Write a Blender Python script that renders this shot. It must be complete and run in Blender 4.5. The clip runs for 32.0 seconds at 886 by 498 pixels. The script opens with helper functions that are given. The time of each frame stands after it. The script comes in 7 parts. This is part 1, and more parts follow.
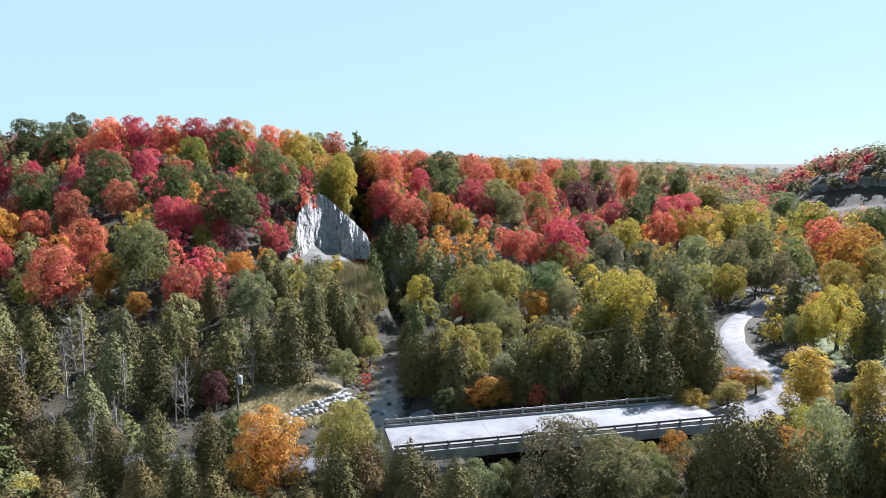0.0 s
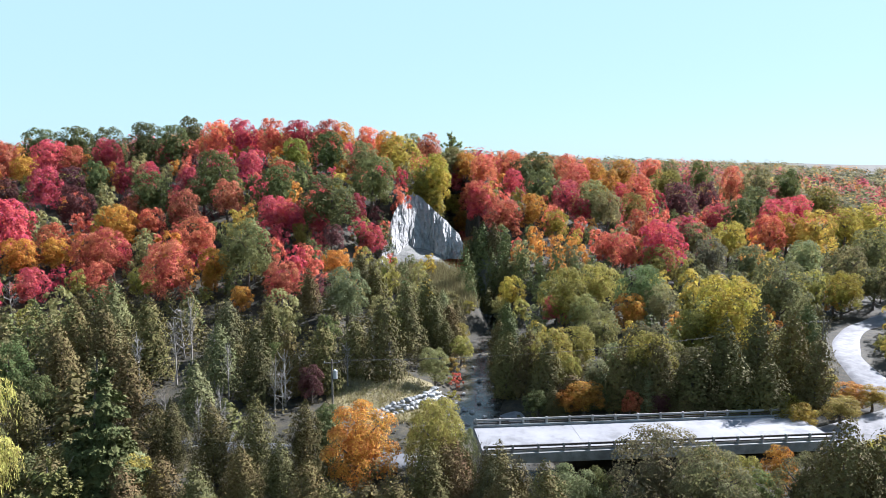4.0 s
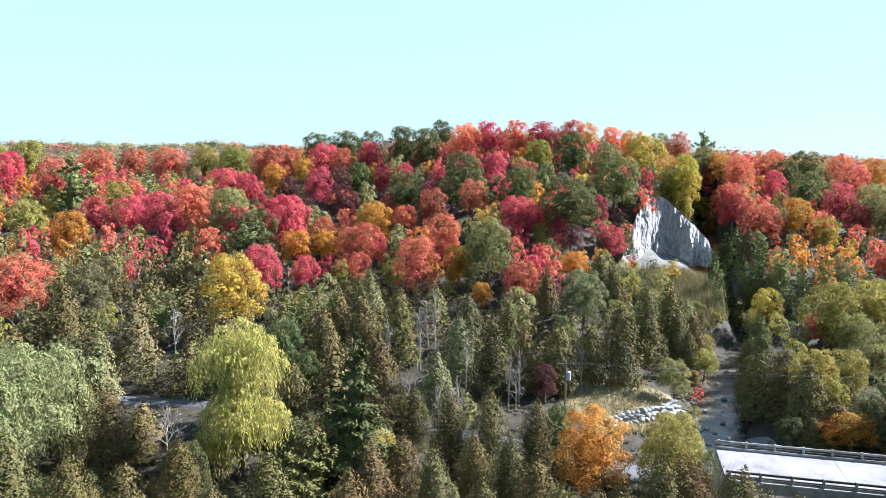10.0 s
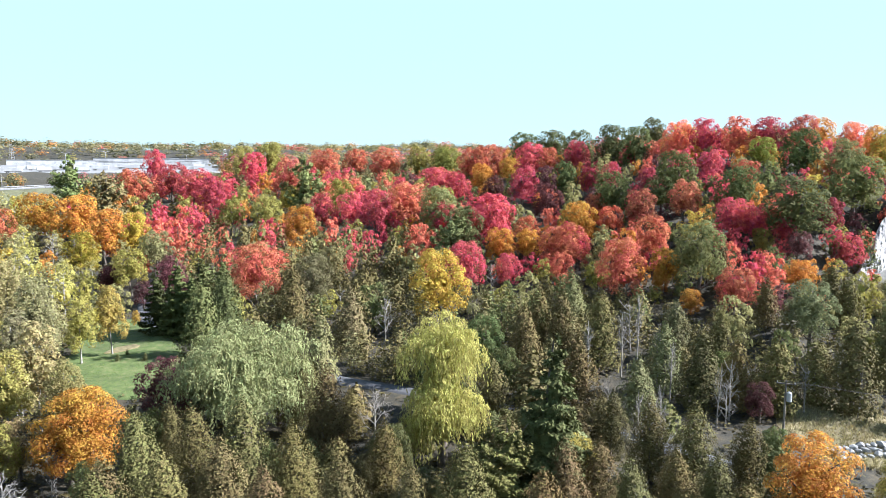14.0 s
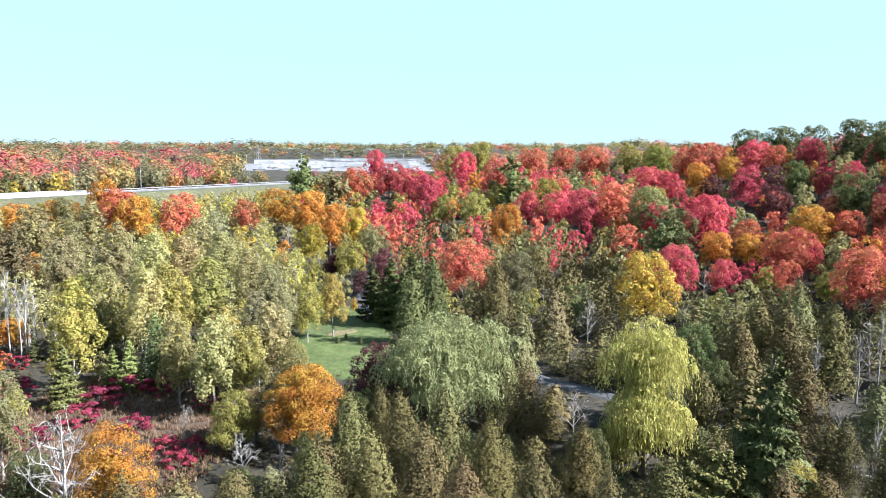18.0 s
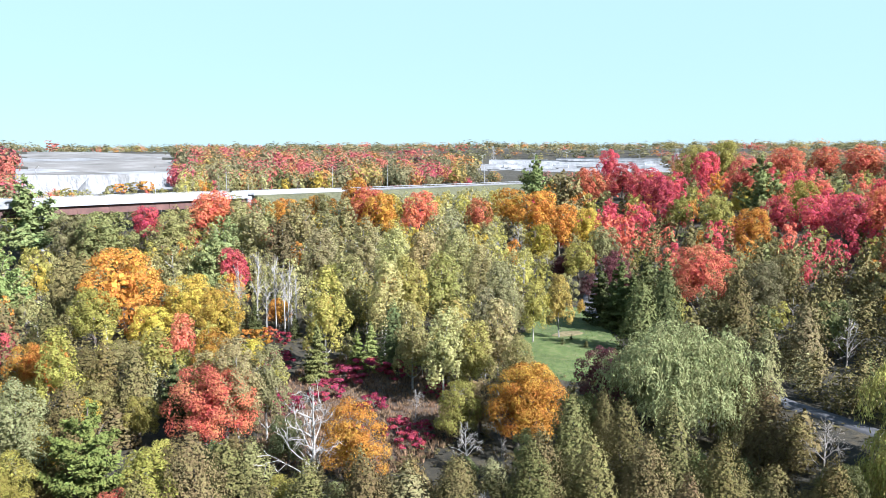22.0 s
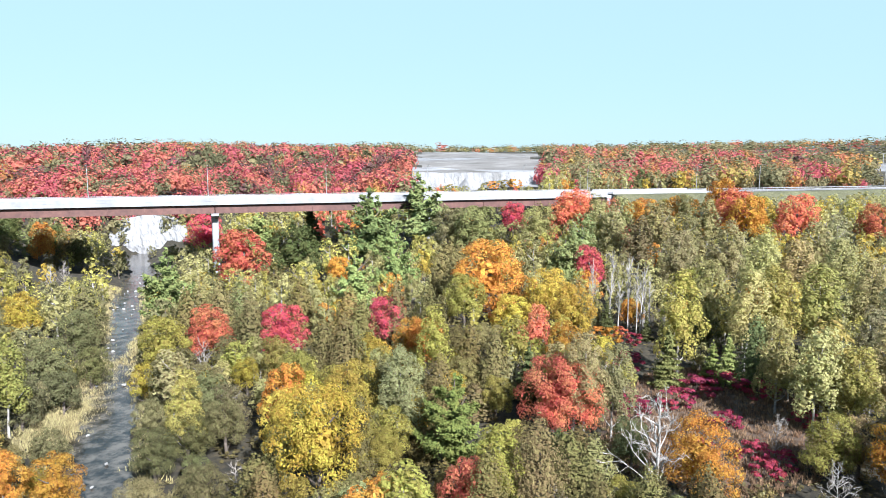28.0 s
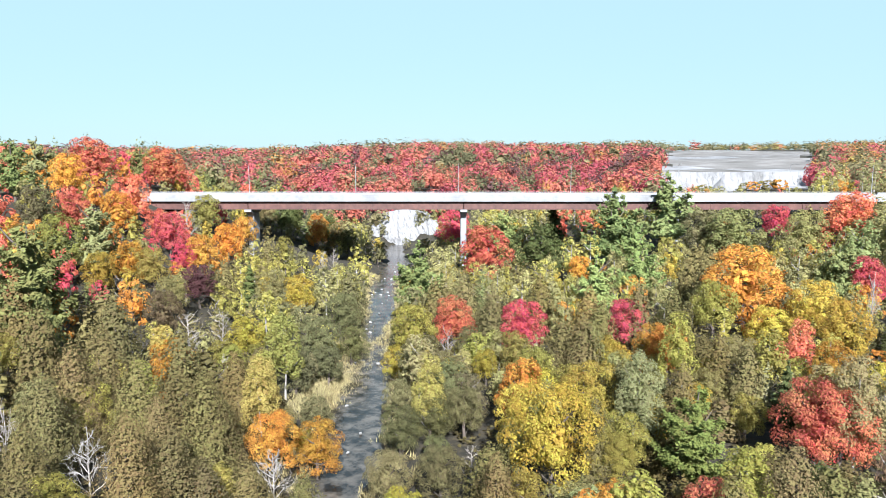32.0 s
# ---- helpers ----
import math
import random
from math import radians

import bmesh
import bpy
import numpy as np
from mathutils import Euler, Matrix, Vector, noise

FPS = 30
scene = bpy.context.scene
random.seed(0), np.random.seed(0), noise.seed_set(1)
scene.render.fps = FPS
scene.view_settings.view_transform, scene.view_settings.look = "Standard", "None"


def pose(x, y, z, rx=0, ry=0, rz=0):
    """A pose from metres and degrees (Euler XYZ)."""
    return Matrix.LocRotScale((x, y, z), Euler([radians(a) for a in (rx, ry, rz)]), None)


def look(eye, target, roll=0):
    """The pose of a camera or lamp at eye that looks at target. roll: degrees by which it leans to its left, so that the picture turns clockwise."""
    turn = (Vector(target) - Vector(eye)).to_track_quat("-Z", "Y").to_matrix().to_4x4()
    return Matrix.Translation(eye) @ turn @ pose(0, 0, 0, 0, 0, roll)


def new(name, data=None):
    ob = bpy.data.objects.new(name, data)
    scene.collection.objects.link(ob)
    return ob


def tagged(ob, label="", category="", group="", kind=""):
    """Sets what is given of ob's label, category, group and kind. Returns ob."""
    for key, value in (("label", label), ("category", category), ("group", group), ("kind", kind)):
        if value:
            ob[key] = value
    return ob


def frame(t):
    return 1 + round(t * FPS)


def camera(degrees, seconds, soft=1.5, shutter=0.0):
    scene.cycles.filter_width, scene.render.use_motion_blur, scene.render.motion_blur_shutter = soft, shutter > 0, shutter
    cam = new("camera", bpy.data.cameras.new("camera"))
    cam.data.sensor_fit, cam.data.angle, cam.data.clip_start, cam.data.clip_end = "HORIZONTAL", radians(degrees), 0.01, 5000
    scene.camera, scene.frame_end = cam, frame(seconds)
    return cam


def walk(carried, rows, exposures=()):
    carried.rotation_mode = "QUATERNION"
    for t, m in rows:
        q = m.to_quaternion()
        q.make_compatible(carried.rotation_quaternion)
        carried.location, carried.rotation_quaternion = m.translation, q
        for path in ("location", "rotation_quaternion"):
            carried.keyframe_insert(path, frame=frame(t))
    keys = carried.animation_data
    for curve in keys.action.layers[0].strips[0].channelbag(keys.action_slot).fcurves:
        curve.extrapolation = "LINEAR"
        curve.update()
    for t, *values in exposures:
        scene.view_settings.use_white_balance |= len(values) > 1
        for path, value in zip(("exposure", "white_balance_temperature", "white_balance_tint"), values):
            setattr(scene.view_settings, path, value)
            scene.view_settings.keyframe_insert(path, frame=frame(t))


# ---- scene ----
# ---- camera: it hovers in one place and turns slowly to the left ----
cam = camera(64.9, 32.0, soft=0.8)
TURN = [  # seconds, heading to the left, tilt
    (0, 0.01, -7.20), (0.5, 0.70, -7.20), (1, 1.35, -7.20), (1.5, 2.16, -7.20), (2, 2.91, -7.20), (2.5, 3.90, -7.19), (3, 5.00,
    -7.18), (3.5, 6.31, -7.17), (5.5, 11.60, -7.06), (6, 12.87, -7.05), (6.5, 14.33, -7.04), (7, 15.77, -7.04), (7.5, 17.50, -7.04),
    (8, 19.16, -7.04), (8.5, 21.22, -7.05), (9, 23.14, -7.05), (9.5, 25.30, -7.07), (10, 27.28, -7.08), (10.5, 29.45, -7.09), (11,
    31.44, -7.09), (11.5, 33.63, -7.10), (12, 35.60, -7.11), (12.5, 37.59, -7.11), (13, 39.79, -7.11), (13.5, 41.79, -7.12), (14,
    43.96, -7.13), (14.5, 45.89, -7.13), (16.5, 54.18, -7.18), (17, 56.46, -7.18), (17.5, 58.51, -7.19), (18, 60.79, -7.20), (18.5,
    62.94, -7.19), (19, 65.40, -7.19), (19.5, 67.65, -7.19), (20, 70.13, -7.18), (20.5, 72.41, -7.19), (21, 74.88, -7.19), (21.5,
    77.13, -7.19), (22, 79.59, -7.17), (22.5, 81.85, -7.15), (23, 84.36, -7.13), (23.5, 86.58, -7.11), (24, 89.05, -7.11), (24.5,
    91.30, -7.11), (25, 93.81, -7.11), (25.5, 96.10, -7.11), (27.5, 105.92, -7.22), (28, 108.48, -7.23), (28.5, 110.83, -7.24), (29,
    113.38, -7.26), (29.5, 115.70, -7.28), (30, 118.30, -7.29), (30.5, 120.69, -7.31), (31, 123.27, -7.32), (31.5, 125.66, -7.33),
    (32, 128.32, -7.34)]
EXPOSURE = [(0.0, 1.76, 5750, 14), (6.0, 1.93, 5700, 14), (13.0, 2.10, 5750, 13), (23.0, 1.92, 5700, 13), (32.0, 1.80, 5850, 12)]  # seconds, stops, white balance
walk(cam, [(t, pose(0, 0, 40.0, 90 + tilt, 0, heading)) for t, heading, tilt in TURN], EXPOSURE)


# ---- daylight: clear autumn day, sun to the right of the first heading ----
SUN_BEARING, SUN_HEIGHT = -44.0, 34.5
world = bpy.data.worlds.new("sky")
scene.world = world
world.use_nodes = True
_wn = world.node_tree.nodes
_sky = _wn.new("ShaderNodeTexSky")
_sky.sky_type, _sky.sun_disc = "NISHITA", False
_sky.sun_elevation, _sky.sun_rotation = radians(SUN_HEIGHT), radians(-SUN_BEARING)
_sky.air_density, _sky.dust_density, _sky.ozone_density = 1.0, 0.4, 1.5
_haze = _wn.new("ShaderNodeMix")      # thin bright haze all round, as on the pale sky of the day
_haze.data_type = "RGBA"
_way = _wn.new("ShaderNodeTexCoord")
_rise = _wn.new("ShaderNodeSeparateXYZ")
_thin = _wn.new("ShaderNodeMapRange")  # the haze is thick near the horizon and thins out towards the zenith
for _socket, _value in (("From Min", 0.24), ("From Max", 0.95), ("To Min", 0.88), ("To Max", 0.06)):
    _thin.inputs[_socket].default_value = _value
world.node_tree.links.new(_way.outputs["Generated"], _rise.inputs[0])
world.node_tree.links.new(_rise.outputs["Z"], _thin.inputs["Value"])
world.node_tree.links.new(_thin.outputs[0], _haze.inputs[0])
_haze.inputs[7].default_value = (3.55, 5.05, 5.15, 1)
world.node_tree.links.new(_sky.outputs[0], _haze.inputs[6])
world.node_tree.links.new(_haze.outputs[2], _wn["Background"].inputs[0])
_wn["Background"].inputs[1].default_value = 0.05
sun = new("sun", bpy.data.lights.new("sun", "SUN"))
sun.data.energy, sun.data.angle, sun.data.color = 5.0, radians(0.55), (1.0, 0.95, 0.88)
_d = Vector((-math.sin(radians(SUN_BEARING)) * math.cos(radians(SUN_HEIGHT)), math.cos(radians(SUN_BEARING)) * math.cos(radians(SUN_HEIGHT)),
             math.sin(radians(SUN_HEIGHT))))
sun.matrix_world = look(_d * 300, (0, 0, 0))


# ---- materials ----
def nodes_of(name):
    m = bpy.data.materials.new(name)
    m.use_nodes = True
    t = m.node_tree
    return m, t, t.nodes["Principled BSDF"]


def add(t, kind, **values):
    n = t.nodes.new(kind)
    for k, v in values.items():
        n.inputs[k.replace("_", " ")].default_value = v
    return n


def ramp(t, source, *stops):
    n = t.nodes.new("ShaderNodeValToRGB")
    while len(n.color_ramp.elements) < len(stops):
        n.color_ramp.elements.new(0.5)
    for e, (p, c) in zip(n.color_ramp.elements, stops):
        e.position, e.color = p, (*c, 1)
    t.links.new(source, n.inputs[0])
    return n


def mix(t, kind, factor, a, b):
    n = t.nodes.new("ShaderNodeMix")
    n.data_type, n.blend_type = "RGBA", kind
    for socket, value in ((n.inputs[0], factor), (n.inputs[6], a), (n.inputs[7], b)):
        if hasattr(value, "is_linked"):
            t.links.new(value, socket)
        elif isinstance(value, tuple):
            socket.default_value = (*value, 1)
        else:
            socket.default_value = value
    return n.outputs[2]


def spot(t, scale, detail=4.0, rough=0.6, coords="Object"):
    c = t.nodes.new("ShaderNodeTexCoord")
    n = add(t, "ShaderNodeTexNoise", Scale=scale, Detail=detail, Roughness=rough)
    t.links.new(c.outputs[coords], n.inputs["Vector"])
    return n.outputs["Fac"]


def place_noise(t, scale, detail=3.0, rough=0.6):
    c = t.nodes.new("ShaderNodeNewGeometry")
    n = add(t, "ShaderNodeTexNoise", Scale=scale, Detail=detail, Roughness=rough)
    t.links.new(c.outputs["Position"], n.inputs["Vector"])
    return n.outputs["Fac"]


def bump(t, bsdf, height, strength, distance):
    n = add(t, "ShaderNodeBump", Strength=strength, Distance=distance)
    t.links.new(height, n.inputs["Height"])
    t.links.new(n.outputs[0], bsdf.inputs["Normal"])


def surface(name, dark, mid, light, scale, rough=0.85, grain=None, relief=0.3, depth=0.05, metal=0.0, patch=0.12):
    """A worn surface: a fine grain between three tones, and broad stains over it."""
    m, t, b = nodes_of(name)
    fine = place_noise(t, scale, 6.0, 0.65)
    dark, mid, light = (tuple(0.7 * c for c in tone) for tone in (dark, mid, light))
    col = ramp(t, fine, (0.32, dark), (0.5, mid), (0.68, light)).outputs[0]
    broad = ramp(t, place_noise(t, scale * patch, 3.0), (0.35, (0.72, 0.72, 0.72)), (0.65, (1.15, 1.15, 1.15))).outputs[0]
    t.links.new(mix(t, "MULTIPLY", 1.0, col, broad), b.inputs["Base Color"])
    b.inputs["Roughness"].default_value, b.inputs["Metallic"].default_value = rough, metal
    bump(t, b, place_noise(t, grain or scale * 3, 4.0), relief, depth)
    return m


def leaf_material(name, colour=None, glow=0.4, vary=0.5, cut=0.0, thick=0.41):
    """Leaves: the tree's own colour, changed a little from leaf to leaf and from bough to bough; cut: how finely a spray is broken into leaves."""
    m, t, b = nodes_of(name)
    info, geo = t.nodes.new("ShaderNodeObjectInfo"), t.nodes.new("ShaderNodeNewGeometry")
    base = info.outputs["Color"]
    if colour:
        rgb = t.nodes.new("ShaderNodeRGB")
        rgb.outputs[0].default_value = (*colour, 1)
        base = rgb.outputs[0]
    patch = ramp(t, place_noise(t, 0.26, 3.0), (0.42, (0, 0, 0)), (0.62, (1, 1, 1))).outputs[0]
    if not colour:
        amount = t.nodes.new("ShaderNodeMath")
        amount.operation = "MULTIPLY"
        t.links.new(patch, amount.inputs[0])
        t.links.new(info.outputs["Alpha"], amount.inputs[1])
        patch = amount.outputs[0]
    turned = add(t, "ShaderNodeHueSaturation", Hue=0.536 if not colour else 0.512, Saturation=0.95, Value=1.1)
    t.links.new(base, turned.inputs["Color"])
    col = mix(t, "MIX", patch, base, turned.outputs[0])
    hsv = t.nodes.new("ShaderNodeHueSaturation")
    for socket, lo, hi in (("Hue", 0.482 if not colour else 0.491, 0.518 if not colour else 0.509), ("Value", 1 - vary, 1 + vary)):
        r = add(t, "ShaderNodeMapRange", To_Min=lo, To_Max=hi)
        t.links.new(geo.outputs["Random Per Island"], r.inputs["Value"])
        t.links.new(r.outputs[0], hsv.inputs[socket])
    t.links.new(col, hsv.inputs["Color"])
    whole = add(t, "ShaderNodeHueSaturation")
    r = add(t, "ShaderNodeMapRange", To_Min=0.82, To_Max=1.18)
    t.links.new(info.outputs["Random"], r.inputs["Value"])
    t.links.new(r.outputs[0], whole.inputs["Value"])
    t.links.new(hsv.outputs[0], whole.inputs["Color"])
    t.links.new(whole.outputs[0], b.inputs["Base Color"])
    b.inputs["Roughness"].default_value = 0.8
    b.inputs["Specular IOR Level"].default_value = 0.12
    thin = t.nodes.new("ShaderNodeBsdfTranslucent")
    t.links.new(whole.outputs[0], thin.inputs[0])
    both = add(t, "ShaderNodeMixShader", Fac=glow)
    out = t.nodes["Material Output"]
    t.links.new(b.outputs[0], both.inputs[1])
    t.links.new(thin.outputs[0], both.inputs[2])
    result = both
    if cut:
        fine = place_noise(t, cut * 1.6, 2.0, 0.6)
        tone = ramp(t, fine, (0.34, (0.80, 0.80, 0.80)), (0.66, (1.20, 1.20, 1.20))).outputs[0]
        t.links.new(mix(t, "MULTIPLY", 1.0, hsv.outputs[0], tone), whole.inputs["Color"])
        bump(t, b, fine, 0.6, 0.6 / cut)
        t.links.new(b.inputs["Normal"].links[0].from_socket, thin.inputs["Normal"])
        gap = t.nodes.new("ShaderNodeMath")
        gap.operation = "GREATER_THAN"
        t.links.new(place_noise(t, cut, 2.0, 0.7), gap.inputs[0])
        gap.inputs[1].default_value = thick
        result = t.nodes.new("ShaderNodeMixShader")
        t.links.new(gap.outputs[0], result.inputs[0])
        t.links.new(t.nodes.new("ShaderNodeBsdfTransparent").outputs[0], result.inputs[1])
        t.links.new(both.outputs[0], result.inputs[2])
    t.links.new(result.outputs[0], out.inputs[0])
    return m


HUES = {"r": (0.43, 0.068, 0.098), "s": (0.48, 0.115, 0.078), "o": (0.43, 0.185, 0.038), "y": (0.345, 0.250, 0.046), "k": (0.245, 0.216, 0.055),
        "g": (0.112, 0.122, 0.044), "l": (0.215, 0.195, 0.080), "w": (0.185, 0.192, 0.088), "v": (0.31, 0.325, 0.145), "t": (0.150, 0.138, 0.064),
        "p": (0.115, 0.046, 0.048), "b": (0.109, 0.089, 0.034), "n": (0.145, 0.148, 0.045), "z": (0.36, 0.33, 0.100)}
LEAF = leaf_material("leaves", glow=0.46, vary=0.24, cut=3.4)
NEEDLE = leaf_material("needles", glow=0.05, vary=0.13, cut=5.5, thick=0.38)
BARK = surface("bark", (0.07, 0.055, 0.045), (0.13, 0.105, 0.085), (0.22, 0.19, 0.16), 6.0, 0.9)
GREY_BARK = surface("grey_bark", (0.20, 0.18, 0.16), (0.34, 0.31, 0.28), (0.46, 0.43, 0.40), 6.0, 0.9)
WHITE_BARK = surface("white_bark", (0.16, 0.14, 0.12), (0.40, 0.38, 0.35), (0.55, 0.53, 0.50), 4.0, 0.8)
SOIL = surface("forest_floor", (0.012, 0.012, 0.007), (0.036, 0.031, 0.016), (0.078, 0.060, 0.030), 0.9, 0.95, 4.0, 0.6, 0.15)
GRASS = surface("meadow_grass", (0.060, 0.095, 0.018), (0.098, 0.145, 0.030), (0.18, 0.185, 0.070), 0.7, 0.9, 9.0, 0.7, 0.12)
DRY_GRASS = surface("dry_grass", (0.13, 0.11, 0.045), (0.24, 0.20, 0.09), (0.34, 0.28, 0.15), 1.3, 0.9, 9.0, 0.7, 0.12)
BROWN_GRASS = surface("brown_grass", (0.055, 0.036, 0.024), (0.105, 0.070, 0.045), (0.17, 0.115, 0.075), 1.1, 0.9, 9.0, 0.7, 0.12)
BANK_GRASS = surface("bank_grass", (0.065, 0.070, 0.030), (0.110, 0.112, 0.052), (0.17, 0.16, 0.085), 0.6, 0.9, 9.0, 0.7, 0.12)
CLAY = surface("pale_clay", (0.30, 0.295, 0.29), (0.45, 0.44, 0.43), (0.60, 0.59, 0.575), 0.5, 0.92, 1.6, 0.9, 0.6)
SCREE = surface("grey_scree", (0.10, 0.10, 0.09), (0.19, 0.19, 0.175), (0.30, 0.29, 0.27), 0.5, 0.92, 2.0, 0.6, 0.3)
GRAVEL = surface("pale_gravel", (0.17, 0.17, 0.18), (0.25, 0.25, 0.265), (0.33, 0.33, 0.345), 0.8, 0.9, 12.0, 0.3, 0.03)
# darker copy of the road gravel: tree shade on the lane is in its colour
LANE = surface("gravel_painted_shade", (0.075, 0.078, 0.085), (0.11, 0.113, 0.122), (0.15, 0.153, 0.162), 0.8, 0.9, 12.0, 0.3, 0.03)
WORN_DECK = surface("worn_deck", (0.17, 0.17, 0.18), (0.29, 0.29, 0.305), (0.34, 0.34, 0.36), 0.30, 0.85, 10.0, 0.2, 0.02)
CONCRETE = surface("weathered_concrete", (0.26, 0.25, 0.24), (0.38, 0.37, 0.355), (0.48, 0.47, 0.45), 0.9, 0.85, 9.0, 0.25, 0.02)
WHITE_CONCRETE = surface("pale_concrete", (0.28, 0.295, 0.31), (0.33, 0.345, 0.36), (0.38, 0.395, 0.41), 0.5, 0.8, 6.0, 0.15, 0.02)
WHITE_SAND = surface("white_sand", (0.20, 0.20, 0.195), (0.31, 0.315, 0.32), (0.38, 0.385, 0.39), 0.06, 0.95, 0.4, 0.5, 0.6)
FIELD = surface("bare_field", (0.12, 0.113, 0.10), (0.19, 0.18, 0.165), (0.29, 0.28, 0.265), 0.03, 0.95, 0.3, 0.3, 0.3)
RUST = surface("brown_steel", (0.085, 0.038, 0.032), (0.12, 0.052, 0.042), (0.15, 0.07, 0.055), 0.7, 0.6, 5.0, 0.1, 0.01)
STEEL = surface("galvanised_steel", (0.42, 0.43, 0.44), (0.55, 0.56, 0.57), (0.66, 0.67, 0.68), 2.0, 0.45, 8.0, 0.05, 0.01, 0.6)
ASPHALT = surface("pale_asphalt", (0.20, 0.20, 0.205), (0.27, 0.27, 0.275), (0.33, 0.33, 0.335), 0.5, 0.9, 10.0, 0.2, 0.02)
STONE = surface("river_stone", (0.24, 0.24, 0.235), (0.36, 0.36, 0.35), (0.48, 0.48, 0.47), 1.5, 0.85, 6.0, 0.4, 0.05)
WOOD = surface("weathered_wood", (0.12, 0.10, 0.085), (0.20, 0.175, 0.15), (0.29, 0.26, 0.23), 3.0, 0.9, 9.0, 0.3, 0.02)
DARK_RAIL = surface("rusted_rail", (0.03, 0.024, 0.02), (0.055, 0.042, 0.035), (0.09, 0.07, 0.06), 2.0, 0.7)
PAINT = surface("white_paint", (0.44, 0.45, 0.46), (0.50, 0.51, 0.52), (0.55, 0.56, 0.57), 0.8, 0.55, 5.0, 0.05, 0.01)
CABLE = surface("dark_cable", (0.05, 0.05, 0.05), (0.08, 0.08, 0.08), (0.11, 0.11, 0.11), 3.0, 0.6)
ROOF = surface("dark_roof", (0.10, 0.10, 0.10), (0.15, 0.145, 0.14), (0.22, 0.21, 0.20), 0.8, 0.85)


def water_material():
    m, t, b = nodes_of("river_water")
    col = ramp(t, place_noise(t, 0.35, 4.0), (0.40, (0.012, 0.012, 0.011)), (0.62, (0.10, 0.092, 0.078))).outputs[0]
    t.links.new(col, b.inputs["Base Color"])
    b.inputs["Roughness"].default_value, b.inputs["IOR"].default_value = 0.06, 1.33
    bump(t, b, place_noise(t, 1.3, 5.0), 0.45, 0.12)
    return m


WATER = water_material()


# ---- mesh helpers ----
def mesh_of(name, verts, faces, mats, index=None, smooth=False):
    """A mesh from an array of places and arrays of corner numbers (one array, or several of different sides)."""
    me = bpy.data.meshes.new(name)
    verts = np.asarray(verts, np.float32)
    groups = [np.asarray(f, np.int32) for f in (faces if isinstance(faces, list) else [faces]) if len(f)]
    me.vertices.add(len(verts))
    me.vertices.foreach_set("co", verts.ravel())
    loops = np.concatenate([g.ravel() for g in groups])
    sides = np.concatenate([np.full(len(g), g.shape[1], np.int32) for g in groups])
    me.loops.add(len(loops))
    me.loops.foreach_set("vertex_index", loops)
    me.polygons.add(len(sides))
    me.polygons.foreach_set("loop_start", np.concatenate([[0], np.cumsum(sides)[:-1]]).astype(np.int32))
    for mat in (mats if isinstance(mats, (list, tuple)) else [mats]):
        me.materials.append(mat)
    if index is not None:
        me.polygons.foreach_set("material_index", np.asarray(index, np.int32))
    me.update(calc_edges=True)
    me.polygons.foreach_set("use_smooth", np.full(len(sides), smooth))
    return me


def part(name, bm, material, parent=None, label=""):
    """Links a bmesh (or a mesh) as one mesh object, under a thing or a part."""
    if isinstance(bm, bmesh.types.BMesh):
        me = bpy.data.meshes.new(name)
        bm.to_mesh(me)
        bm.free()
        me.materials.append(material)
    else:
        me = bm
    ob = new(name, me)
    ob.parent = parent
    return tagged(ob, label)


def thing(name, label, category, group="", at=None, kind=""):
    ob = new(name)
    ob.empty_display_size = 0.5
    if at is not None:
        ob.matrix_world = at
    return tagged(ob, label, category, group, kind)


def box(sx, sy, sz, x=0, y=0, z=0, bevel=0.0, bm=None, turn=0.0):
    """A box of that size centred on x, y with its foot at z; edges bevelled."""
    own = bmesh.new()
    bmesh.ops.create_cube(own, size=1, matrix=pose(x, y, z + sz / 2, 0, 0, turn) @ Matrix.Diagonal((sx, sy, sz, 1)))
    if bevel:
        bmesh.ops.bevel(own, geom=own.edges[:], offset=bevel, segments=1, affect="EDGES")
    if bm is None:
        return own
    me = bpy.data.meshes.new("tmp")
    own.to_mesh(me)
    own.free()
    bm.from_mesh(me)
    bpy.data.meshes.remove(me)
    return bm


def rod(a, b, ra, rb=None, sides=8, bm=None):
    """A tapered rod from a to b."""
    bm = bm or bmesh.new()
    a, b = Vector(a), Vector(b)
    d = b - a
    m = Matrix.Translation((a + b) / 2) @ d.to_track_quat("Z", "Y").to_matrix().to_4x4()
    bmesh.ops.create_cone(bm, cap_ends=True, segments=sides, radius1=ra, radius2=ra if rb is None else rb, depth=d.length, matrix=m)
    return bm

# ---- lie of the land ----
EYE = 40.0                       # height of the camera above the river
SLOPES = {}


def slope(bearing, *steps):
    """Ground height along one bearing (degrees, counted to the left from north): pairs of distance and height."""
    SLOPES[bearing] = np.array(steps, float)


slope(-70, (0, 3), (100, 4), (200, 8), (330, 26), (500, 40), (900, 44), (4800, 60))
slope(-40, (0, 3), (110, 4), (200, 6), (330, 10), (480, 36), (560, 42), (900, 36), (4800, 40))
slope(-31, (0, 3), (110, 4), (200, 6), (380, 8), (440, 16), (500, 37), (600, 38), (900, 28), (4800, 20))
slope(-28.5, (0, 3), (110, 4), (200, 6), (380, 8), (440, 13), (500, 32), (600, 31), (900, 20), (4800, 20))
slope(-26.2, (0, 3), (110, 4), (200, 6), (400, 8), (500, 20), (600, 19), (900, 10), (4800, 20))
slope(-24, (0, 3), (110, 4), (200, 6), (450, 8), (900, 8), (1500, 14), (4800, 20))
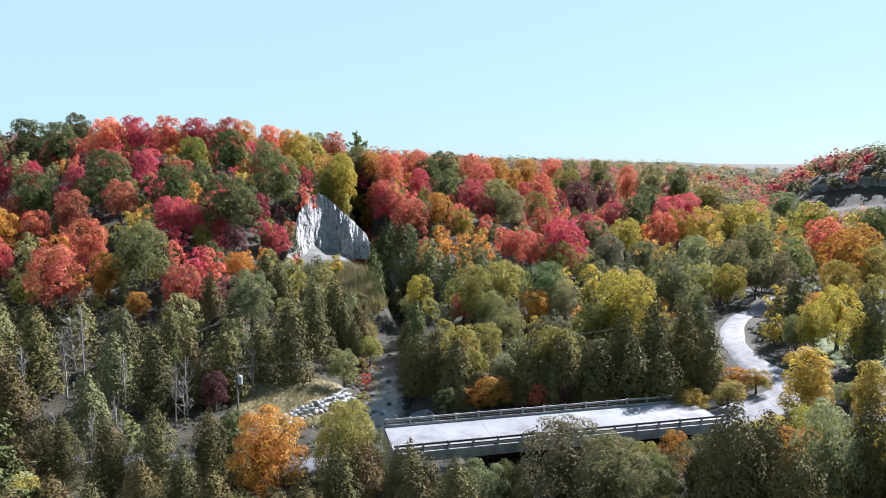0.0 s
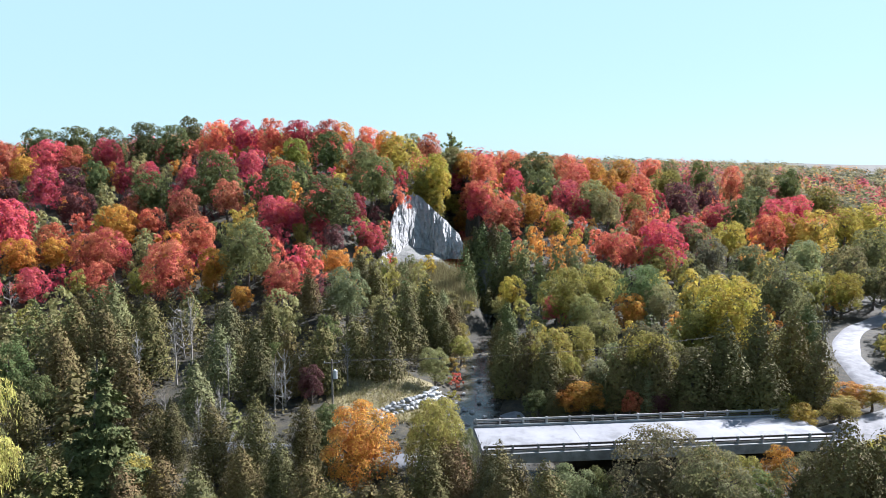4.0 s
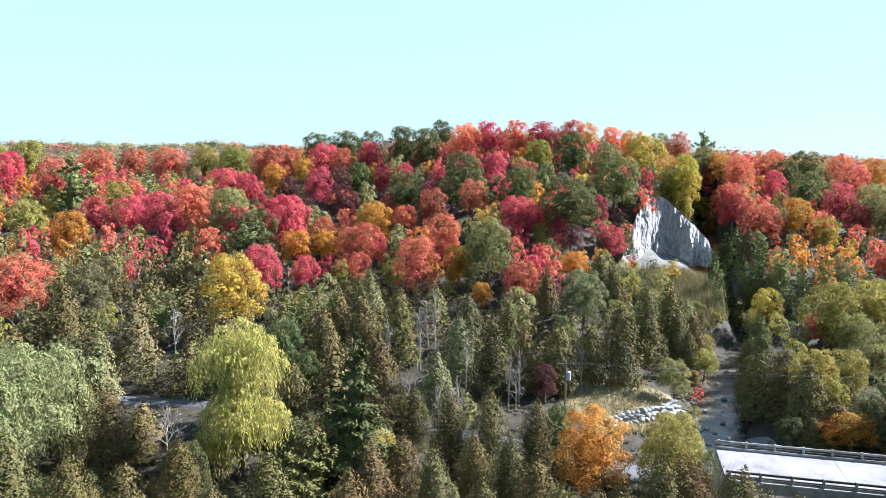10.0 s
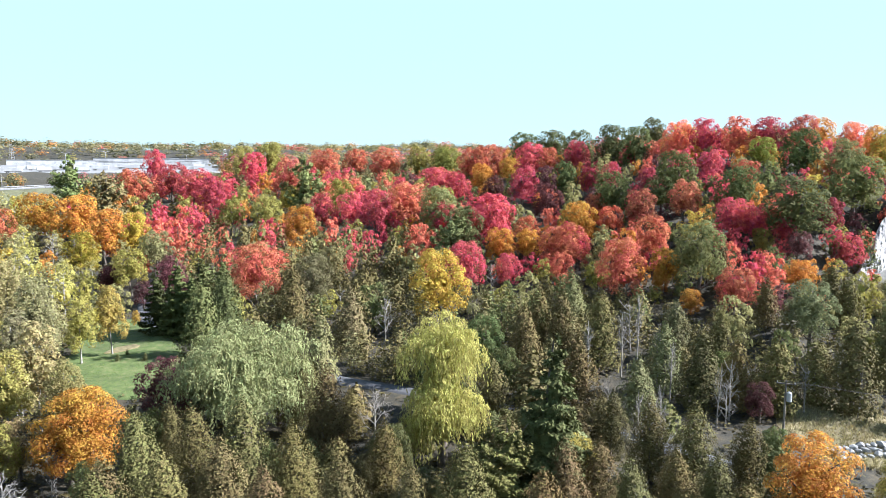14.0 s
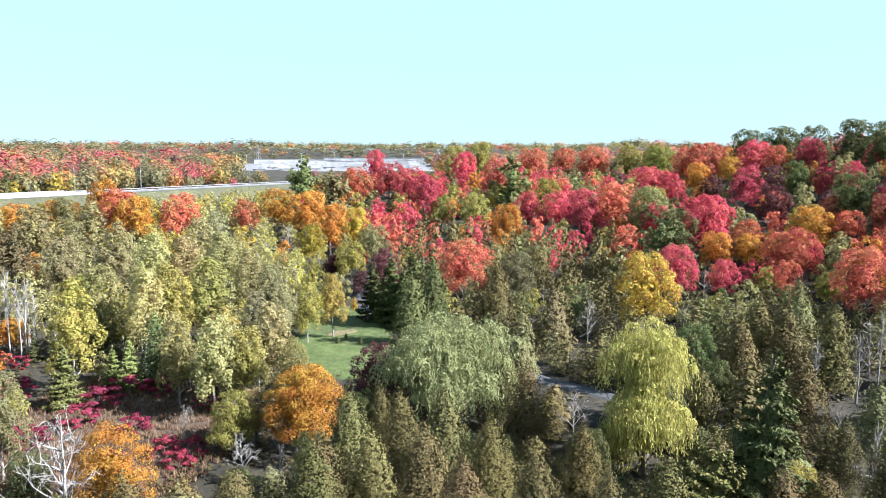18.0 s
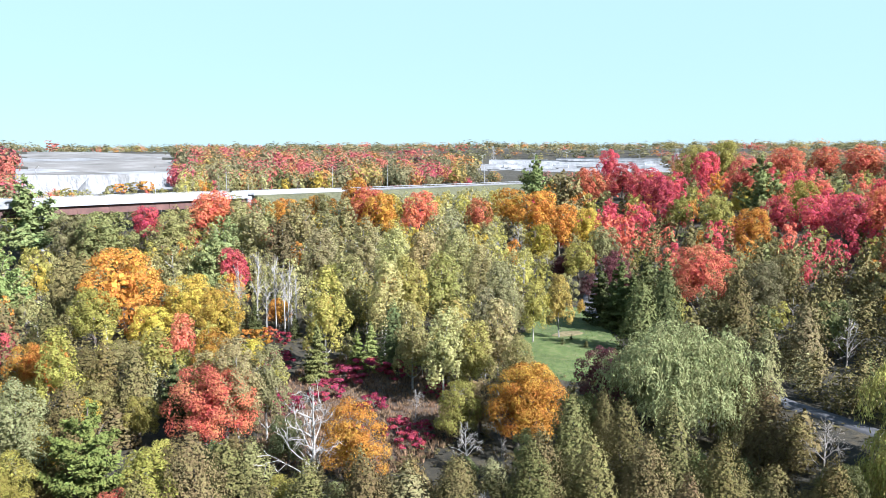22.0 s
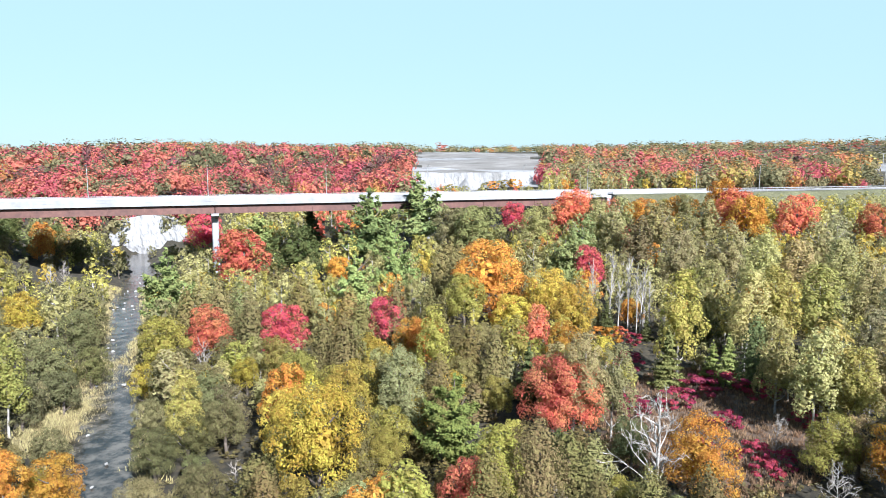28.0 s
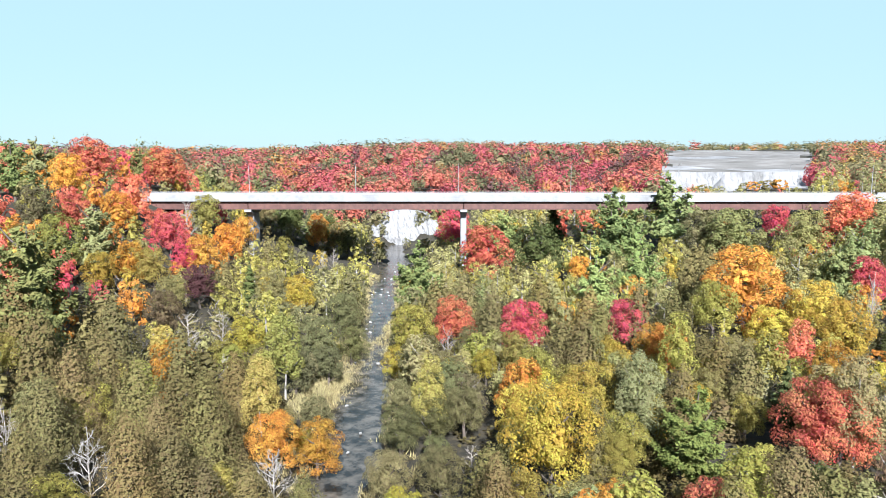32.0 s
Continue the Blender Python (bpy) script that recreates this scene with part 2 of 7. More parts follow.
slope(-16, (0, 3), (110, 3), (200, 6), (320, 14), (450, 20), (700, 20), (1500, 26), (4800, 34))
slope(-6, (0, 3), (110, 2), (170, 5), (230, 14), (340, 25), (500, 27), (1500, 30), (4800, 40))
slope(2, (0, 3), (110, 1), (160, 2), (190, 9), (215, 15), (245, 24), (300, 31), (420, 30), (1500, 32), (4800, 45))
slope(6, (0, 3), (110, 1), (150, 2), (185, 9.5), (213, 13), (227, 27), (285, 34), (400, 33), (1500, 36), (4800, 45))
slope(9, (0, 3), (110, 2), (150, 3), (185, 10.5), (217, 13.5), (231, 30), (285, 37), (400, 35), (1500, 38), (4800, 47))
slope(12, (0, 3), (110, 3), (150, 4), (180, 10.5), (206, 15), (219, 29), (280, 38.5), (400, 36), (1500, 40), (4800, 50))
slope(17, (0, 3), (110, 3.5), (135, 5), (175, 14), (215, 28), (270, 41), (340, 42), (500, 36), (1500, 42), (4800, 60))
slope(26, (0, 3), (110, 4), (135, 5), (175, 14), (215, 27), (270, 41), (340, 42), (500, 36), (1500, 42), (4800, 60))
slope(35, (0, 3), (110, 4), (140, 5), (180, 12), (220, 22), (270, 33.5), (330, 36), (500, 34), (1500, 50), (4800, 75))
slope(45, (0, 3), (110, 4), (145, 5), (190, 10), (250, 20), (320, 29), (420, 31), (700, 33), (1200, 61), (4800, 75))
slope(60, (0, 3), (110, 4), (165, 5), (200, 9), (260, 18), (320, 27), (420, 29), (700, 33), (1000, 37.5), (1300, 62), (4800, 80))
slope(75, (0, 3), (110, 4), (180, 5), (260, 12), (330, 20), (375, 25), (430, 26), (700, 33), (1000, 37.5), (1300, 62), (4800, 80))
slope(88, (0, 3), (110, 4), (180, 7), (240, 13), (290, 20), (310, 24), (420, 26), (600, 33), (1300, 60), (4800, 78))
slope(98, (0, 3), (110, 3.5), (170, 6), (225, 13), (252, 20), (300, 24), (420, 27), (520, 34), (1300, 55), (4800, 70))
slope(106, (0, 3), (110, 3), (170, 5), (220, 9), (260, 15), (330, 21), (418, 23), (432, 32.6), (540, 35.0), (760, 39.0), (1250, 55), (4800, 70))
slope(117, (0, 3), (110, 3), (170, 4), (240, 6), (300, 12), (360, 18), (418, 24), (450, 33), (560, 38), (1250, 55), (4800, 70))
slope(128, (0, 3), (110, 2), (200, 2), (300, 2), (328, 4), (340, 15), (420, 23), (560, 37), (900, 49), (4800, 70))
slope(136, (0, 3), (110, 2), (200, 2), (300, 2), (340, 4), (360, 16), (430, 24), (560, 36), (900, 47), (4800, 66))
slope(144, (0, 3), (110, 4), (200, 5), (236, 9.5), (290, 15), (330, 22), (560, 32), (900, 42), (4800, 64))
slope(152, (0, 3), (110, 5), (170, 9), (215, 19), (250, 26), (300, 31), (330, 32), (560, 31), (900, 41), (4800, 62))
slope(163, (0, 3), (100, 6), (150, 13), (190, 23), (240, 32), (400, 34), (900, 40), (4800, 60))
slope(185, (0, 3), (90, 6), (150, 18), (220, 27), (400, 30), (900, 38), (4800, 60))
slope(230, (0, 3), (90, 6), (170, 18), (250, 27), (400, 30), (900, 38), (4800, 60))

RIVER = [(-38, 320), (-24, 214), (-13, 186), (-10, 165), (-12, 148), (-10, 124), (-7.5, 104), (2, 82), (16, 60), (34, 30), (30, -20),
         (-14, -50), (-50, -58), (-73, -75), (-88, -88), (-108, -106), (-133, -126), (-163, -153), (-200, -180), (-236, -214), (-300, -240)]
RIVER_WIDE = [8, 6, 4, 3.5, 4, 5.5, 6, 8, 8, 8, 8, 8, 7.5, 9, 7.5, 4.5, 6.5, 7, 8, 8, 9]


def dense(points, step=3.0):
    """A smooth line through the points (Catmull-Rom), as an array of places about a step apart."""
    p = np.array(points, float)
    p = np.vstack([2 * p[0] - p[1], p, 2 * p[-1] - p[-2]])
    out = []
    for a, b, c, d in zip(p, p[1:], p[2:], p[3:]):
        n = max(2, int(np.linalg.norm((c - b)[:2]) / step))
        u = np.linspace(0, 1, n, endpoint=False)[:, None]
        out.append(0.5 * (2 * b + (c - a) * u + (2 * a - 5 * b + 4 * c - d) * u ** 2 + (3 * b - a - 3 * c + d) * u ** 3))
    return np.vstack([*out, p[-2][None]])


_river = dense([(*p, w) for p, w in zip(RIVER, RIVER_WIDE)])


def near_line(line, x, y):
    """Distance from places to a dense line, and the number of the nearest place on it."""
    x, y = np.atleast_1d(np.asarray(x, float)), np.atleast_1d(np.asarray(y, float))
    if x.size < 400:
        d = np.hypot(x.ravel()[:, None] - line[None, :, 0], y.ravel()[:, None] - line[None, :, 1])
        which = d.argmin(1)
        return d[np.arange(len(which)), which].reshape(x.shape), which.reshape(x.shape)
    best, which = np.full(x.shape, 1e9), np.zeros(x.shape, int)
    for k, q in enumerate(line):
        d = np.hypot(x - q[0], y - q[1])
        m = d < best
        best[m], which[m] = d[m], k
    return best, which


_bear = np.array(sorted(SLOPES))
_R = np.concatenate([np.arange(0, 500, 4.0), np.geomspace(500, 4800, 60)])
_tab = np.array([np.interp(_R, SLOPES[b][:, 0], SLOPES[b][:, 1]) for b in _bear])
_soft = np.array([1, 2, 1]) / 4.0
for _ in range(3):
    _tab[:, 1:-1] = _tab[:, :-2] * _soft[0] + _tab[:, 1:-1] * _soft[1] + _tab[:, 2:] * _soft[2]
_tab = np.vstack([_tab, _tab[:1]])
_bear = np.append(_bear, _bear[0] + 360)


def land(x, y, carve=True):
    """Height of the ground at places x, y."""
    x, y = np.atleast_1d(np.asarray(x, float)), np.atleast_1d(np.asarray(y, float))
    r = np.hypot(x, y)
    az = (np.degrees(np.arctan2(-x, y)) - _bear[0]) % 360 + _bear[0]
    k = np.clip(np.searchsorted(_bear, az, side="right") - 1, 0, len(_bear) - 2)
    u = (az - _bear[k]) / (_bear[k + 1] - _bear[k])
    u = u * u * (3 - 2 * u)
    j = np.clip(np.searchsorted(_R, r, side="right") - 1, 0, len(_R) - 2)
    v = np.clip((r - _R[j]) / (_R[j + 1] - _R[j]), 0, 1)
    a = _tab[k, j] * (1 - v) + _tab[k, j + 1] * v
    b = _tab[k + 1, j] * (1 - v) + _tab[k + 1, j + 1] * v
    z = a * (1 - u) + b * u
    z = z + (0.5 * np.sin(x * 0.071 + 1.3) * np.sin(y * 0.083) + 0.25 * np.sin(x * 0.21 + y * 0.17)) * np.clip(r / 120, 0.2, 1.5)
    z = z + np.clip((r - 480) / 300, 0, 1) * 3.0 * np.sin(x * 0.012 + 1) * np.sin(y * 0.014 + 0.5)
    if carve and (r < 400).any():
        d, w = near_line(_river, x, y)
        half = _river[w, 2] / 2
        d = np.maximum(0, d + 0.7 * np.sin(x * 0.43 + 0.2 * y) + 0.6 * np.sin(y * 0.51 - 0.15 * x + 2))
        s = np.clip((d - half * 0.7) / (half * 0.3 + 4.8), 0, 1)
        s = s * s * (3 - 2 * s)
        z = np.where(d < half + 9, -0.7 * (1 - s) + np.maximum(z, 0.5) * s, z)
    return z



# ---- ground, water, roads, bluffs ----
def polar(bearing, r):
    a = np.radians(bearing)
    return -r * np.sin(a), r * np.cos(a)


def grid_faces(rows, cols, wrap=False):
    i, j = np.meshgrid(np.arange(rows - 1), np.arange(cols if wrap else cols - 1), indexing="ij")
    j2 = (j + 1) % cols
    return np.stack([i * cols + j, i * cols + j2, (i + 1) * cols + j2, (i + 1) * cols + j], -1).reshape(-1, 4)


FIELD_SECTOR, QUARRY_SECTOR, LOT_SECTOR = (100.6, 111.0, 434, 1150), (100.9, 110.8, 405, 434), (61.5, 76.5, 640, 1010)


def inside(sector, bearing, r):
    bearing = bearing + 0.5 * np.sin(r * 0.014) + 0.3 * np.sin(r * 0.05)
    return (bearing > sector[0]) & (bearing < sector[1]) & (r > sector[2]) & (r < sector[3])


def build_ground():
    radii = np.concatenate([np.arange(3, 300, 2.6), np.arange(300, 520, 4.0), np.geomspace(520, 4800, 46)])
    bearings = np.concatenate([np.arange(-45, 170, 0.8), np.arange(170, 315, 5.0)])
    B, R = np.meshgrid(bearings, radii)
    x, y = polar(B, R)
    z = land(x.ravel(), y.ravel()).reshape(x.shape)
    far = np.clip((R - 250) / 400, 0, 1)
    z = z + far * 1.2 * np.sin(x * 0.013 + 2) * np.sin(y * 0.017)
    v = np.stack([x, y, z], -1).reshape(-1, 3)
    f = grid_faces(len(radii), len(bearings), True)
    c = v[f].mean(1)
    r, b = np.hypot(c[:, 0], c[:, 1]), np.degrees(np.arctan2(-c[:, 0], c[:, 1]))
    idx = np.zeros(len(f), int)
    idx[inside(FIELD_SECTOR, b, r)] = 1
    idx[inside(QUARRY_SECTOR, b, r) | inside(LOT_SECTOR, b, r) | (inside(FIELD_SECTOR, b, r) & ((r > 468) & (r < 512) | (r > 830) & (r < 900)))] = 2
    hub = len(v)
    v = np.vstack([v, [[0, 0, 3.0]]])
    k = np.arange(len(bearings))
    tri = np.stack([np.full_like(k, hub), k, (k + 1) % len(bearings)], -1)
    me = mesh_of("ground", v, [f, tri[:, ::-1]], [SOIL, FIELD, WHITE_SAND], np.append(idx, np.zeros(len(tri), int)), True)
    me.flip_normals()
    tagged(new("ground", me), "leaf-littered valley floor and wooded hillsides under autumn trees", "ground", kind="structure")


build_ground()


def ribbon(name, line, material, lift, across, label, category, edge=0.25, level=None):
    """A road or water surface along a line of (x, y, width), with its edges turned down into the ground."""
    q = dense(line, 2.0)
    d = np.gradient(q[:, :2], axis=0)
    d /= np.linalg.norm(d, axis=1)[:, None]
    side = np.stack([-d[:, 1], d[:, 0]], -1)
    u = np.linspace(-0.5, 0.5, across)
    p = q[:, None, :2] + side[:, None] * (u[None, :, None] * q[:, None, 2:3])
    if level is None:
        h = land(q[:, 0], q[:, 1], False) if name != "river" else None
        h = np.convolve(np.pad(h, 4, mode="edge"), np.ones(9) / 9, "valid")
        z = np.repeat(h[:, None], across, 1)
        z = np.maximum(z, land(p[..., 0].ravel(), p[..., 1].ravel()).reshape(z.shape)) + lift
    else:
        z = np.full(p.shape[:2], level)
    z[:, 0] -= edge
    z[:, -1] -= edge
    me = mesh_of(name, np.concatenate([p, z[..., None]], -1).reshape(-1, 3), grid_faces(len(q), across), material, None, True)
    return tagged(new(name, me), label, category, kind="structure")


ribbon("river", [(*p, w + 6.5) for p, w in zip(RIVER, RIVER_WIDE)], WATER, 0, 5, "shallow stony river with brown water and small riffles", "river", 0, 0.0)
AXIS = Vector((0.974, 0.228, 0)).normalized()          # the old bridge runs along this line
ACROSS = Vector((-AXIS.y, AXIS.x, 0))
DECK = 5.2


def on_bridge(a, c):
    p = AXIS * a + ACROSS * c
    return p.x, p.y


ROAD_EAST = [(*on_bridge(57.5, 83.5), 7.6), (*on_bridge(68, 86), 8.5), (57, 108, 9), (54.5, 119, 6.5), (57, 134, 5.5), (68, 154, 5), (92, 176, 5), (130, 205, 5)]
ROAD_WEST = [(*on_bridge(12.5, 83.5), 7.6), (-20, 81.5, 5), (-42, 81, 3.6), (-62, 77.5, 3.6), (-78, 72.5, 3.6), (-92, 69, 3.6), (-115, 65, 3.6), (-139, 62.5, 3.6), (-160, 66, 3.6), (-185, 80, 3.6)]
ROAD_CROSS = [(57, 105, 9), (70, 106, 7), (84, 104, 7), (110, 96, 7)]
ribbon("road_east", ROAD_EAST, GRAVEL, 0.22, 7, "pale worn gravel road curving into the trees", "road", 0.6)
ribbon("road_west", ROAD_WEST, LANE, 0.22, 7, "gravel lane with the cedars' shade put into its grey colour", "road", 0.6)
ribbon("road_cross", ROAD_CROSS, GRAVEL, 0.16, 7, "pale gravel side road at the junction", "road", 0.6)


def patch(name, bearing, r, along, across, material, lift, label, category, rough=0.18, seed=1):
    """An uneven patch of other ground cover, longer along its bearing."""
    rng = np.random.default_rng(seed)
    rings, spokes = 10, 40
    th = np.linspace(0, 2 * np.pi, spokes, endpoint=False)
    edge = 1 + rough * sum(np.sin(th * k + rng.uniform(0, 6)) / k for k in (2, 3, 5, 7))
    s = np.linspace(0.02, 1, rings)[:, None] * edge[None]
    a = np.radians(bearing)
    cx, cy = polar(bearing, r)
    x = cx + s * (np.cos(th) * -np.sin(a) * along + np.sin(th) * np.cos(a) * across)
    y = cy + s * (np.cos(th) * np.cos(a) * along + np.sin(th) * np.sin(a) * across)
    z = land(x.ravel(), y.ravel()).reshape(x.shape) + lift
    z[-1] -= lift + 0.3
    me = mesh_of(name, np.stack([x, y, z], -1).reshape(-1, 3), [grid_faces(rings, spokes, True), np.arange(spokes)[None]], material, None, True)
    tagged(new(name, me), label, category, kind="structure")


patch("meadow", 69.3, 140, 27, 11, GRASS, 0.22, "mown green meadow beside the gravel lane", "meadow", seed=2)
patch("sand_patch", 69.2, 141, 2.2, 3.4, DRY_GRASS, 0.34, "bare sandy patch worn into the meadow", "ground", seed=3)
patch("clearing", 86.5, 101, 24, 15, BROWN_GRASS, 0.2, "clearing of dry brown grass between shrubs", "meadow", seed=4)
patch("river_terrace", 12.5, 108, 13, 9, DRY_GRASS, 0.2, "dry weedy terrace above the river bend", "ground", seed=5)
patch("lawn", -32.5, 152, 20, 12, GRASS, 0.2, "green lawn seen between roadside trees", "meadow", seed=6)
patch("talus", 8.0, 194, 19, 19, SCREE, 0.25, "grey talus and rubble at the foot of the clay bluff", "scree", seed=8)
patch("gravel_bar", 3.6, 103, 5, 6, GRAVEL, 0.35, "gravel bar at the river's edge above the bridge", "ground", seed=7)


def face(name, b0, b1, foot, crest, low, high, material, label, seed, cols=90, rows=26, rough=1.6, back=([0, 180], [0.35, 0.35]), jag=0.5, even=1.0):
    """An eroded bank: a steep, gullied sheet that stands just before the hillside."""
    b = np.linspace(b0, b1, cols)
    v = np.linspace(0, 1, rows)
    B, V = np.meshgrid(b, v)
    lo, hi = np.interp(b, *low), np.interp(b, *high)
    hi = hi + jag * np.array([noise.fractal(Vector((q * 0.9, 0, seed)), 1.0, 2.0, 3) for q in b])
    z = lo + V * (hi - lo)
    r = np.interp(b, *foot) + (z - lo.min()) * np.interp(b, *back) + 4.0 * V ** 3
    for k in range(rows):
        for j in range(cols):
            p = Vector((B[k, j] * 1.9 / even ** 0.5, z[k, j] * 0.10 * even, seed))
            g = noise.fractal(p, 0.9, 2.1, 5) + 0.5 * noise.fractal(Vector((B[k, j] * 5 / even ** 0.5, z[k, j] * 0.5 * even ** 0.5, seed + 5)), 0.8, 2.0, 4)
            r[k, j] += rough * g
    x, y = polar(B, r)
    me = mesh_of(name, np.stack([x, y, z], -1).reshape(-1, 3), grid_faces(rows, cols), material, None, False)
    tagged(new(name, me), label, "cliff", kind="structure")


face("clay_bluff", 6.0, 13.0, ([5, 6.5, 8.6, 9.3, 10.5, 12.5, 13.2], [197, 201, 206, 205.5, 201, 189, 185]), None, ([5, 6.3, 9.3, 12.4, 13.2], [11, 12, 10.5, 12, 13]),
     ([5.6, 5.9, 6.3, 6.9, 8.5, 9.3, 10.1, 11.0, 11.7, 12.2, 12.7, 13.1], [12, 14.5, 18, 20.5, 25.5, 28.3, 30, 29.0, 25, 20.5, 16, 13.2]), CLAY, "pale grey eroded clay bluff above the river bend", 3.0,
     130, 56, 1.5, ([5, 8.4, 9.6, 13], [0.3, 0.35, 0.7, 0.75]), 0.7, 1.0)
face("quarry_face", 100.6, 111.0, ([99, 113.5], [412, 416]), None, ([99, 113], [20, 20]), ([99, 103, 108, 113.5], [33.2, 33.0, 32.8, 33.2]), WHITE_SAND,
     "white sand face of a quarry with dark gullies", 9.0, 110, 18, 0.8)
face("quarry_ramp", 104.9, 107.7, ([104, 108], [402, 402]), None, ([104, 108], [20, 20]), ([104.9, 105.6, 106.35, 107.0, 107.7], [21, 26, 32.6, 27, 21]), WHITE_SAND,
     "white sand ramp heaped against the quarry face", 11.0, 40, 16, 0.5)
face("river_cliff", 128.6, 134.2, ([128, 134.5], [322, 330]), None, ([128, 135], [0, 0]), ([128.6, 129.6, 131.5, 133.4, 134.2], [10, 15, 16.5, 14, 9]), WHITE_SAND,
     "white eroded river bank beyond the highway bridge", 14.0, 60, 20, 1.5)
face("scree_slope", -33.5, -26.5, ([-34, -26], [455, 470]), None, ([-34, -26], [8, 8]), ([-33.5, -31, -29.5, -28, -26.5], [33, 31, 30, 25, 12]), SCREE,
     "grey scree slope on the far valley side", 21.0, 50, 18, 2.5)

# ---- old bridge over the river ----
def build_old_bridge():
    base = Matrix.Translation((AXIS * 35 + ACROSS * 83.5 + Vector((0, 0, DECK)))) @ Matrix.Rotation(math.atan2(AXIS.y, AXIS.x), 4, "Z")
    b = thing("old_bridge", "old concrete road bridge with steel rails and worn pale deck", "bridge", at=base)
    half, w = 22.5, 4.25
    part("deck", box(2 * half, 2 * w, 0.35, z=-0.35, bevel=0.03), WORN_DECK, b, "worn patched pale road deck")
    for s in (-1, 1):
        part("edge_girder", box(2 * half, 0.45, 1.25, 0, s * (w + 0.2), -1.3, 0.04), CONCRETE, b, "grey concrete edge girder")
        part("kerb", box(2 * half, 0.4, 0.22, 0, s * (w - 0.22), 0.004, 0.04), CONCRETE, b)
        part("rail", box(2 * half, 0.16, 0.26, 0, s * (w + 0.12), 0.66, 0.03), CONCRETE if s > 0 else DARK_RAIL, b, "weathered grey rail" if s > 0 else "dark rusted steel rail")
        part("lower_rail", box(2 * half, 0.10, 0.14, 0, s * (w + 0.12), 0.30, 0.02), DARK_RAIL, b, "thin dark rail")
        post = None
        for k in range(15):
            x = -half + 0.4 + k * (2 * half - 0.8) / 14
            if post is None:
                post = part("post", box(0.26, 0.3, 1.02, 0, 0, 0, 0.03), CONCRETE, b, "squat concrete post")
                me = post.data
            else:
                post = part("post", me, None, b, "squat concrete post")
            post.location = (x, s * (w + 0.12), -0.02)
    for x in (-half + 1, half - 1):
        part("abutment", box(2.0, 9.0, 7.5, x, 0, -7.9, 0.06), CONCRETE, b, "stained concrete abutment")
    for y in (-2.2, 0, 2.2):
        part("girder", box(2 * half - 2, 0.5, 0.95, 0, y, -1.32, 0.03), CONCRETE, b)
    for x in (-9.5, 3.0, 12.0):
        part("deck_joint", box(0.09, 8.0, 0.012, x, 0, 0.004), ASPHALT, b, "dark tar joint across the deck")


build_old_bridge()

# ---- highway bridge ----
HW = Vector((-181.2, -141.6, 0))
HW_LEFT = Vector((0.6157, -0.788, 0))
HW_AWAY = Vector((-0.788, -0.6157, 0))
HW_Z = 27.3                       # road surface
PIERS = (66, -5.6, -77)
HW_BASE = Matrix.Translation(HW) @ Matrix.Rotation(math.atan2(-HW_LEFT.y, -HW_LEFT.x), 4, "Z")      # x runs along the road to the right, y away


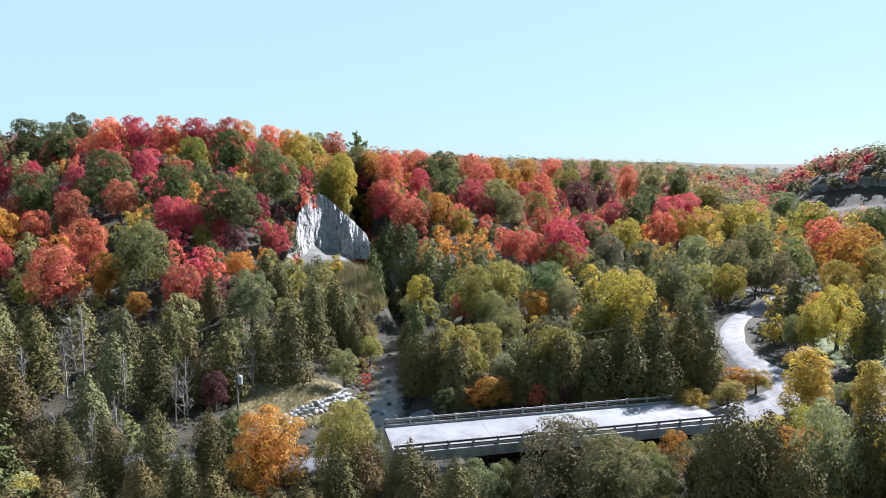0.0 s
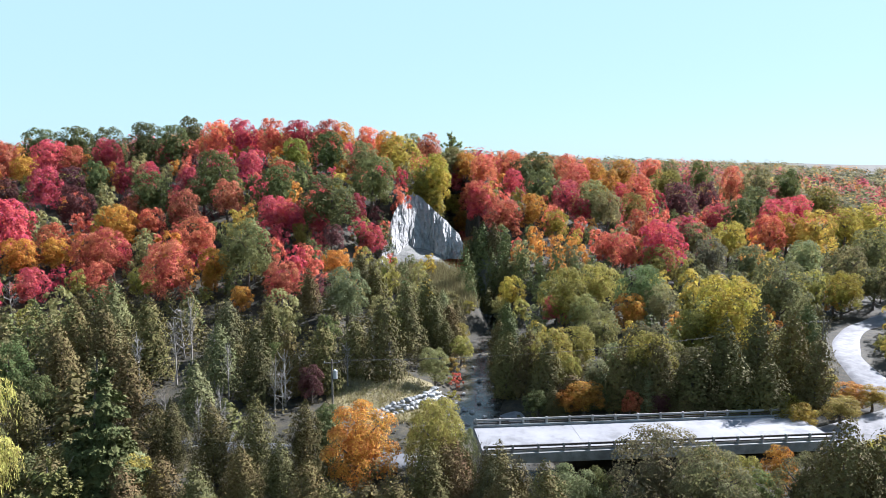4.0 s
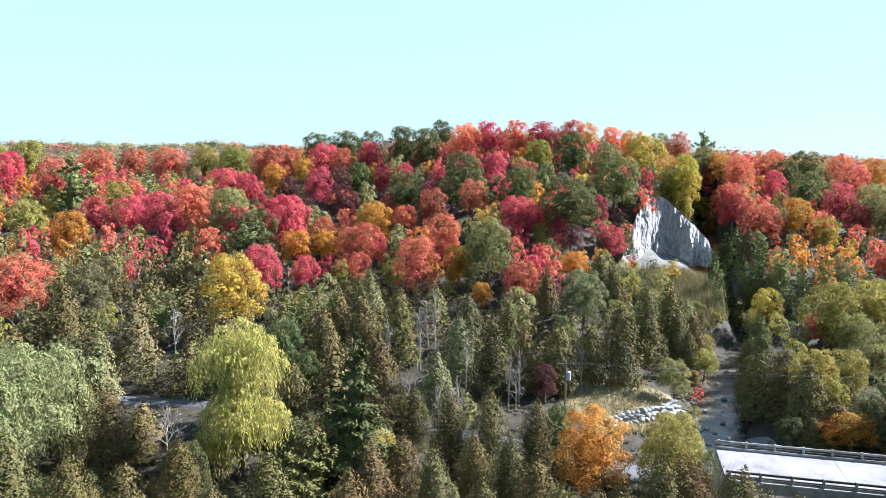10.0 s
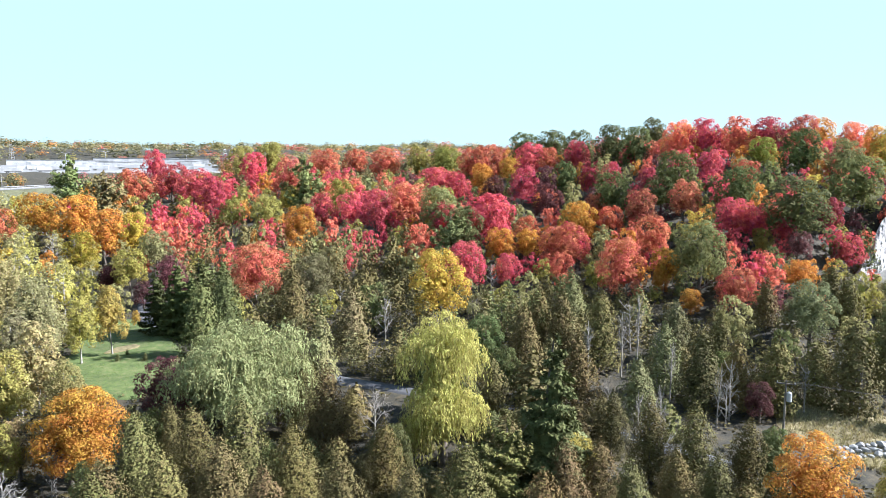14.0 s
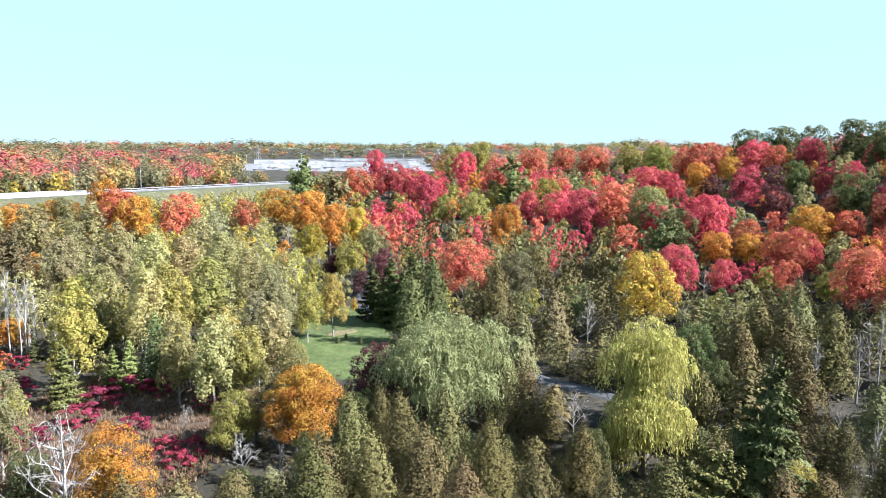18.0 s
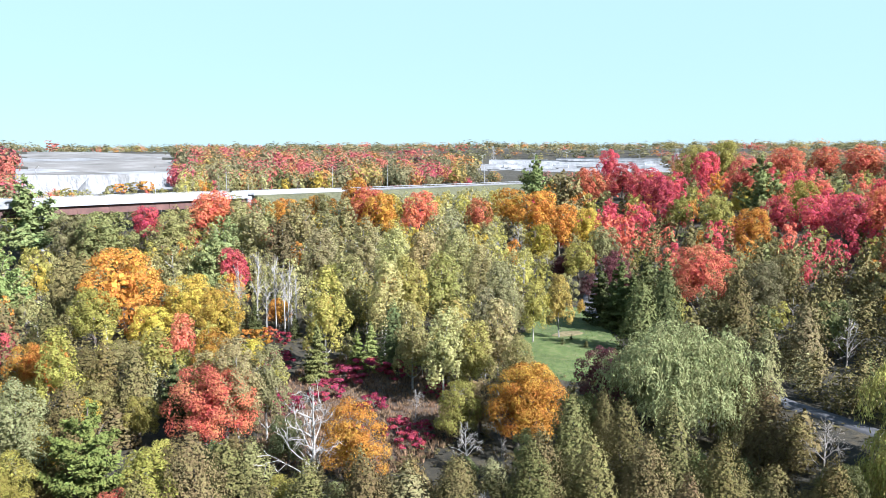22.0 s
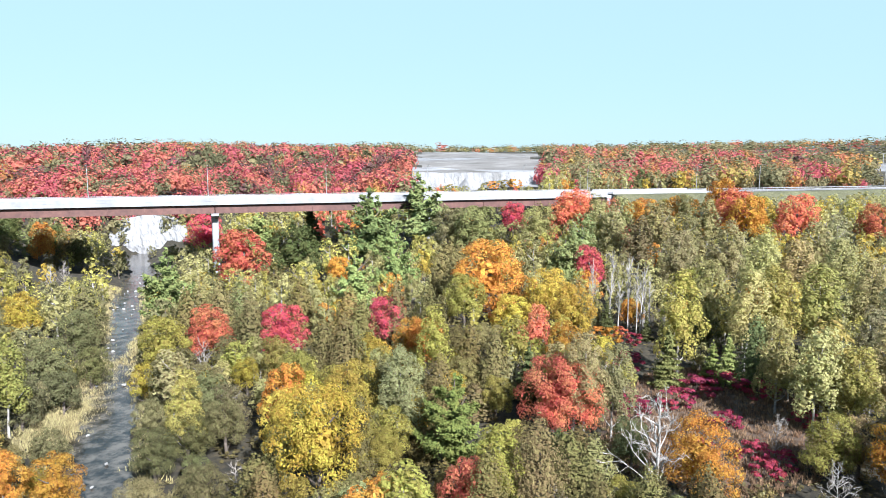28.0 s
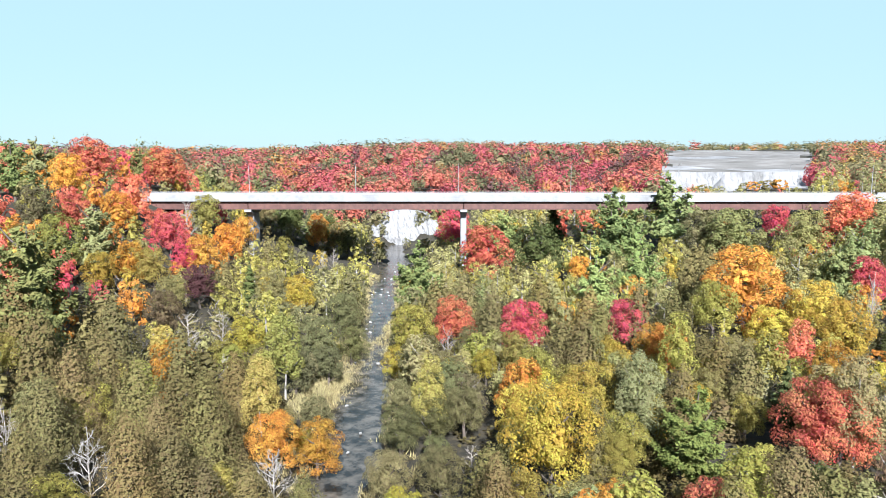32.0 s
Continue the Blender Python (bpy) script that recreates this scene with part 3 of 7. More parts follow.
def build_highway():
    b = thing("highway_bridge", "long steel girder highway bridge with white parapets", "bridge", at=HW_BASE)
    ends = [-137, *(-p for p in PIERS), 148]
    L, mid = ends[-1] - ends[0], (ends[0] + ends[-1]) / 2
    part("deck", box(L, 15, 0.4, mid, 7.5, HW_Z - 0.4), ASPHALT, b, "pale asphalt deck")
    for y, s in ((0.0, -1), (15.0, 1)):
        part("parapet", box(L, 0.4, 1.1, mid, y, HW_Z + 0.004, 0.04), WHITE_CONCRETE, b, "white concrete parapet")
        part("fascia", box(L, 0.5, 1.15, mid, y + s * 0.05, HW_Z - 1.15, 0.04), WHITE_CONCRETE, b, "white concrete edge beam")
        part("rail", box(L, 0.1, 0.12, mid, y, HW_Z + 1.28, 0.02), STEEL, b, "steel hand rail on the parapet")
    stiff = None
    for x0, x1 in zip(ends, ends[1:]):
        for y in (0.9, 5.3, 9.7, 14.1):
            g = box(x1 - x0 - 0.3, 0.06, 2.6, (x0 + x1) / 2, y, HW_Z - 3.8)
            box(x1 - x0 - 0.3, 0.6, 0.08, (x0 + x1) / 2, y, HW_Z - 3.82, 0, g)
            box(x1 - x0 - 0.3, 0.5, 0.08, (x0 + x1) / 2, y, HW_Z - 1.26, 0, g)
            girder = part("girder", g, RUST, b, "brown weathering-steel girder")
            if y < 1:
                n = int((x1 - x0) / 9)
                for k in range(1, n):
                    o = part("stiffener", stiff or box(0.08, 0.22, 2.45, 0, 0, 0), RUST, girder)
                    stiff = o.data
                    o.location = (x0 + (x1 - x0) * k / n, y - 0.12, HW_Z - 3.73)
    for p in PIERS:
        gx, gy = (HW + HW_LEFT * p + HW_AWAY * 7.5).xy
        foot = float(land(gx, gy)[0]) - 1.5
        top = HW_Z - 3.82
        pier = part("pier", box(2.0, 7.5, top - 1.6 - foot, -p, 7.5, foot, 0.25), WHITE_CONCRETE, b, "white concrete pier")
        cap = bmesh.new()
        vs = [cap.verts.new((-p + sx * 1.15, 7.5 + sy, top - dz)) for sx in (-1, 1) for sy, dz in ((-7.2, 0.02), (-7.2, 0.8), (-4, 1.62), (4, 1.62), (7.2, 0.8), (7.2, 0.02))]
        cap.faces.new(vs[:6])
        cap.faces.new(vs[:5:-1])
        for k in range(6):
            cap.faces.new((vs[k], vs[6 + k], vs[6 + (k + 1) % 6], vs[(k + 1) % 6]))
        bmesh.ops.recalc_face_normals(cap, faces=cap.faces)
        part("pier_cap", cap, WHITE_CONCRETE, pier, "flared pier head")
    for y in (0.0, 15.0):
        part("approach_wall", box(46, 0.5, 2.3, ends[-1] + 25.5, y, HW_Z - 1.15, 0.04), WHITE_CONCRETE, b, "white concrete wall along the approach")
    for x in (ends[0] - 1.2, ends[-1] + 1.2):
        part("abutment", box(2.4, 15, 9, x, 7.5, HW_Z - 9.4, 0.1), WHITE_CONCRETE, b, "pale concrete abutment")


build_highway()


def embankment(name, a0, a1, label):
    """Raised bank that carries the highway on from the bridge's end; a counts along the road to the left."""
    a = np.arange(a0, a1, 6.0)
    cross = np.array([-3.5, -1.2, 16.2, 18.5])
    rows = []
    for k in a:
        p = HW + HW_LEFT * k
        z = HW_Z - 0.06
        line = []
        for c in (-28, -16, *cross, 31, 43):
            q = p + HW_AWAY * c
            g = float(land(q.x, q.y)[0]) - 0.6
            drop = z - 0.3 - (max(0, -3.5 - c) + max(0, c - 18.5)) * 0.48
            line.append((q.x, q.y, z if -2 < c < 17 else max(g - 0.4, min(z - 0.3, drop))))
        rows.append(line)
    v = np.array(rows)
    me = mesh_of(name, v.reshape(-1, 3), grid_faces(len(a), v.shape[1])[:, ::-1], BANK_GRASS, None, False)
    tagged(new(name, me), label, "embankment", kind="structure")
    top = np.array([[(HW + HW_LEFT * k + HW_AWAY * c) + Vector((0, 0, HW_Z)) for c in (0.4, 5, 10, 14.6)] for k in a])
    me = mesh_of("highway", top.reshape(-1, 3), grid_faces(len(a), 4)[:, ::-1], ASPHALT, None, False)
    tagged(new("highway", me), "pale asphalt highway with gravel shoulders", "road", kind="structure")


embankment("embankment_north", -450, -149, "grassy embankment under the highway")
embankment("embankment_south", 138.5, 330, "grassy embankment under the highway beyond the bridge")


def guard_rail(a0, a1, c):
    m = HW_BASE
    g = thing("guard_rail", "galvanised steel guard rail along the highway", "guard rail", "guard rails along the highway", at=m)
    mid, L = -(a0 + a1) / 2, a1 - a0
    beam = box(L, 0.08, 0.34, mid, c, HW_Z + 0.5, 0.02)
    box(L, 0.14, 0.07, mid, c - 0.03, HW_Z + 0.55, 0, beam)
    box(L, 0.14, 0.07, mid, c - 0.03, HW_Z + 0.72, 0, beam)
    part("beam", beam, STEEL, g)
    me = None
    for k in range(int(L / 4)):
        o = part("post", me or box(0.16, 0.2, 1.1, 0, 0, 0, 0.02), STEEL, g)
        me = o.data
        o.location = (-a1 + 1 + k * 4.0, c + 0.16, HW_Z - 0.25)


guard_rail(-380, -197, 0.2)
guard_rail(-380, -197, 15.0)


def lamp_pole(a):
    m = Matrix.Translation(HW + HW_LEFT * a + HW_AWAY * 15.6 + Vector((0, 0, HW_Z - 0.3))) @ Matrix.Rotation(math.atan2(-HW_LEFT.y, -HW_LEFT.x), 4, "Z")
    p = thing("street_lamp", "tall slim galvanised highway street lamp", "street lamp", "street lamps along the highway", at=m)
    part("pole", rod((0, 0, 0), (0, 0, 10.8), 0.13, 0.08), STEEL, p)
    part("base_plate", box(0.5, 0.5, 0.3, 0, 0, 0, 0.04), CONCRETE, p)
    arm = rod((0, 0, 10.7), (0, -0.9, 11.25), 0.06, 0.05)
    rod((0, -0.9, 11.25), (0, -2.1, 11.4), 0.05, 0.045, bm=arm)
    part("arm", arm, STEEL, p)
    part("lamp_head", box(0.36, 0.85, 0.16, 0, -2.4, 11.3, 0.05), STEEL, p, "grey cobra-head lamp")


for a in (69.5, 32, -4, -43.5, -81, -120, -148.8, -202, -236, -312):
    lamp_pole(a)

SKYLINE = [
    (-185.1, 242.4, 17.2, 14.8, "Mg"), (-174.2, 246.7, 17.3, 17, "Mg"), (-148.6, 230.2, 16.6, 13.3, "Mg"), (-133.5, 227.8, 17, 16.1, "Mg"),
    (-121.6, 224.1, 15.4, 12.4, "Mg"), (-153, 298, 17.9, 13.6, "Mg"), (-111.7, 234.8, 15.7, 12.7, "Ms"), (-103.5, 238.5, 15.7, 12.7, "Mr"),
    (-93.8, 241.4, 15.6, 12.6, "Ms"), (-85.2, 244.6, 15.6, 12.6, "Mr"), (-77.3, 250.3, 14.6, 11.7, "Ms"), (-87.5, 314, 15.8, 11.9, "Mo"),
    (-65.8, 269.1, 14, 11.2, "Ms"), (-57.2, 265.9, 13.7, 11, "Mo"), (-43.3, 275.6, 14, 11.3, "Ms"), (-44.9, 360.2, 19.9, 13.3, "Pg"), (-52.9,
    291.2, 13.4, 9.6, "Ml")]
HILL_UPPER = [
    (-234.3, 246.4, 17, 17, "Mk"), (-194.7, 221.6, 16.9, 14.4, "Ms"), (-195.3, 235.6, 15.4, 12.4, "Ms"), (-172.2, 215.7, 11.1, 9, "Mo"),
    (-157.8, 209.2, 15.9, 12.8, "Mr"), (-152.7, 214.1, 13.2, 10.7, "Ms"), (-145.7, 223.7, 13.4, 10.8, "Mr"), (-178.5, 207.9, 12.4, 10, "Mo"),
    (-141.9, 184.8, 14.1, 11.3, "Mr"), (-135.9, 200.2, 12.2, 9.8, "Mg"), (-171.4, 176.4, 17, 14, "Mr"), (-166, 180.2, 14.9, 11.9, "Mr"),
    (-126.1, 200.7, 9.5, 7.7, "Mr"), (-120.7, 205.1, 9.6, 7.7, "Mr"), (-126.7, 227.1, 10.4, 8.4, "Mr"), (-105.1, 200.1, 9.1, 7.3, "Mr"),
    (-103.3, 178.2, 14.5, 11.7, "Mg"), (-91.5, 182.3, 12.3, 9.9, "Mg"), (-89.3, 189, 16.9, 13.6, "Mg")]
HILL_MIDDLE = [
    (-92.1, 216.2, 11.7, 9.5, "Mr"), (-73.4, 188.2, 15.3, 12.3, "Mg"), (-78.5, 208.7, 11.1, 9, "Ms"), (-69.7, 225.5, 16.5, 13.4, "Mg"), (-81.6,
    231, 12.3, 9.9, "Mk"), (-56.5, 227.1, 14.1, 11.4, "Ml"), (-45.9, 236.6, 17, 15.6, "My"), (-34.6, 226.4, 15.7, 13, "My"), (-49.8, 207.1,
    16.7, 15.6, "Mg"), (-54.8, 181.9, 16.8, 17, "Mg"), (-84.2, 181.4, 11.9, 9.7, "Ms"), (-91.5, 172.2, 11.9, 9.5, "Ms"), (-108.6, 175, 10.4,
    8.4, "Ms"), (-69.2, 177, 11.3, 9.3, "Mr"), (-64.6, 179.8, 9.5, 7.8, "Mr"), (-57.5, 180.1, 7.8, 6.5, "Mr"), (-52.2, 196.2, 10, 8.3, "Mr"),
    (-44.4, 184.7, 9.4, 7.8, "Mr"), (-42.5, 190.3, 14.9, 7, "Cg")]
HILL_LOWER = [
    (-104.2, 161.2, 13.4, 10.9, "Mo"), (-97.6, 166.5, 9.5, 7.9, "Ms"), (-81, 156.2, 12.2, 10, "Ms"), (-63.6, 146.8, 16.1, 13.1, "Mt"), (-72.1,
    159.5, 10.5, 6.4, "Bw"), (-76.6, 135.9, 14.1, 11.5, "Ms"), (-97.4, 149, 12.6, 10.2, "Ms"), (-103.9, 149.4, 10.7, 8.9, "Ms"), (-114, 149.5,
    11.4, 9.2, "Ms"), (-126.7, 149.6, 16.9, 14.4, "Mr"), (-147.5, 153.6, 12.8, 10.4, "Mr"), (-128.5, 141.3, 15.5, 12.5, "Mg"), (-150.3, 155.1,
    16.8, 14.1, "Ml"), (-104.5, 131.6, 8.3, 6.9, "Mr"), (-110, 121.7, 13.2, 10.8, "Mr"), (-60.2, 173.9, 7.2, 6, "Mk"), (-52.8, 139.3, 10.3, 8.6,
    "Ms"), (-47.1, 158.1, 8.1, 6.8, "Mo")]
HILL_FOOT = [
    (-37.8, 134.8, 11.9, 9.8, "Mw"), (-71.2, 143.3, 6, 3.9, "Mo"), (-61, 137, 5.8, 5, "Mo"), (-46.8, 138.3, 10.3, 4.8, "Cb"), (-60.7, 151.3,
    11.4, 5.3, "Cb"), (-40.7, 157.8, 11.5, 5.3, "Cb"), (-36.3, 153.8, 12.4, 5.8, "Cb"), (-162.2, 168.6, 14.9, 7, "Cg"), (-125.8, 176.8, 12.9,
    10.6, "Mp"), (-139.1, 193.1, 12, 9.7, "Mp"), (-154.9, 184.7, 12.2, 9.8, "Mp"), (-52.3, 173.3, 8.2, 6.6, "Mp"), (-70.4, 164.6, 13.9, 6.6,
    "Cg"), (-109.6, 146.5, 9.3, 7.5, "Mo"), (-84.4, 139.4, 7.9, 6.7, "Mk"), (-106, 126.4, 9.1, 5.4, "Bt"), (-114.8, 141.2, 11, 8.9, "Mo"),
    (-70.9, 145.7, 9.8, 8, "Mo"), (-94.7, 140, 8.6, 6.9, "Ms")]
RIDGE_EAST = [
    (-19.5, 257.3, 12.2, 11, "Ms"), (-11.8, 271.7, 16.4, 13.2, "Ms"), (0.2, 286, 16.9, 13.9, "Mg"), (-6.4, 269.9, 13.5, 11, "Mg"), (11.5,
    313.8, 15.9, 12.7, "Ms"), (25.3, 328, 16.6, 13.3, "Mo"), (38.3, 326.8, 16.6, 13.3, "Mo"), (62.2, 405.3, 16.5, 13.3, "Ms"), (76.7, 422.1, 17,
    13.9, "Ml"), (79.5, 358.3, 21.2, 11.9, "Mg"), (93.1, 355, 21.2, 11.9, "Ms"), (103.6, 352.1, 21.2, 14.9, "Ml"), (116.5, 348, 21.2, 14.9,
    "Mg"), (-38.1, 328.8, 14.9, 13.4, "Ml"), (-32.3, 323.4, 14.8, 13.2, "Mo"), (26.7, 285.8, 17, 14, "Mo"), (15, 282.6, 16.9, 13.8, "Ms"),
    (53.8, 309.4, 16.9, 15.3, "Mk"), (36.3, 271.6, 16.6, 13.3, "Ms")]
SLOPE_EAST = [
    (-43, 326.2, 12.6, 16, "Ml"), (-17.6, 226.2, 10.5, 10.5, "Ms"), (-10.2, 215.7, 12.5, 13, "Ms"), (-38.2, 326.8, 10.6, 12, "My"), (-0.8,
    224, 12.3, 10, "Mo"), (-8.1, 255.9, 11.6, 9.3, "Mr"), (1.1, 243, 14.6, 11.8, "Mg"), (8.9, 239.8, 14.5, 11.7, "Mr"), (17.8, 242.3, 15.9,
    12.8, "Ml"), (14.7, 239.5, 10.1, 8.2, "Mr"), (23.1, 236.9, 14.3, 11.6, "Ml"), (32.3, 284.2, 11.5, 9.3, "Mr"), (33.9, 252.7, 12.9, 10.4,
    "Mk"), (6.3, 217.9, 10.7, 8.9, "My"), (-38.1, 327.8, 15.5, 16.1, "Mr"), (-33.3, 224.5, 13.1, 11.1, "My"), (-38.6, 223.7, 11, 9.2, "Mk"),
    (53.2, 267.8, 16.9, 14.4, "Mp"), (67.2, 291.3, 16.6, 13.4, "Mp")]
SLOPE_EAST_LOW = [
    (-15.4, 201.4, 14.2, 7, "Cg"), (-8.4, 189.8, 14.4, 7, "Cg"), (-3.6, 182, 14.5, 6.7, "Cg"), (0.8, 176, 14, 6.5, "Cg"), (5.2, 176.9, 14.2,
    6.5, "Cg"), (9.1, 169.8, 13.3, 6.3, "Cg"), (-12.5, 192.6, 12, 6.3, "Cg"), (-18, 177.1, 12.4, 5.8, "Cg"), (24.3, 191.5, 11.6, 9.5, "Ms"),
    (20.6, 200.9, 9.9, 8.3, "Ms"), (33.2, 189.1, 16.2, 13.3, "Mr"), (63.8, 257.2, 13.4, 10.8, "Mr"), (31.9, 217.7, 13.3, 10.8, "Ms"), (32.1,
    182.2, 11.9, 9.9, "Mk"), (45, 208.2, 12.7, 10.4, "Ml"), (57.6, 217.5, 13.7, 11, "My"), (47.1, 195.4, 12, 9.9, "Mw"), (55.2, 190.1, 11.7,
    9.7, "Ml"), (13.4, 171.5, 13.8, 6.3, "Cg"), (42.7, 213.8, 13.2, 10.7, "Mr")]
VALLEY_EAST = [
    (-5.4, 167.9, 8.6, 7.6, "My"), (-8.4, 171.8, 6.7, 5.7, "Ml"), (5.6, 149.9, 13.7, 11.1, "Mk"), (13.6, 157.4, 12.8, 10.4, "Mk"), (22.1, 153.4,
    13.1, 10.9, "Mw"), (4.5, 151.9, 7.4, 6.3, "Mr"), (10.2, 144.6, 8.8, 7.2, "Ml"), (19.4, 146.7, 8.8, 7.4, "Mo"), (26.6, 149.7, 9.7, 8.2,
    "Ml"), (33.6, 125.6, 15.7, 12.9, "My"), (47.9, 144.2, 15.3, 12.5, "Mt"), (27.4, 125, 10.2, 8.5, "Mk"), (71.2, 227.1, 14.4, 11.6, "Ms"),
    (79.3, 235, 14.8, 12.1, "Mo"), (86.3, 228.2, 16.9, 13.9, "My"), (101.7, 247.9, 16.3, 13.1, "My"), (120.7, 270.3, 17, 14.4, "My"), (168.6,
    343.9, 16.9, 17, "Mw"), (92.3, 204.1, 15.8, 12.8, "Ml")]
VALLEY_FAR_EAST = [
    (141.8, 266.7, 17, 17, "My"), (99.8, 171, 16, 12.9, "Mo"), (112, 200.9, 16.2, 13.1, "Ms"), (115.7, 190.6, 15.7, 12.7, "Mo"), (94.2, 184.3,
    12.5, 10.2, "Ml"), (81.1, 166.3, 11.2, 9.1, "Mt"), (89.1, 154.1, 11.5, 9.5, "My"), (147.1, 238.2, 17, 13.7, "Mg"), (71.4, 196.4, 12.6, 10.3,
    "Ml"), (73.4, 174.2, 13.4, 10.8, "Ml"), (82.7, 258.1, 16.4, 13.2, "Mr"), (102.5, 290.5, 15.5, 12.5, "Mr"), (76.7, 168.4, 9.2, 7.6, "Mt"),
    (67.4, 162.6, 10.5, 8.7, "My"), (69.9, 136.1, 13.4, 6.3, "Cg"), (106.1, 169.5, 12.1, 9.8, "Mk"), (69.3, 254.7, 16, 12.9, "Mg"), (134.2,
    349.1, 17, 17, "Mk"), (87.3, 295.4, 16.9, 15, "Mg")]
ROADSIDE = [
    (66, 121.4, 10, 7.5, "My"), (74, 127.6, 12, 9, "My"), (70.5, 114.9, 10, 7.5, "My"), (64.5, 124.5, 7, 6, "Mt"), (46.5, 124.5,
    12, 6, "Cg"), (70.8, 113.7, 13.5, 6.7, "Cg"), (72.8, 114.9, 9.6, 7.9, "Mk")]
ROADSIDE_SHRUBS = [
    (49.9, 91.3, 10.9, 7.9, "Ay"), (55.7, 87.8, 10.2, 5.3, "Ay"), (39.4, 112.3, 3.9, 7, "My"), (43.4, 112.9, 4.1, 7.1, "My"), (35.6, 110.4,
    3.8, 4.9, "Mk"), (26.1, 106.9, 2.4, 3.4, "My"), (28.6, 106.2, 2.5, 2.6, "My"), (45.6, 105.6, 3.8, 5.8, "Mo"), (48.9, 105.2, 3.8, 4.9,
    "My"), (43.2, 108.7, 3.8, 4.9, "Mk")]
ROADSIDE_FRONT = [
    (35.2, 102.1, 3.8, 6.9, "My"), (32.2, 102, 4.1, 5.5, "My"), (36.1, 97.5, 3.9, 5.3, "My"), (60.2, 100.3, 3.6, 5, "Mk"), (42.2, 99.4, 3.9,
    5.5, "Mk")]
BLUFF_EDGE = [
    (-28.4, 259.5, 12.5, 10, "Ms"), (-20.6, 212, 12, 6.3, "Cg"), (-30.1, 286.4, 9.6, 9.4, "Mo"), (-41.8, 324.3, 10.6, 10.6, "My"), (-33, 221.6,
    10, 8.2, "My"), (-17.1, 200.3, 12.2, 5.9, "Cg"), (-16.1, 169.2, 10.3, 4.7, "Cg"), (-38.2, 325.8, 7.6, 8, "Ml")]
BLUFF_RIM = [
    (-26.0, 239.6, 12, 10, "Ms"), (-30.7, 243.1, 12, 10, "Mo"), (-23.3, 246.9, 12.5, 10, "Ms"), (-35.4, 245.5, 11, 9, "My"), (-30.8, 266.2, 12, 10, "Mr"), (-20.7, 204.0, 5, 4, "Uk"), (-18.7, 205.2, 9, 5, "Cb"),
    (-36.9, 223.0, 8, 7, "My"), (-33.0, 220.6, 8.5, 7.5, "Mk"), (-29.2, 219.1, 9, 8, "Ms"), (-25.6, 217.5, 9.5, 8, "Mo"), (-22.2, 214.9,
    10.5, 8.5, "Ms"), (-18.9, 212.2, 11, 5, "Cg"), (-15.9, 206.4, 11, 5.5, "Cg"), (-12.4, 202.6, 11, 5, "Cb"), (-9.0, 197.8, 11, 5, "Cg"),
    (-18.4, 198.1, 8, 5, "Cg"), (-15.3, 190.4, 9, 5, "Cg"), (-12.8, 182.6, 8, 4.6, "Cb"), (-10.6, 189.7, 9, 5, "Cg"), (-7.7, 182.8, 9, 5,
    "Cb"), (-21.5, 204.9, 6, 4, "Cg"), (-22.3, 227.9, 11, 9, "Ms"), (-26.6, 229.5, 11, 9, "Mo"), (-18.4, 224.2, 12, 9, "Mr")]
RIVER_EDGE = [
    (-13.5, 113.2, 1.8, 3, "Uk"), (-15.7, 118.0, 2.2, 3.4, "Ul"), (-13.9, 120.2, 2.6, 3.4, "Us"), (-15.8, 125.0, 3.4, 4, "Uk"), (-14.5,
    129.2, 3, 4, "Ul"), (-17.4, 131.9, 8, 4, "Cb"), (-16.1, 137.1, 7, 3.8, "Cb"), (-20.0, 135.5, 10, 4.6, "Cb"), (-15.6, 143.2, 5, 4, "Mk"),
    (-18.3, 144.8, 8, 4.4, "Cb"), (-21.4, 148.5, 9, 4.6, "Cb"), (-17.7, 153.0, 6, 4, "Cb"), (-20.9, 156.6, 7, 4.2, "Ct"), (-4.7, 117.9, 9,
    4.6, "Cb"), (-6.4, 125.8, 9, 4.6, "Cb"), (-5.1, 133.9, 10, 5, "Cg"), (-7.4, 140.8, 8, 4.4, "Cb"), (-6.3, 149.9, 9, 4.6, "Cg"), (-15.9,
    162.2, 3, 4, "Uk"), (-19.8, 163.8, 4, 5, "Ul")]
RIVER_WOOD = [
    (-4.7, 114.9, 12.1, 5.8, "Cb"), (-1.3, 114, 11.9, 5.8, "Cb"), (1.9, 108, 11.3, 5.5, "Cb"), (7.6, 121.8, 9.1, 7.7, "Mk"), (12.9, 129.4, 9.7,
    8.1, "Ml"), (12.7, 105.2, 10.1, 5.8, "Cb"), (15.8, 104.8, 8.2, 5.4, "Cb"), (18.7, 104.3, 12, 6.3, "Cb"), (28, 107.4, 14.8, 7, "Cb"), (34.9,
    112.7, 14.8, 7, "Cb"), (37.8, 107.6, 14.9, 7, "Cb"), (40.7, 105.4, 12, 5.7, "Cb"), (5.8, 105.8, 5.9, 5.4, "Cb"), (22.9, 103.5, 10.4, 7,
    "Cb"), (29.3, 101.9, 9.1, 7, "Cb"), (33.2, 100.7, 10.2, 6.3, "Cb"), (10.2, 105.5, 5.6, 5.4, "Cb"), (20.5, 104, 5.9, 5.4, "Cb"), (25.5,
    102.9, 5.2, 5.4, "Cb")]
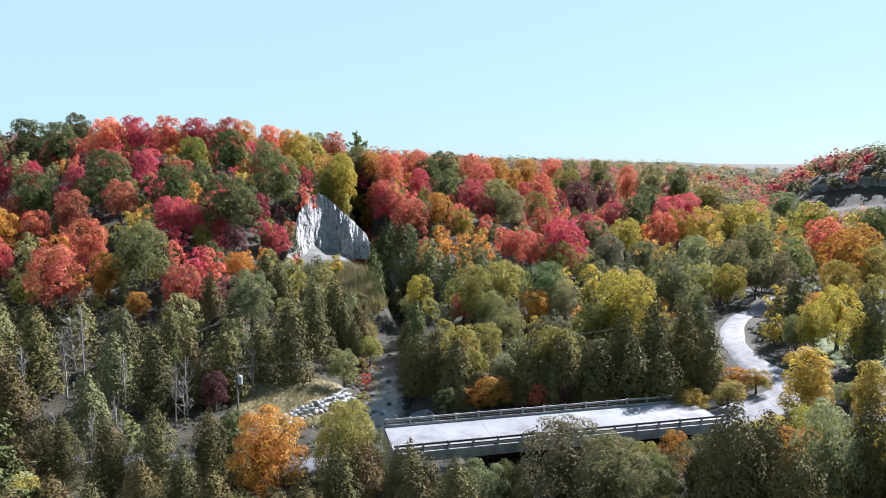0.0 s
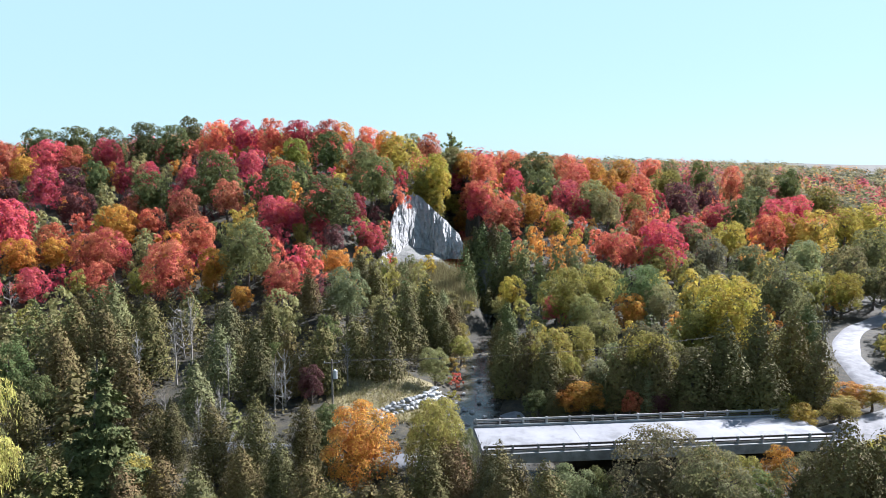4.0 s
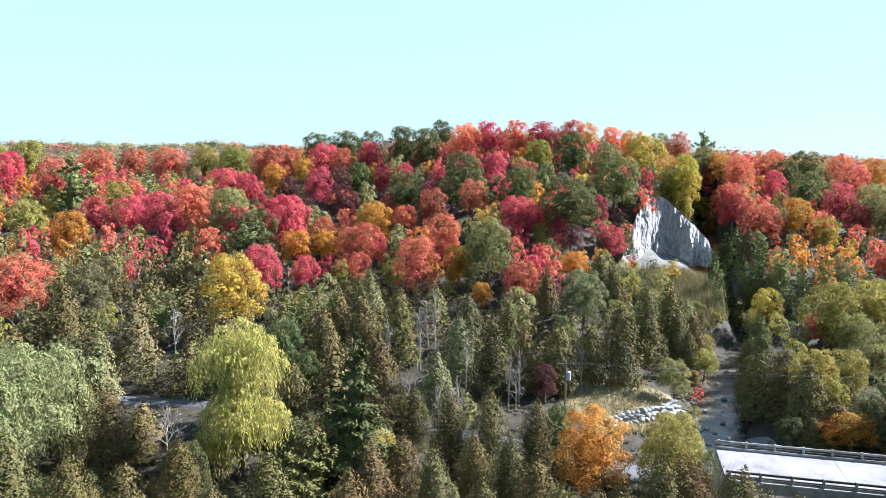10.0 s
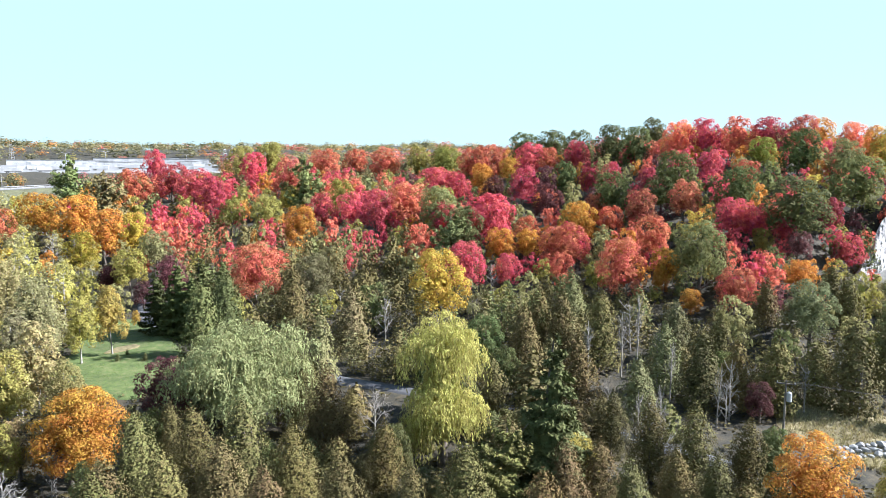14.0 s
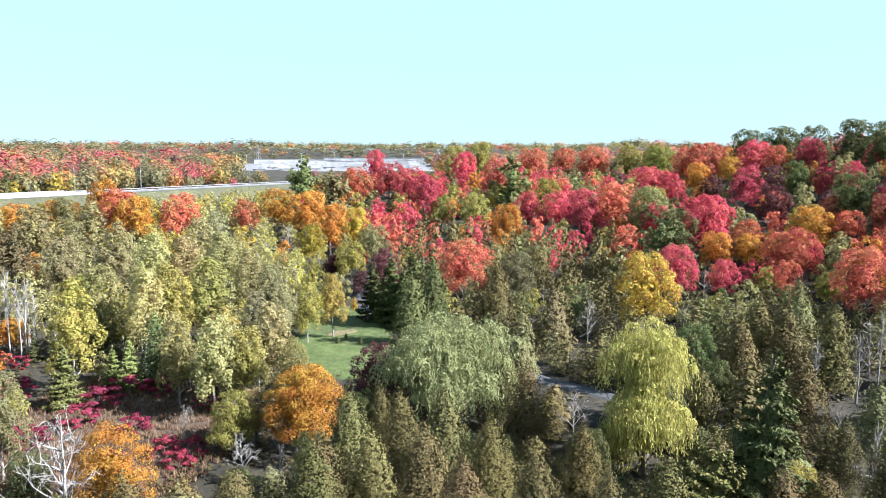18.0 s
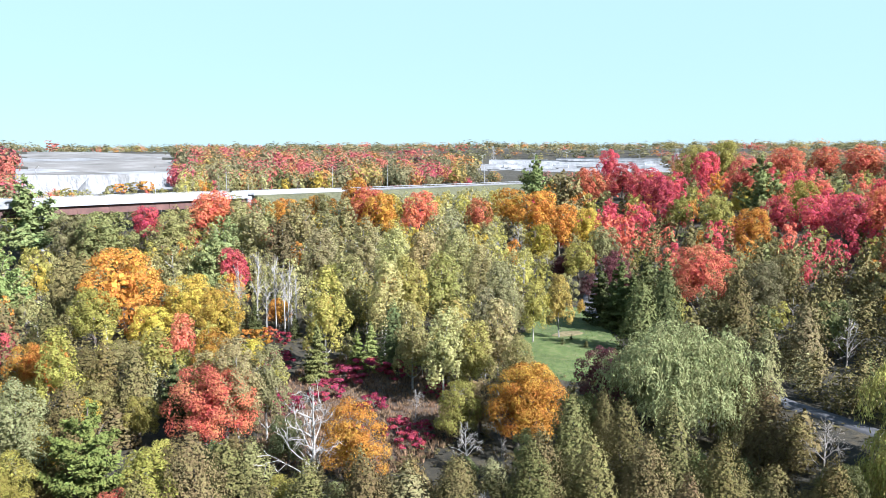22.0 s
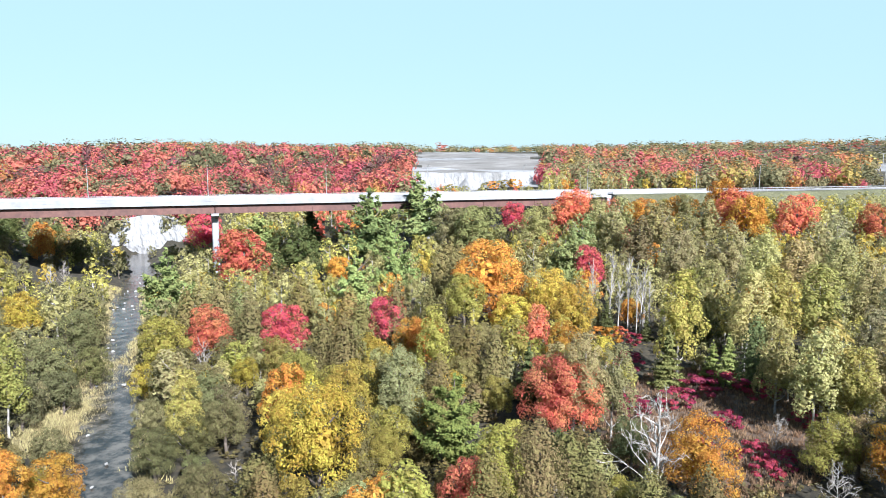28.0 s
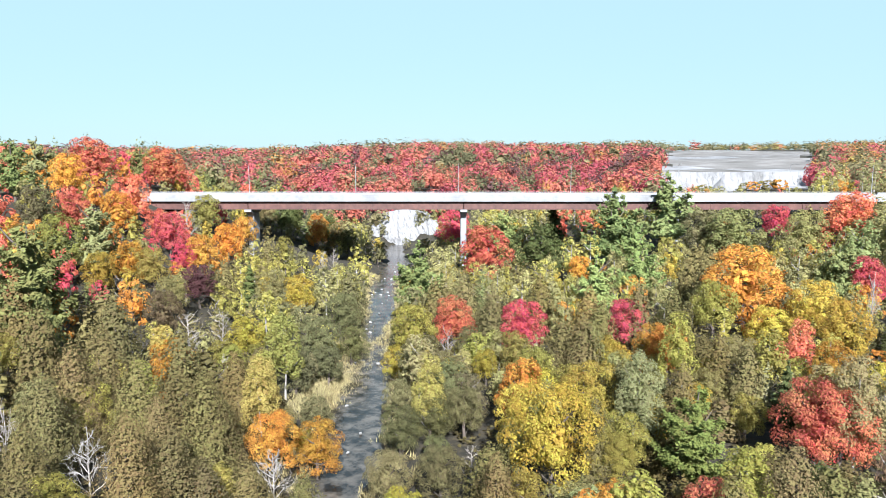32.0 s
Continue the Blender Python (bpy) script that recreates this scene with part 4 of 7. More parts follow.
BRIDGE_BACK = [
    (7.4, 102.7, 5, 6.2, "Mo"), (5.2, 102.9, 3.6, 4.4, "Mo"), (14.2, 102, 3.9, 3.2, "Ms"), (16.8, 102.6, 6.7, 3.7, "Sw"), (18.3, 101.4, 3.6, 3,
    "Mp"), (0.5, 103, 3.9, 4.4, "Mg"), (3.1, 103, 4.5, 3.5, "Cb"), (21.6, 100.7, 4.2, 3.5, "Cb")]
BRIDGE_FRONT = [
    (-10.7, 73.2, 11.3, 7.2, "Mk"), (-7.2, 73.6, 8.7, 3.3, "Mt"), (-4.9, 72.8, 7.6, 3.9, "Cb"), (-10.5, 64.1, 11.2, 5.8, "Cb"), (-5.9, 73.8,
    9.5, 3.3, "Bt"), (-3.7, 67.9, 10.6, 5.5, "Cb"), (1.3, 61, 11.6, 6.1, "Cb"), (12.2, 72, 12.2, 11.1, "Mt"), (18.1, 67.6, 9.9, 9.4, "Mt"),
    (27.1, 61.3, 15, 7, "Cb"), (26.1, 69.2, 8.3, 6.5, "Mt"), (37.4, 63.9, 12.9, 7.1, "Mw"), (39.8, 62.4, 15.3, 5.7, "Cb"), (31.3, 58.1, 12.5,
    6.4, "Cb"), (7.3, 73.6, 7.5, 5.3, "Mg"), (30.5, 63, 13.6, 6.7, "Cb"), (27.3, 66.6, 11.2, 5.7, "Cb"), (-7.7, 67.6, 10.6, 5.5, "Cb"), (-1.7,
    67, 9.5, 4.8, "Cb"), (4.7, 72.8, 6.2, 6, "Mg"), (-4.8, 66.8, 9.5, 4.8, "Ct")]
SOUTH_BANK = [
    (-55.6, 57.5, 19.3, 11.5, "Wz"), (-97.6, 100.4, 16.2, 13.3, "My"), (-38.8, 54.6, 19.3, 11, "Sg"), (-39.9, 50, 11.5, 8.6, "Pn"), (-63.1,
    76.3, 8.7, 4.2, "Cb"), (-73, 86.2, 10.2, 8.5, "Mg"), (-62.4, 103.7, 14.9, 7, "Cb"), (-69.6, 102.6, 13.2, 6.2, "Cb"), (-74.4, 101.7, 13.3,
    6.3, "Cb"), (-62.5, 115.1, 10.6, 6.5, "Bt"), (-48.9, 100.8, 11.8, 5.6, "Ct"), (-42, 97.3, 13.1, 6.2, "Cb"), (-38.2, 102.1, 11.4, 5.5, "Cb"),
    (-33.4, 104.8, 12.4, 6, "Cb"), (-30.2, 112, 11, 5.3, "Cb"), (-25.1, 112.2, 14.9, 7, "Cb"), (-22.2, 137.2, 14.9, 7, "Cb"), (-24.5, 129.7,
    14.1, 6.6, "Cb")]
CEDAR_BELT = [
    (-16.5, 112.8, 6.8, 5.8, "Ml"), (-14.2, 131.2, 5.6, 5, "Mk"), (-42.3, 73.7, 9.1, 4.4, "Cb"), (-34.8, 69.8, 10.9, 5.4, "Cb"), (-31, 71.6,
    10.8, 5.4, "Cb"), (-26.4, 74.5, 9.4, 4.8, "Cb"), (-25.4, 64.1, 9.4, 4.9, "Cb"), (-29.1, 63.7, 8.5, 4.4, "Cb"), (-33.6, 99.5, 5.8, 4.5,
    "Mp"), (-34.3, 57.6, 9.6, 5.1, "Cb"), (-29.7, 55.6, 10, 5.1, "Cb"), (-35.3, 53.4, 10.3, 5.2, "Cb"), (-18.8, 70.5, 10.2, 9, "Mo"), (-12.2,
    80.1, 8.6, 7.8, "Mk"), (-53.5, 83.3, 12.3, 5.9, "Cb"), (-46.4, 87.4, 10.4, 5, "Ct"), (-36.4, 94.2, 7.5, 4.7, "Bt"), (-39.8, 80.7, 7.2, 4.7,
    "Bt")]
SOUTH_BANK_LOW = [
    (-2.7, 61.9, 10.5, 5.7, "Cb"), (-8.6, 67.5, 10.8, 5.5, "Cb"), (-7.4, 78.7, 6.2, 4.2, "Bt"), (-11.9, 55.7, 11, 5.8, "Cb"), (-16.9, 55.5, 9.8,
    5.3, "Cb"), (-22.9, 52.2, 10, 5.2, "Cb"), (-20.9, 59.4, 9.7, 5.1, "Cb"), (-39.5, 43.9, 12.4, 6.4, "Cb"), (-33.5, 47.3, 10.3, 5.3, "Cb"),
    (4.4, 70.9, 8.2, 7.7, "Mt"), (-69.4, 91.7, 12, 5.8, "Cb"), (-54.4, 115.9, 11.3, 5.3, "Ct"), (-45.6, 113.1, 10.9, 5.1, "Cb"), (-80.2, 122,
    13, 6, "Ct")]
MEADOW_EDGE = [
    (-79.3, 44.7, 16.8, 18.1, "Wv"), (-76, 51.9, 12.9, 6.3, "Cb"), (-65.5, 47.7, 12.8, 6.3, "Cb"), (-61.9, 34.8, 13.5, 6.8, "Cb"), (-69.4, 33.3,
    10.9, 5.4, "Cb"), (-76.7, 34.2, 9, 4.4, "Cb"), (-67.1, 26.2, 12.8, 6.3, "Cb"), (-91.6, 40.1, 9.1, 7.6, "Mp"), (-66.4, 56.3, 8.2, 5.2, "Bp"),
    (-52.8, 45.9, 9.9, 4.9, "Cb"), (-54.1, 44.5, 5.8, 3.8, "Mg"), (-78.9, 25.9, 10.7, 9.3, "Mo"), (-143.3, 85.7, 15.4, 12.6, "Ms"), (-133.1,
    94.1, 13.1, 10.7, "Mt"), (-101.1, 80.2, 13.6, 6.4, "Ct"), (-100.8, 88.3, 9.9, 6.1, "Bt"), (-133.9, 101.5, 14.9, 7, "Cb"), (-128.9, 106.2,
    14.8, 7, "Cb"), (-134.2, 119.9, 14.9, 7, "Cb")]
MEADOW_EDGE_LOW = [
    (-58.5, 30.5, 11.3, 5.9, "Cb"), (-57.8, 37.7, 10.7, 5.5, "Cb"), (-61.6, 20.7, 11.1, 5.8, "Cb"), (-60.7, 25.9, 11.2, 5.9, "Cb"), (-51.5,
    30.7, 10.5, 5.4, "Cb"), (-50.2, 38, 9.8, 5.1, "Cb"), (-45.2, 42.5, 8.8, 4.5, "Cb"), (-40.2, 41.8, 9, 4.8, "Cb"), (-91.8, 65.9, 12, 5.7,
    "Ct"), (-118.3, 78.6, 15, 7, "Cb"), (-123, 66.9, 15, 7, "Cg"), (-116.3, 58, 14.9, 7, "Cg"), (-160.9, 73.8, 10.6, 8.7, "Mp"), (-182.1, 67,
    7.6, 6.4, "Mp"), (-160.8, 66.5, 6.9, 5.7, "Mp"), (-130.5, 47.8, 12.4, 5.7, "Ak"), (-129.4, 42, 11.9, 5.6, "Ak")]
FAR_SLOPE = [
    (-303.4, 98.5, 23.1, 15.5, "Pg"), (-241.1, 89, 23.3, 15.7, "Pt"), (-275.6, 113.2, 17, 14.5, "Ms"), (-336, 147.6, 19.2, 12.5, "Mr"), (-273.1,
    126.6, 16.9, 14.7, "Mr"), (-252.4, 125.8, 17, 16, "Mr"), (-233.9, 122.5, 16, 12.9, "Mr"), (-318.1, 183, 18.8, 17, "Mk"), (-277.6, 174.7,
    20.2, 16, "Mk"), (-273, 163, 16.1, 12.9, "Mr"), (-212.4, 148.2, 23.5, 15.8, "Pg"), (-280.8, 209, 17, 17, "Ms"), (-244.2, 162, 17, 14.3,
    "Ms"), (-310, 249.6, 17, 17, "Ms"), (-259.6, 227.2, 17, 17, "Ms"), (-246.2, 240.2, 17, 14, "Mk"), (-246.6, 258.1, 17.5, 17, "Mk"), (-191.1,
    226, 17, 14.4, "Ms"), (-187.3, 216.2, 11.5, 9.3, "Mo")]
FAR_SLOPE_MID = [
    (-249, 59.4, 14.3, 11.5, "Ms"), (-254.2, 71.3, 16.8, 15, "Mo"), (-236.9, 76.7, 16.9, 16.2, "Mo"), (-211.6, 76.5, 15.8, 12.8, "Mo"), (-211.6,
    84.9, 13.7, 11.1, "My"), (-210.7, 117, 12, 9.8, "Mk"), (-201.4, 124.9, 14.1, 11.6, "Mk"), (-182.1, 125.3, 13.4, 10.8, "Mo"), (-188.6, 138.6,
    13.9, 11.4, "Mr"), (-181, 145.2, 14.1, 11.3, "Mr"), (-169.7, 144.7, 15.8, 12.7, "Mr"), (-198.1, 152.5, 15.1, 12.2, "Mk"), (-221.6, 147.2,
    11.2, 9.1, "My"), (-165.5, 155.3, 16.9, 16.6, "Ms"), (-161.5, 165.2, 13.9, 11.3, "Mk"), (-129.9, 154.7, 16.3, 13.1, "Mr"), (-155.3, 161.4,
    11.1, 9.1, "Mr"), (-122.9, 131.5, 17.3, 11.7, "Pg"), (-155, 121.6, 14.9, 7, "Cg")]
FAR_SLOPE_LOW = [
    (-185.3, 101, 14.8, 7, "Cb"), (-183.6, 105.9, 14.9, 7, "Cb"), (-175.9, 107.2, 14.9, 7, "Cb"), (-168.2, 108.2, 15, 7, "Cb"), (-176.1, 90.5,
    15, 7, "Cb"), (-160.5, 112.5, 14.9, 7, "Cb"), (-139.5, 118.4, 14.9, 7, "Cb"), (-132.3, 117.6, 14.8, 7, "Cb"), (-143.7, 133.3, 14.9, 7,
    "Cb"), (-145.6, 110.8, 14.9, 7, "Cb"), (-129.7, 105.2, 14.8, 7, "Cb"), (-144, 106.3, 10.7, 8.8, "Mt"), (-198.3, 65.9, 12.5, 10.2, "My"),
    (-188, 81.7, 12.3, 10, "Ml"), (-166.3, 78.8, 14.7, 7, "Cb"), (-176.7, 70, 11.5, 9.3, "Mk"), (-178.5, 81, 6.9, 5.6, "Mp"), (-186.8, 68.7,
    5.9, 4.9, "Mp"), (-213.8, 63.5, 12.1, 7.3, "Bt")]
ASPEN_STAND = [
    (-200.9, -20.7, 16.9, 9, "Al"), (-196.3, -16, 16.9, 8.8, "Al"), (-210, -2.8, 17, 9, "Al"), (-197, 2.5, 16.8, 9, "At"), (-221.8, 9.2, 17, 9,
    "Al"), (-187.8, -8.9, 16.8, 9, "At"), (-167, 0.8, 16.9, 9, "At"), (-177.6, 12.1, 16.9, 9, "Al"), (-160, 17.8, 16.9, 9, "Al"), (-160, 25.1,
    17, 9, "Al"), (-170.5, 34.9, 16.9, 9, "Al"), (-149.7, 36.1, 16.5, 7.6, "Al"), (-133.9, 24, 17, 9, "Ak"), (-124.4, 34.1, 16.8, 8, "At"),
    (-127.9, 16.9, 17, 8.5, "Ak"), (-125.4, 11.9, 16.8, 7.8, "Al"), (-133.8, 6.9, 16.9, 8.3, "Al"), (-118, 1.4, 16.7, 7.8, "Ak"), (-187.5, -24,
    16.9, 9, "Al")]
HIGHWAY_SIDE = [
    (-243.2, 19.7, 16.9, 17, "Ms"), (-241.4, 35.6, 16.9, 14.9, "Ms"), (-235.1, 20.7, 16.8, 14.4, "Mo"), (-238.8, -9.3, 13.2, 10.7, "Mo"), (-231,
    -30.5, 12.8, 10.4, "Ms"), (-213.6, -12.9, 9, 7.3, "Ms"), (-265.6, 15.1, 16, 13, "Mo"), (-244.6, 26, 14.6, 12, "My"), (-201.1, 39.7, 16.8, 9,
    "Al"), (-192.1, 33.3, 16.9, 9, "Al"), (-209.9, -5.6, 16.9, 8.6, "Al"), (-213.5, -15.2, 16.8, 9, "Al"), (-210.9, -21.5, 16.9, 8.6, "Al"),
    (-263, 3.7, 10.6, 8.6, "Ml")]
HIGHWAY_BANK = [
    (-246.2, -37.4, 8.6, 6.9, "Ml"), (-241.7, -33.5, 8.3, 6.7, "Mo"), (-251.0, -31.5, 6.2, 3.4, "Al"), (-246.5, -27.6, 8.2, 6.5, "Mk"),
    (-255.8, -25.2, 7, 5.6, "Ml"), (-251.1, -21.4, 8.7, 6.9, "Ms"), (-260.3, -18.7, 8.3, 4.5, "Al"), (-255.6, -14.9, 7.8, 6.2, "Mo"),
    (-265.7, -11.9, 7.1, 5.7, "Ml"), (-260.9, -8.2, 8.9, 4.9, "At"), (-272.0, -4.8, 7.9, 6.3, "Mk"), (-267.0, -1.1, 9.6, 7.7, "Mo"),
    (-277.0, 2.6, 6.1, 4.9, "Ml"), (-272.9, 6.3, 7.5, 6, "Mo"), (-283.8, 10.5, 5.9, 3.3, "Al"), (-186.2, -192.8, 11, 9, "Mg"), (-186.5,
    -199.3, 12, 9, "Ml"), (-186.7, -205.9, 13, 9, "Mg"), (-176.9, -201.3, 14, 9, "Mo"), (-176.9, -207.9, 11, 9, "Cg"), (-176.8, -214.5, 12,
    9, "Mg"), (-167.2, -209.4, 13, 9, "Mg"), (-166.9, -216.0, 14, 9, "Ml"), (-166.5, -222.6, 11, 9, "Mg"), (-189.9, -205.8, 12, 9, "Mo"),
    (-186.6, -215.4, 13, 9, "Cg"), (-182.9, -225.1, 14, 9, "Mg"), (-169.3, -223.0, 11, 9, "Mg"), (-140.9, -42.0, 11.5, 10, "Mk"), (-134.5,
    -30.7, 9, 9, "My"), (-123.8, -32.5, 5.6, 8, "Ml"), (-124.1, -38.8, 5.6, 6, "Cb")]
BIRCH_FOOT = [
    (-135.4, -13.3, 2.6, 4.5, "Uo"), (-133.6, -10.7, 3, 5, "Uo"), (-135.7, -8.8, 2.6, 4, "Us"), (-133.8, -6.5, 2.4, 4, "Ur"), (-137.9, -4.6,
    4.5, 3, "Sg"), (-142.5, -12.5, 7, 4, "Sg"), (-146.8, -7.9, 6, 5, "Mo"), (-145.2, -15.3, 8, 4, "Cb")]
BIRCHES = [
    (-178.9, -20.2, 10.9, 8.9, "Mr"), (-162.9, 5.1, 9.8, 8, "Mk"), (-116.7, 8.9, 8.7, 4.9, "Sn"), (-116.8, 6.5, 7.2, 3.9, "Sn"), (-131.8,
    -17.7, 11.4, 9.4, "My"), (-99.5, 26.7, 14.6, 6.9, "Al"), (-91.1, 26.8, 11.7, 5.6, "Al"), (-96.4, 22.5, 12.2, 5.8, "Ak"), (-97.4, 18, 14,
    6.7, "Al"), (-106, 14.6, 13.1, 6.3, "Al"), (-117.3, 12.6, 12.5, 5.9, "Cg"), (-83.2, 17.3, 8, 6.5, "Mk"), (-119.4, 29.6, 13.1, 6.1,
    "At"), (-131.8, 6.4, 8, 6.6, "Mg"), (-112, -0.2, 10.2, 5.6, "Sn"), (-142.8, -15.6, 15.8, 3.6, "Hw"), (-143.1, -12.4, 17.5, 3.6, "Hw"),
    (-137, -9.8, 12.6, 3.6, "Hw"), (-142.6, -8.2, 16.9, 3.6, "Hw"), (-141.5, -6.5, 14.1, 3.6, "Hw"), (-139, -5.7, 15.6, 3.6, "Hw"), (-141.2,
    -4.1, 13, 3.6, "Hw"), (-138.4, 12.9, 11.4, 3.6, "Hw"), (-137.4, 21.1, 13.2, 3.6, "Hw")]
SNAGS = [
    (-57.3, 107.7, 14, 4, "Ht"), (-57.6, 103, 11.5, 3.5, "Ht"), (-49.8, 100.3, 11.5, 3.5, "Ht"), (-46.2, 97.6, 9.7, 3, "Ht"), (-37, 97.2,
    9.2, 3.5, "Ht"), (-25.3, 113.2, 8.7, 3.5, "Ht"), (-23.9, 110.4, 8.4, 3, "Ht"), (-36.7, 75.6, 10.4, 3, "Ht"), (-37.1, 92.8, 9.4, 3,
    "Ht"), (-39.9, 76.2, 9.1, 3, "Ht"), (-61.3, 98.5, 10.2, 3.5, "Ht"), (-30.4, 107.8, 8, 3.5, "Ht"), (-29.6, 121.4, 8.9, 3.5, "Ht")]
CLEARING_EDGE = [
    (-114.7, 8.5, 2.8, 9, "Ur"), (-110.9, 4.1, 2.9, 7.5, "Ur"), (-113.2, 13.5, 2.9, 5.8, "Ur"), (-121.8, -7.1, 2.8, 8.2, "Ur"), (-83.2, 11.2,
    2.2, 4.4, "Ur"), (-104, 0.8, 3, 6.2, "Ur"), (-99.9, -4.2, 2.9, 5.2, "Ur"), (-101.7, -7.6, 2.8, 5.2, "Ur"), (-86.9, 4.1, 2.4, 4.6, "Ur"),
    (-86.1, 12.7, 2.3, 4.6, "Ur"), (-87.5, 9.8, 2.5, 4.6, "Ur"), (-101.5, 17.6, 2.3, 4.4, "Ur"), (-97.7, 7.7, 2.6, 5.1, "Ur"), (-73, -0.8, 14.1,
    9.2, "Bw"), (-80.4, 24.3, 10.7, 9.4, "Mo"), (-74.9, 4.2, 9.7, 8.5, "Mo"), (-88.2, -12, 10.7, 9.2, "Ms"), (-77.1, 17.1, 5.9, 3.8, "Bw"),
    (-89.4, -10.3, 14.4, 6.9, "Al"), (-90.7, -7, 12.8, 6.2, "Al"), (-58, 19, 11.7, 6, "Cb"), (-60.9, 11.9, 9.7, 5, "Cb"), (-59.9, 3.2, 11.7, 6,
    "Cb"), (-64, -0.8, 8.9, 4.6, "Cb"), (-60.1, 15.2, 6.7, 4.5, "Bt"), (-89.1, 12.6, 5.9, 3.1, "By")]
PINE_BANK = [
    (-149.9, -39.4, 17, 17, "Mo"), (-139.9, -24.5, 12.8, 10.6, "My"), (-175.1, -25.5, 14.9, 10.1, "Pg"), (-182.8, -21, 10.2, 8.3, "Mr"),
    (-123.2, -52.7, 10.1, 8.4, "Mr"), (-87.9, -14, 11.6, 9.9, "Ms"), (-94.1, -23.4, 6.4, 5.4, "Mk"), (-75.3, -24, 12.3, 8.9, "Pn"), (-79.7,
    -39.5, 10.5, 9.2, "My"), (-118, -22.1, 10.5, 5, "As"), (-220.3, -81.8, 24.9, 20, "Pg"), (-199.8, -92.1, 25, 19.7, "Pg"), (-114.7, -44.5,
    8.6, 7.2, "Mo"), (-105.6, -30.8, 11.7, 5.6, "Cb"), (-103, -35.5, 13.2, 6.4, "Ak"), (-102, -20.2, 9.4, 5.3, "Sg"), (-103.7, -26.2, 11.2, 5.4,
    "Cb"), (-135.9, -16.9, 8.3, 6.8, "Mt"), (-161.9, -54.9, 15, 7, "Cb")]
PINE_BANK_LOW = [
    (-65.9, -12.2, 12.7, 6.5, "Cb"), (-124.3, -44.4, 14.1, 6.6, "Cb"), (-124, -50.9, 14.3, 6.7, "Cb"), (-136.9, -66.1, 16.5, 11.3, "Pg"),
    (-160.8, -66.4, 18.9, 12.8, "Pg"), (-113, -53.4, 13.2, 6.2, "Cb"), (-96.4, -48.6, 13.2, 6.3, "Cb"), (-102.9, -51.4, 8.1, 6.8, "Mg"), (-78.6,
    -32.3, 13.3, 6.6, "Al"), (-85.2, -29, 12.5, 6.1, "Cb"), (-61, -1.4, 10.4, 5.5, "Cb"), (-57.9, 3.5, 11.1, 5.8, "Cb"), (-60.8, -5.5, 9.3, 5,
    "Cb"), (-60, -15.6, 10.8, 5.6, "Cb"), (-73.4, -31.7, 7.7, 7, "Mk"), (-65.2, -10.2, 5.8, 3.6, "Bt"), (-59.8, 11.9, 8.5, 4.4, "Cb")]
EAST_BANK = [
    (-165.9, -115.2, 16.9, 17, "Ms"), (-214, -164.6, 16.8, 14.3, "Mr"), (-174.7, -103.4, 16.9, 17, "Mg"), (-191.2, -126.1, 19.5, 13.1, "Pg"),
    (-176.5, -89.7, 8.9, 7.3, "Mo"), (-121.1, -103, 18.2, 12.4, "Pg"), (-219.8, -123.3, 21, 11, "Sg"), (-210, -58.6, 16.9, 17, "Ml"), (-222.7,
    -32.1, 16.9, 15.6, "Ms"), (-235.1, -53, 11.9, 9.8, "Mr"), (-213, -69.2, 15.8, 12.8, "Ml"), (-211.3, -39.7, 15.2, 12.3, "Ml"), (-107, -66.6,
    11.5, 9.5, "Mr"), (-104.2, -79.4, 11.2, 9.3, "Ms"), (-125, -53.7, 9.5, 7.9, "Mr"), (-111.7, -40.9, 8.8, 7.5, "Mo"), (-95.6, -82.1, 11.5,
    9.5, "Mk"), (-92.1, -63.7, 5.8, 4.7, "My"), (-64.7, -35.9, 12.9, 11.3, "My")]
EAST_BANK_LOW = [
    (-94.5, -73.9, 9.7, 6, "Bt"), (-105.8, -72.1, 14.9, 7, "Cb"), (-114.8, -85.3, 14.9, 7, "Cb"), (-104.9, -84.9, 14.9, 7, "Cb"), (-97.8, -52.4,
    11.6, 5.6, "Cb"), (-99.9, -48.5, 11.8, 5.6, "Cb"), (-114.6, -57, 14.9, 7, "Cb"), (-120.3, -69.7, 14.7, 6.9, "Cb"), (-68.7, -56.6, 11.1, 5.3,
    "Ak"), (-76.1, -69.4, 6.1, 5.3, "Mt"), (-63.3, -56.7, 6.6, 5.9, "Mt"), (-67.9, -55.9, 6.8, 6.1, "Mt"), (-71.5, -53, 7.2, 6.2, "Mt"), (-52.8,
    -49, 6.5, 5.8, "Mt"), (-57.1, -45.5, 6.6, 5.9, "Mt"), (-52.4, -34.9, 9.8, 5.1, "Cb"), (-70.3, -33.8, 10.7, 5.4, "Cb"), (-82.5, -35.9, 11.1,
    5.4, "Ct"), (-71.1, -32, 6.9, 6.2, "Mk")]
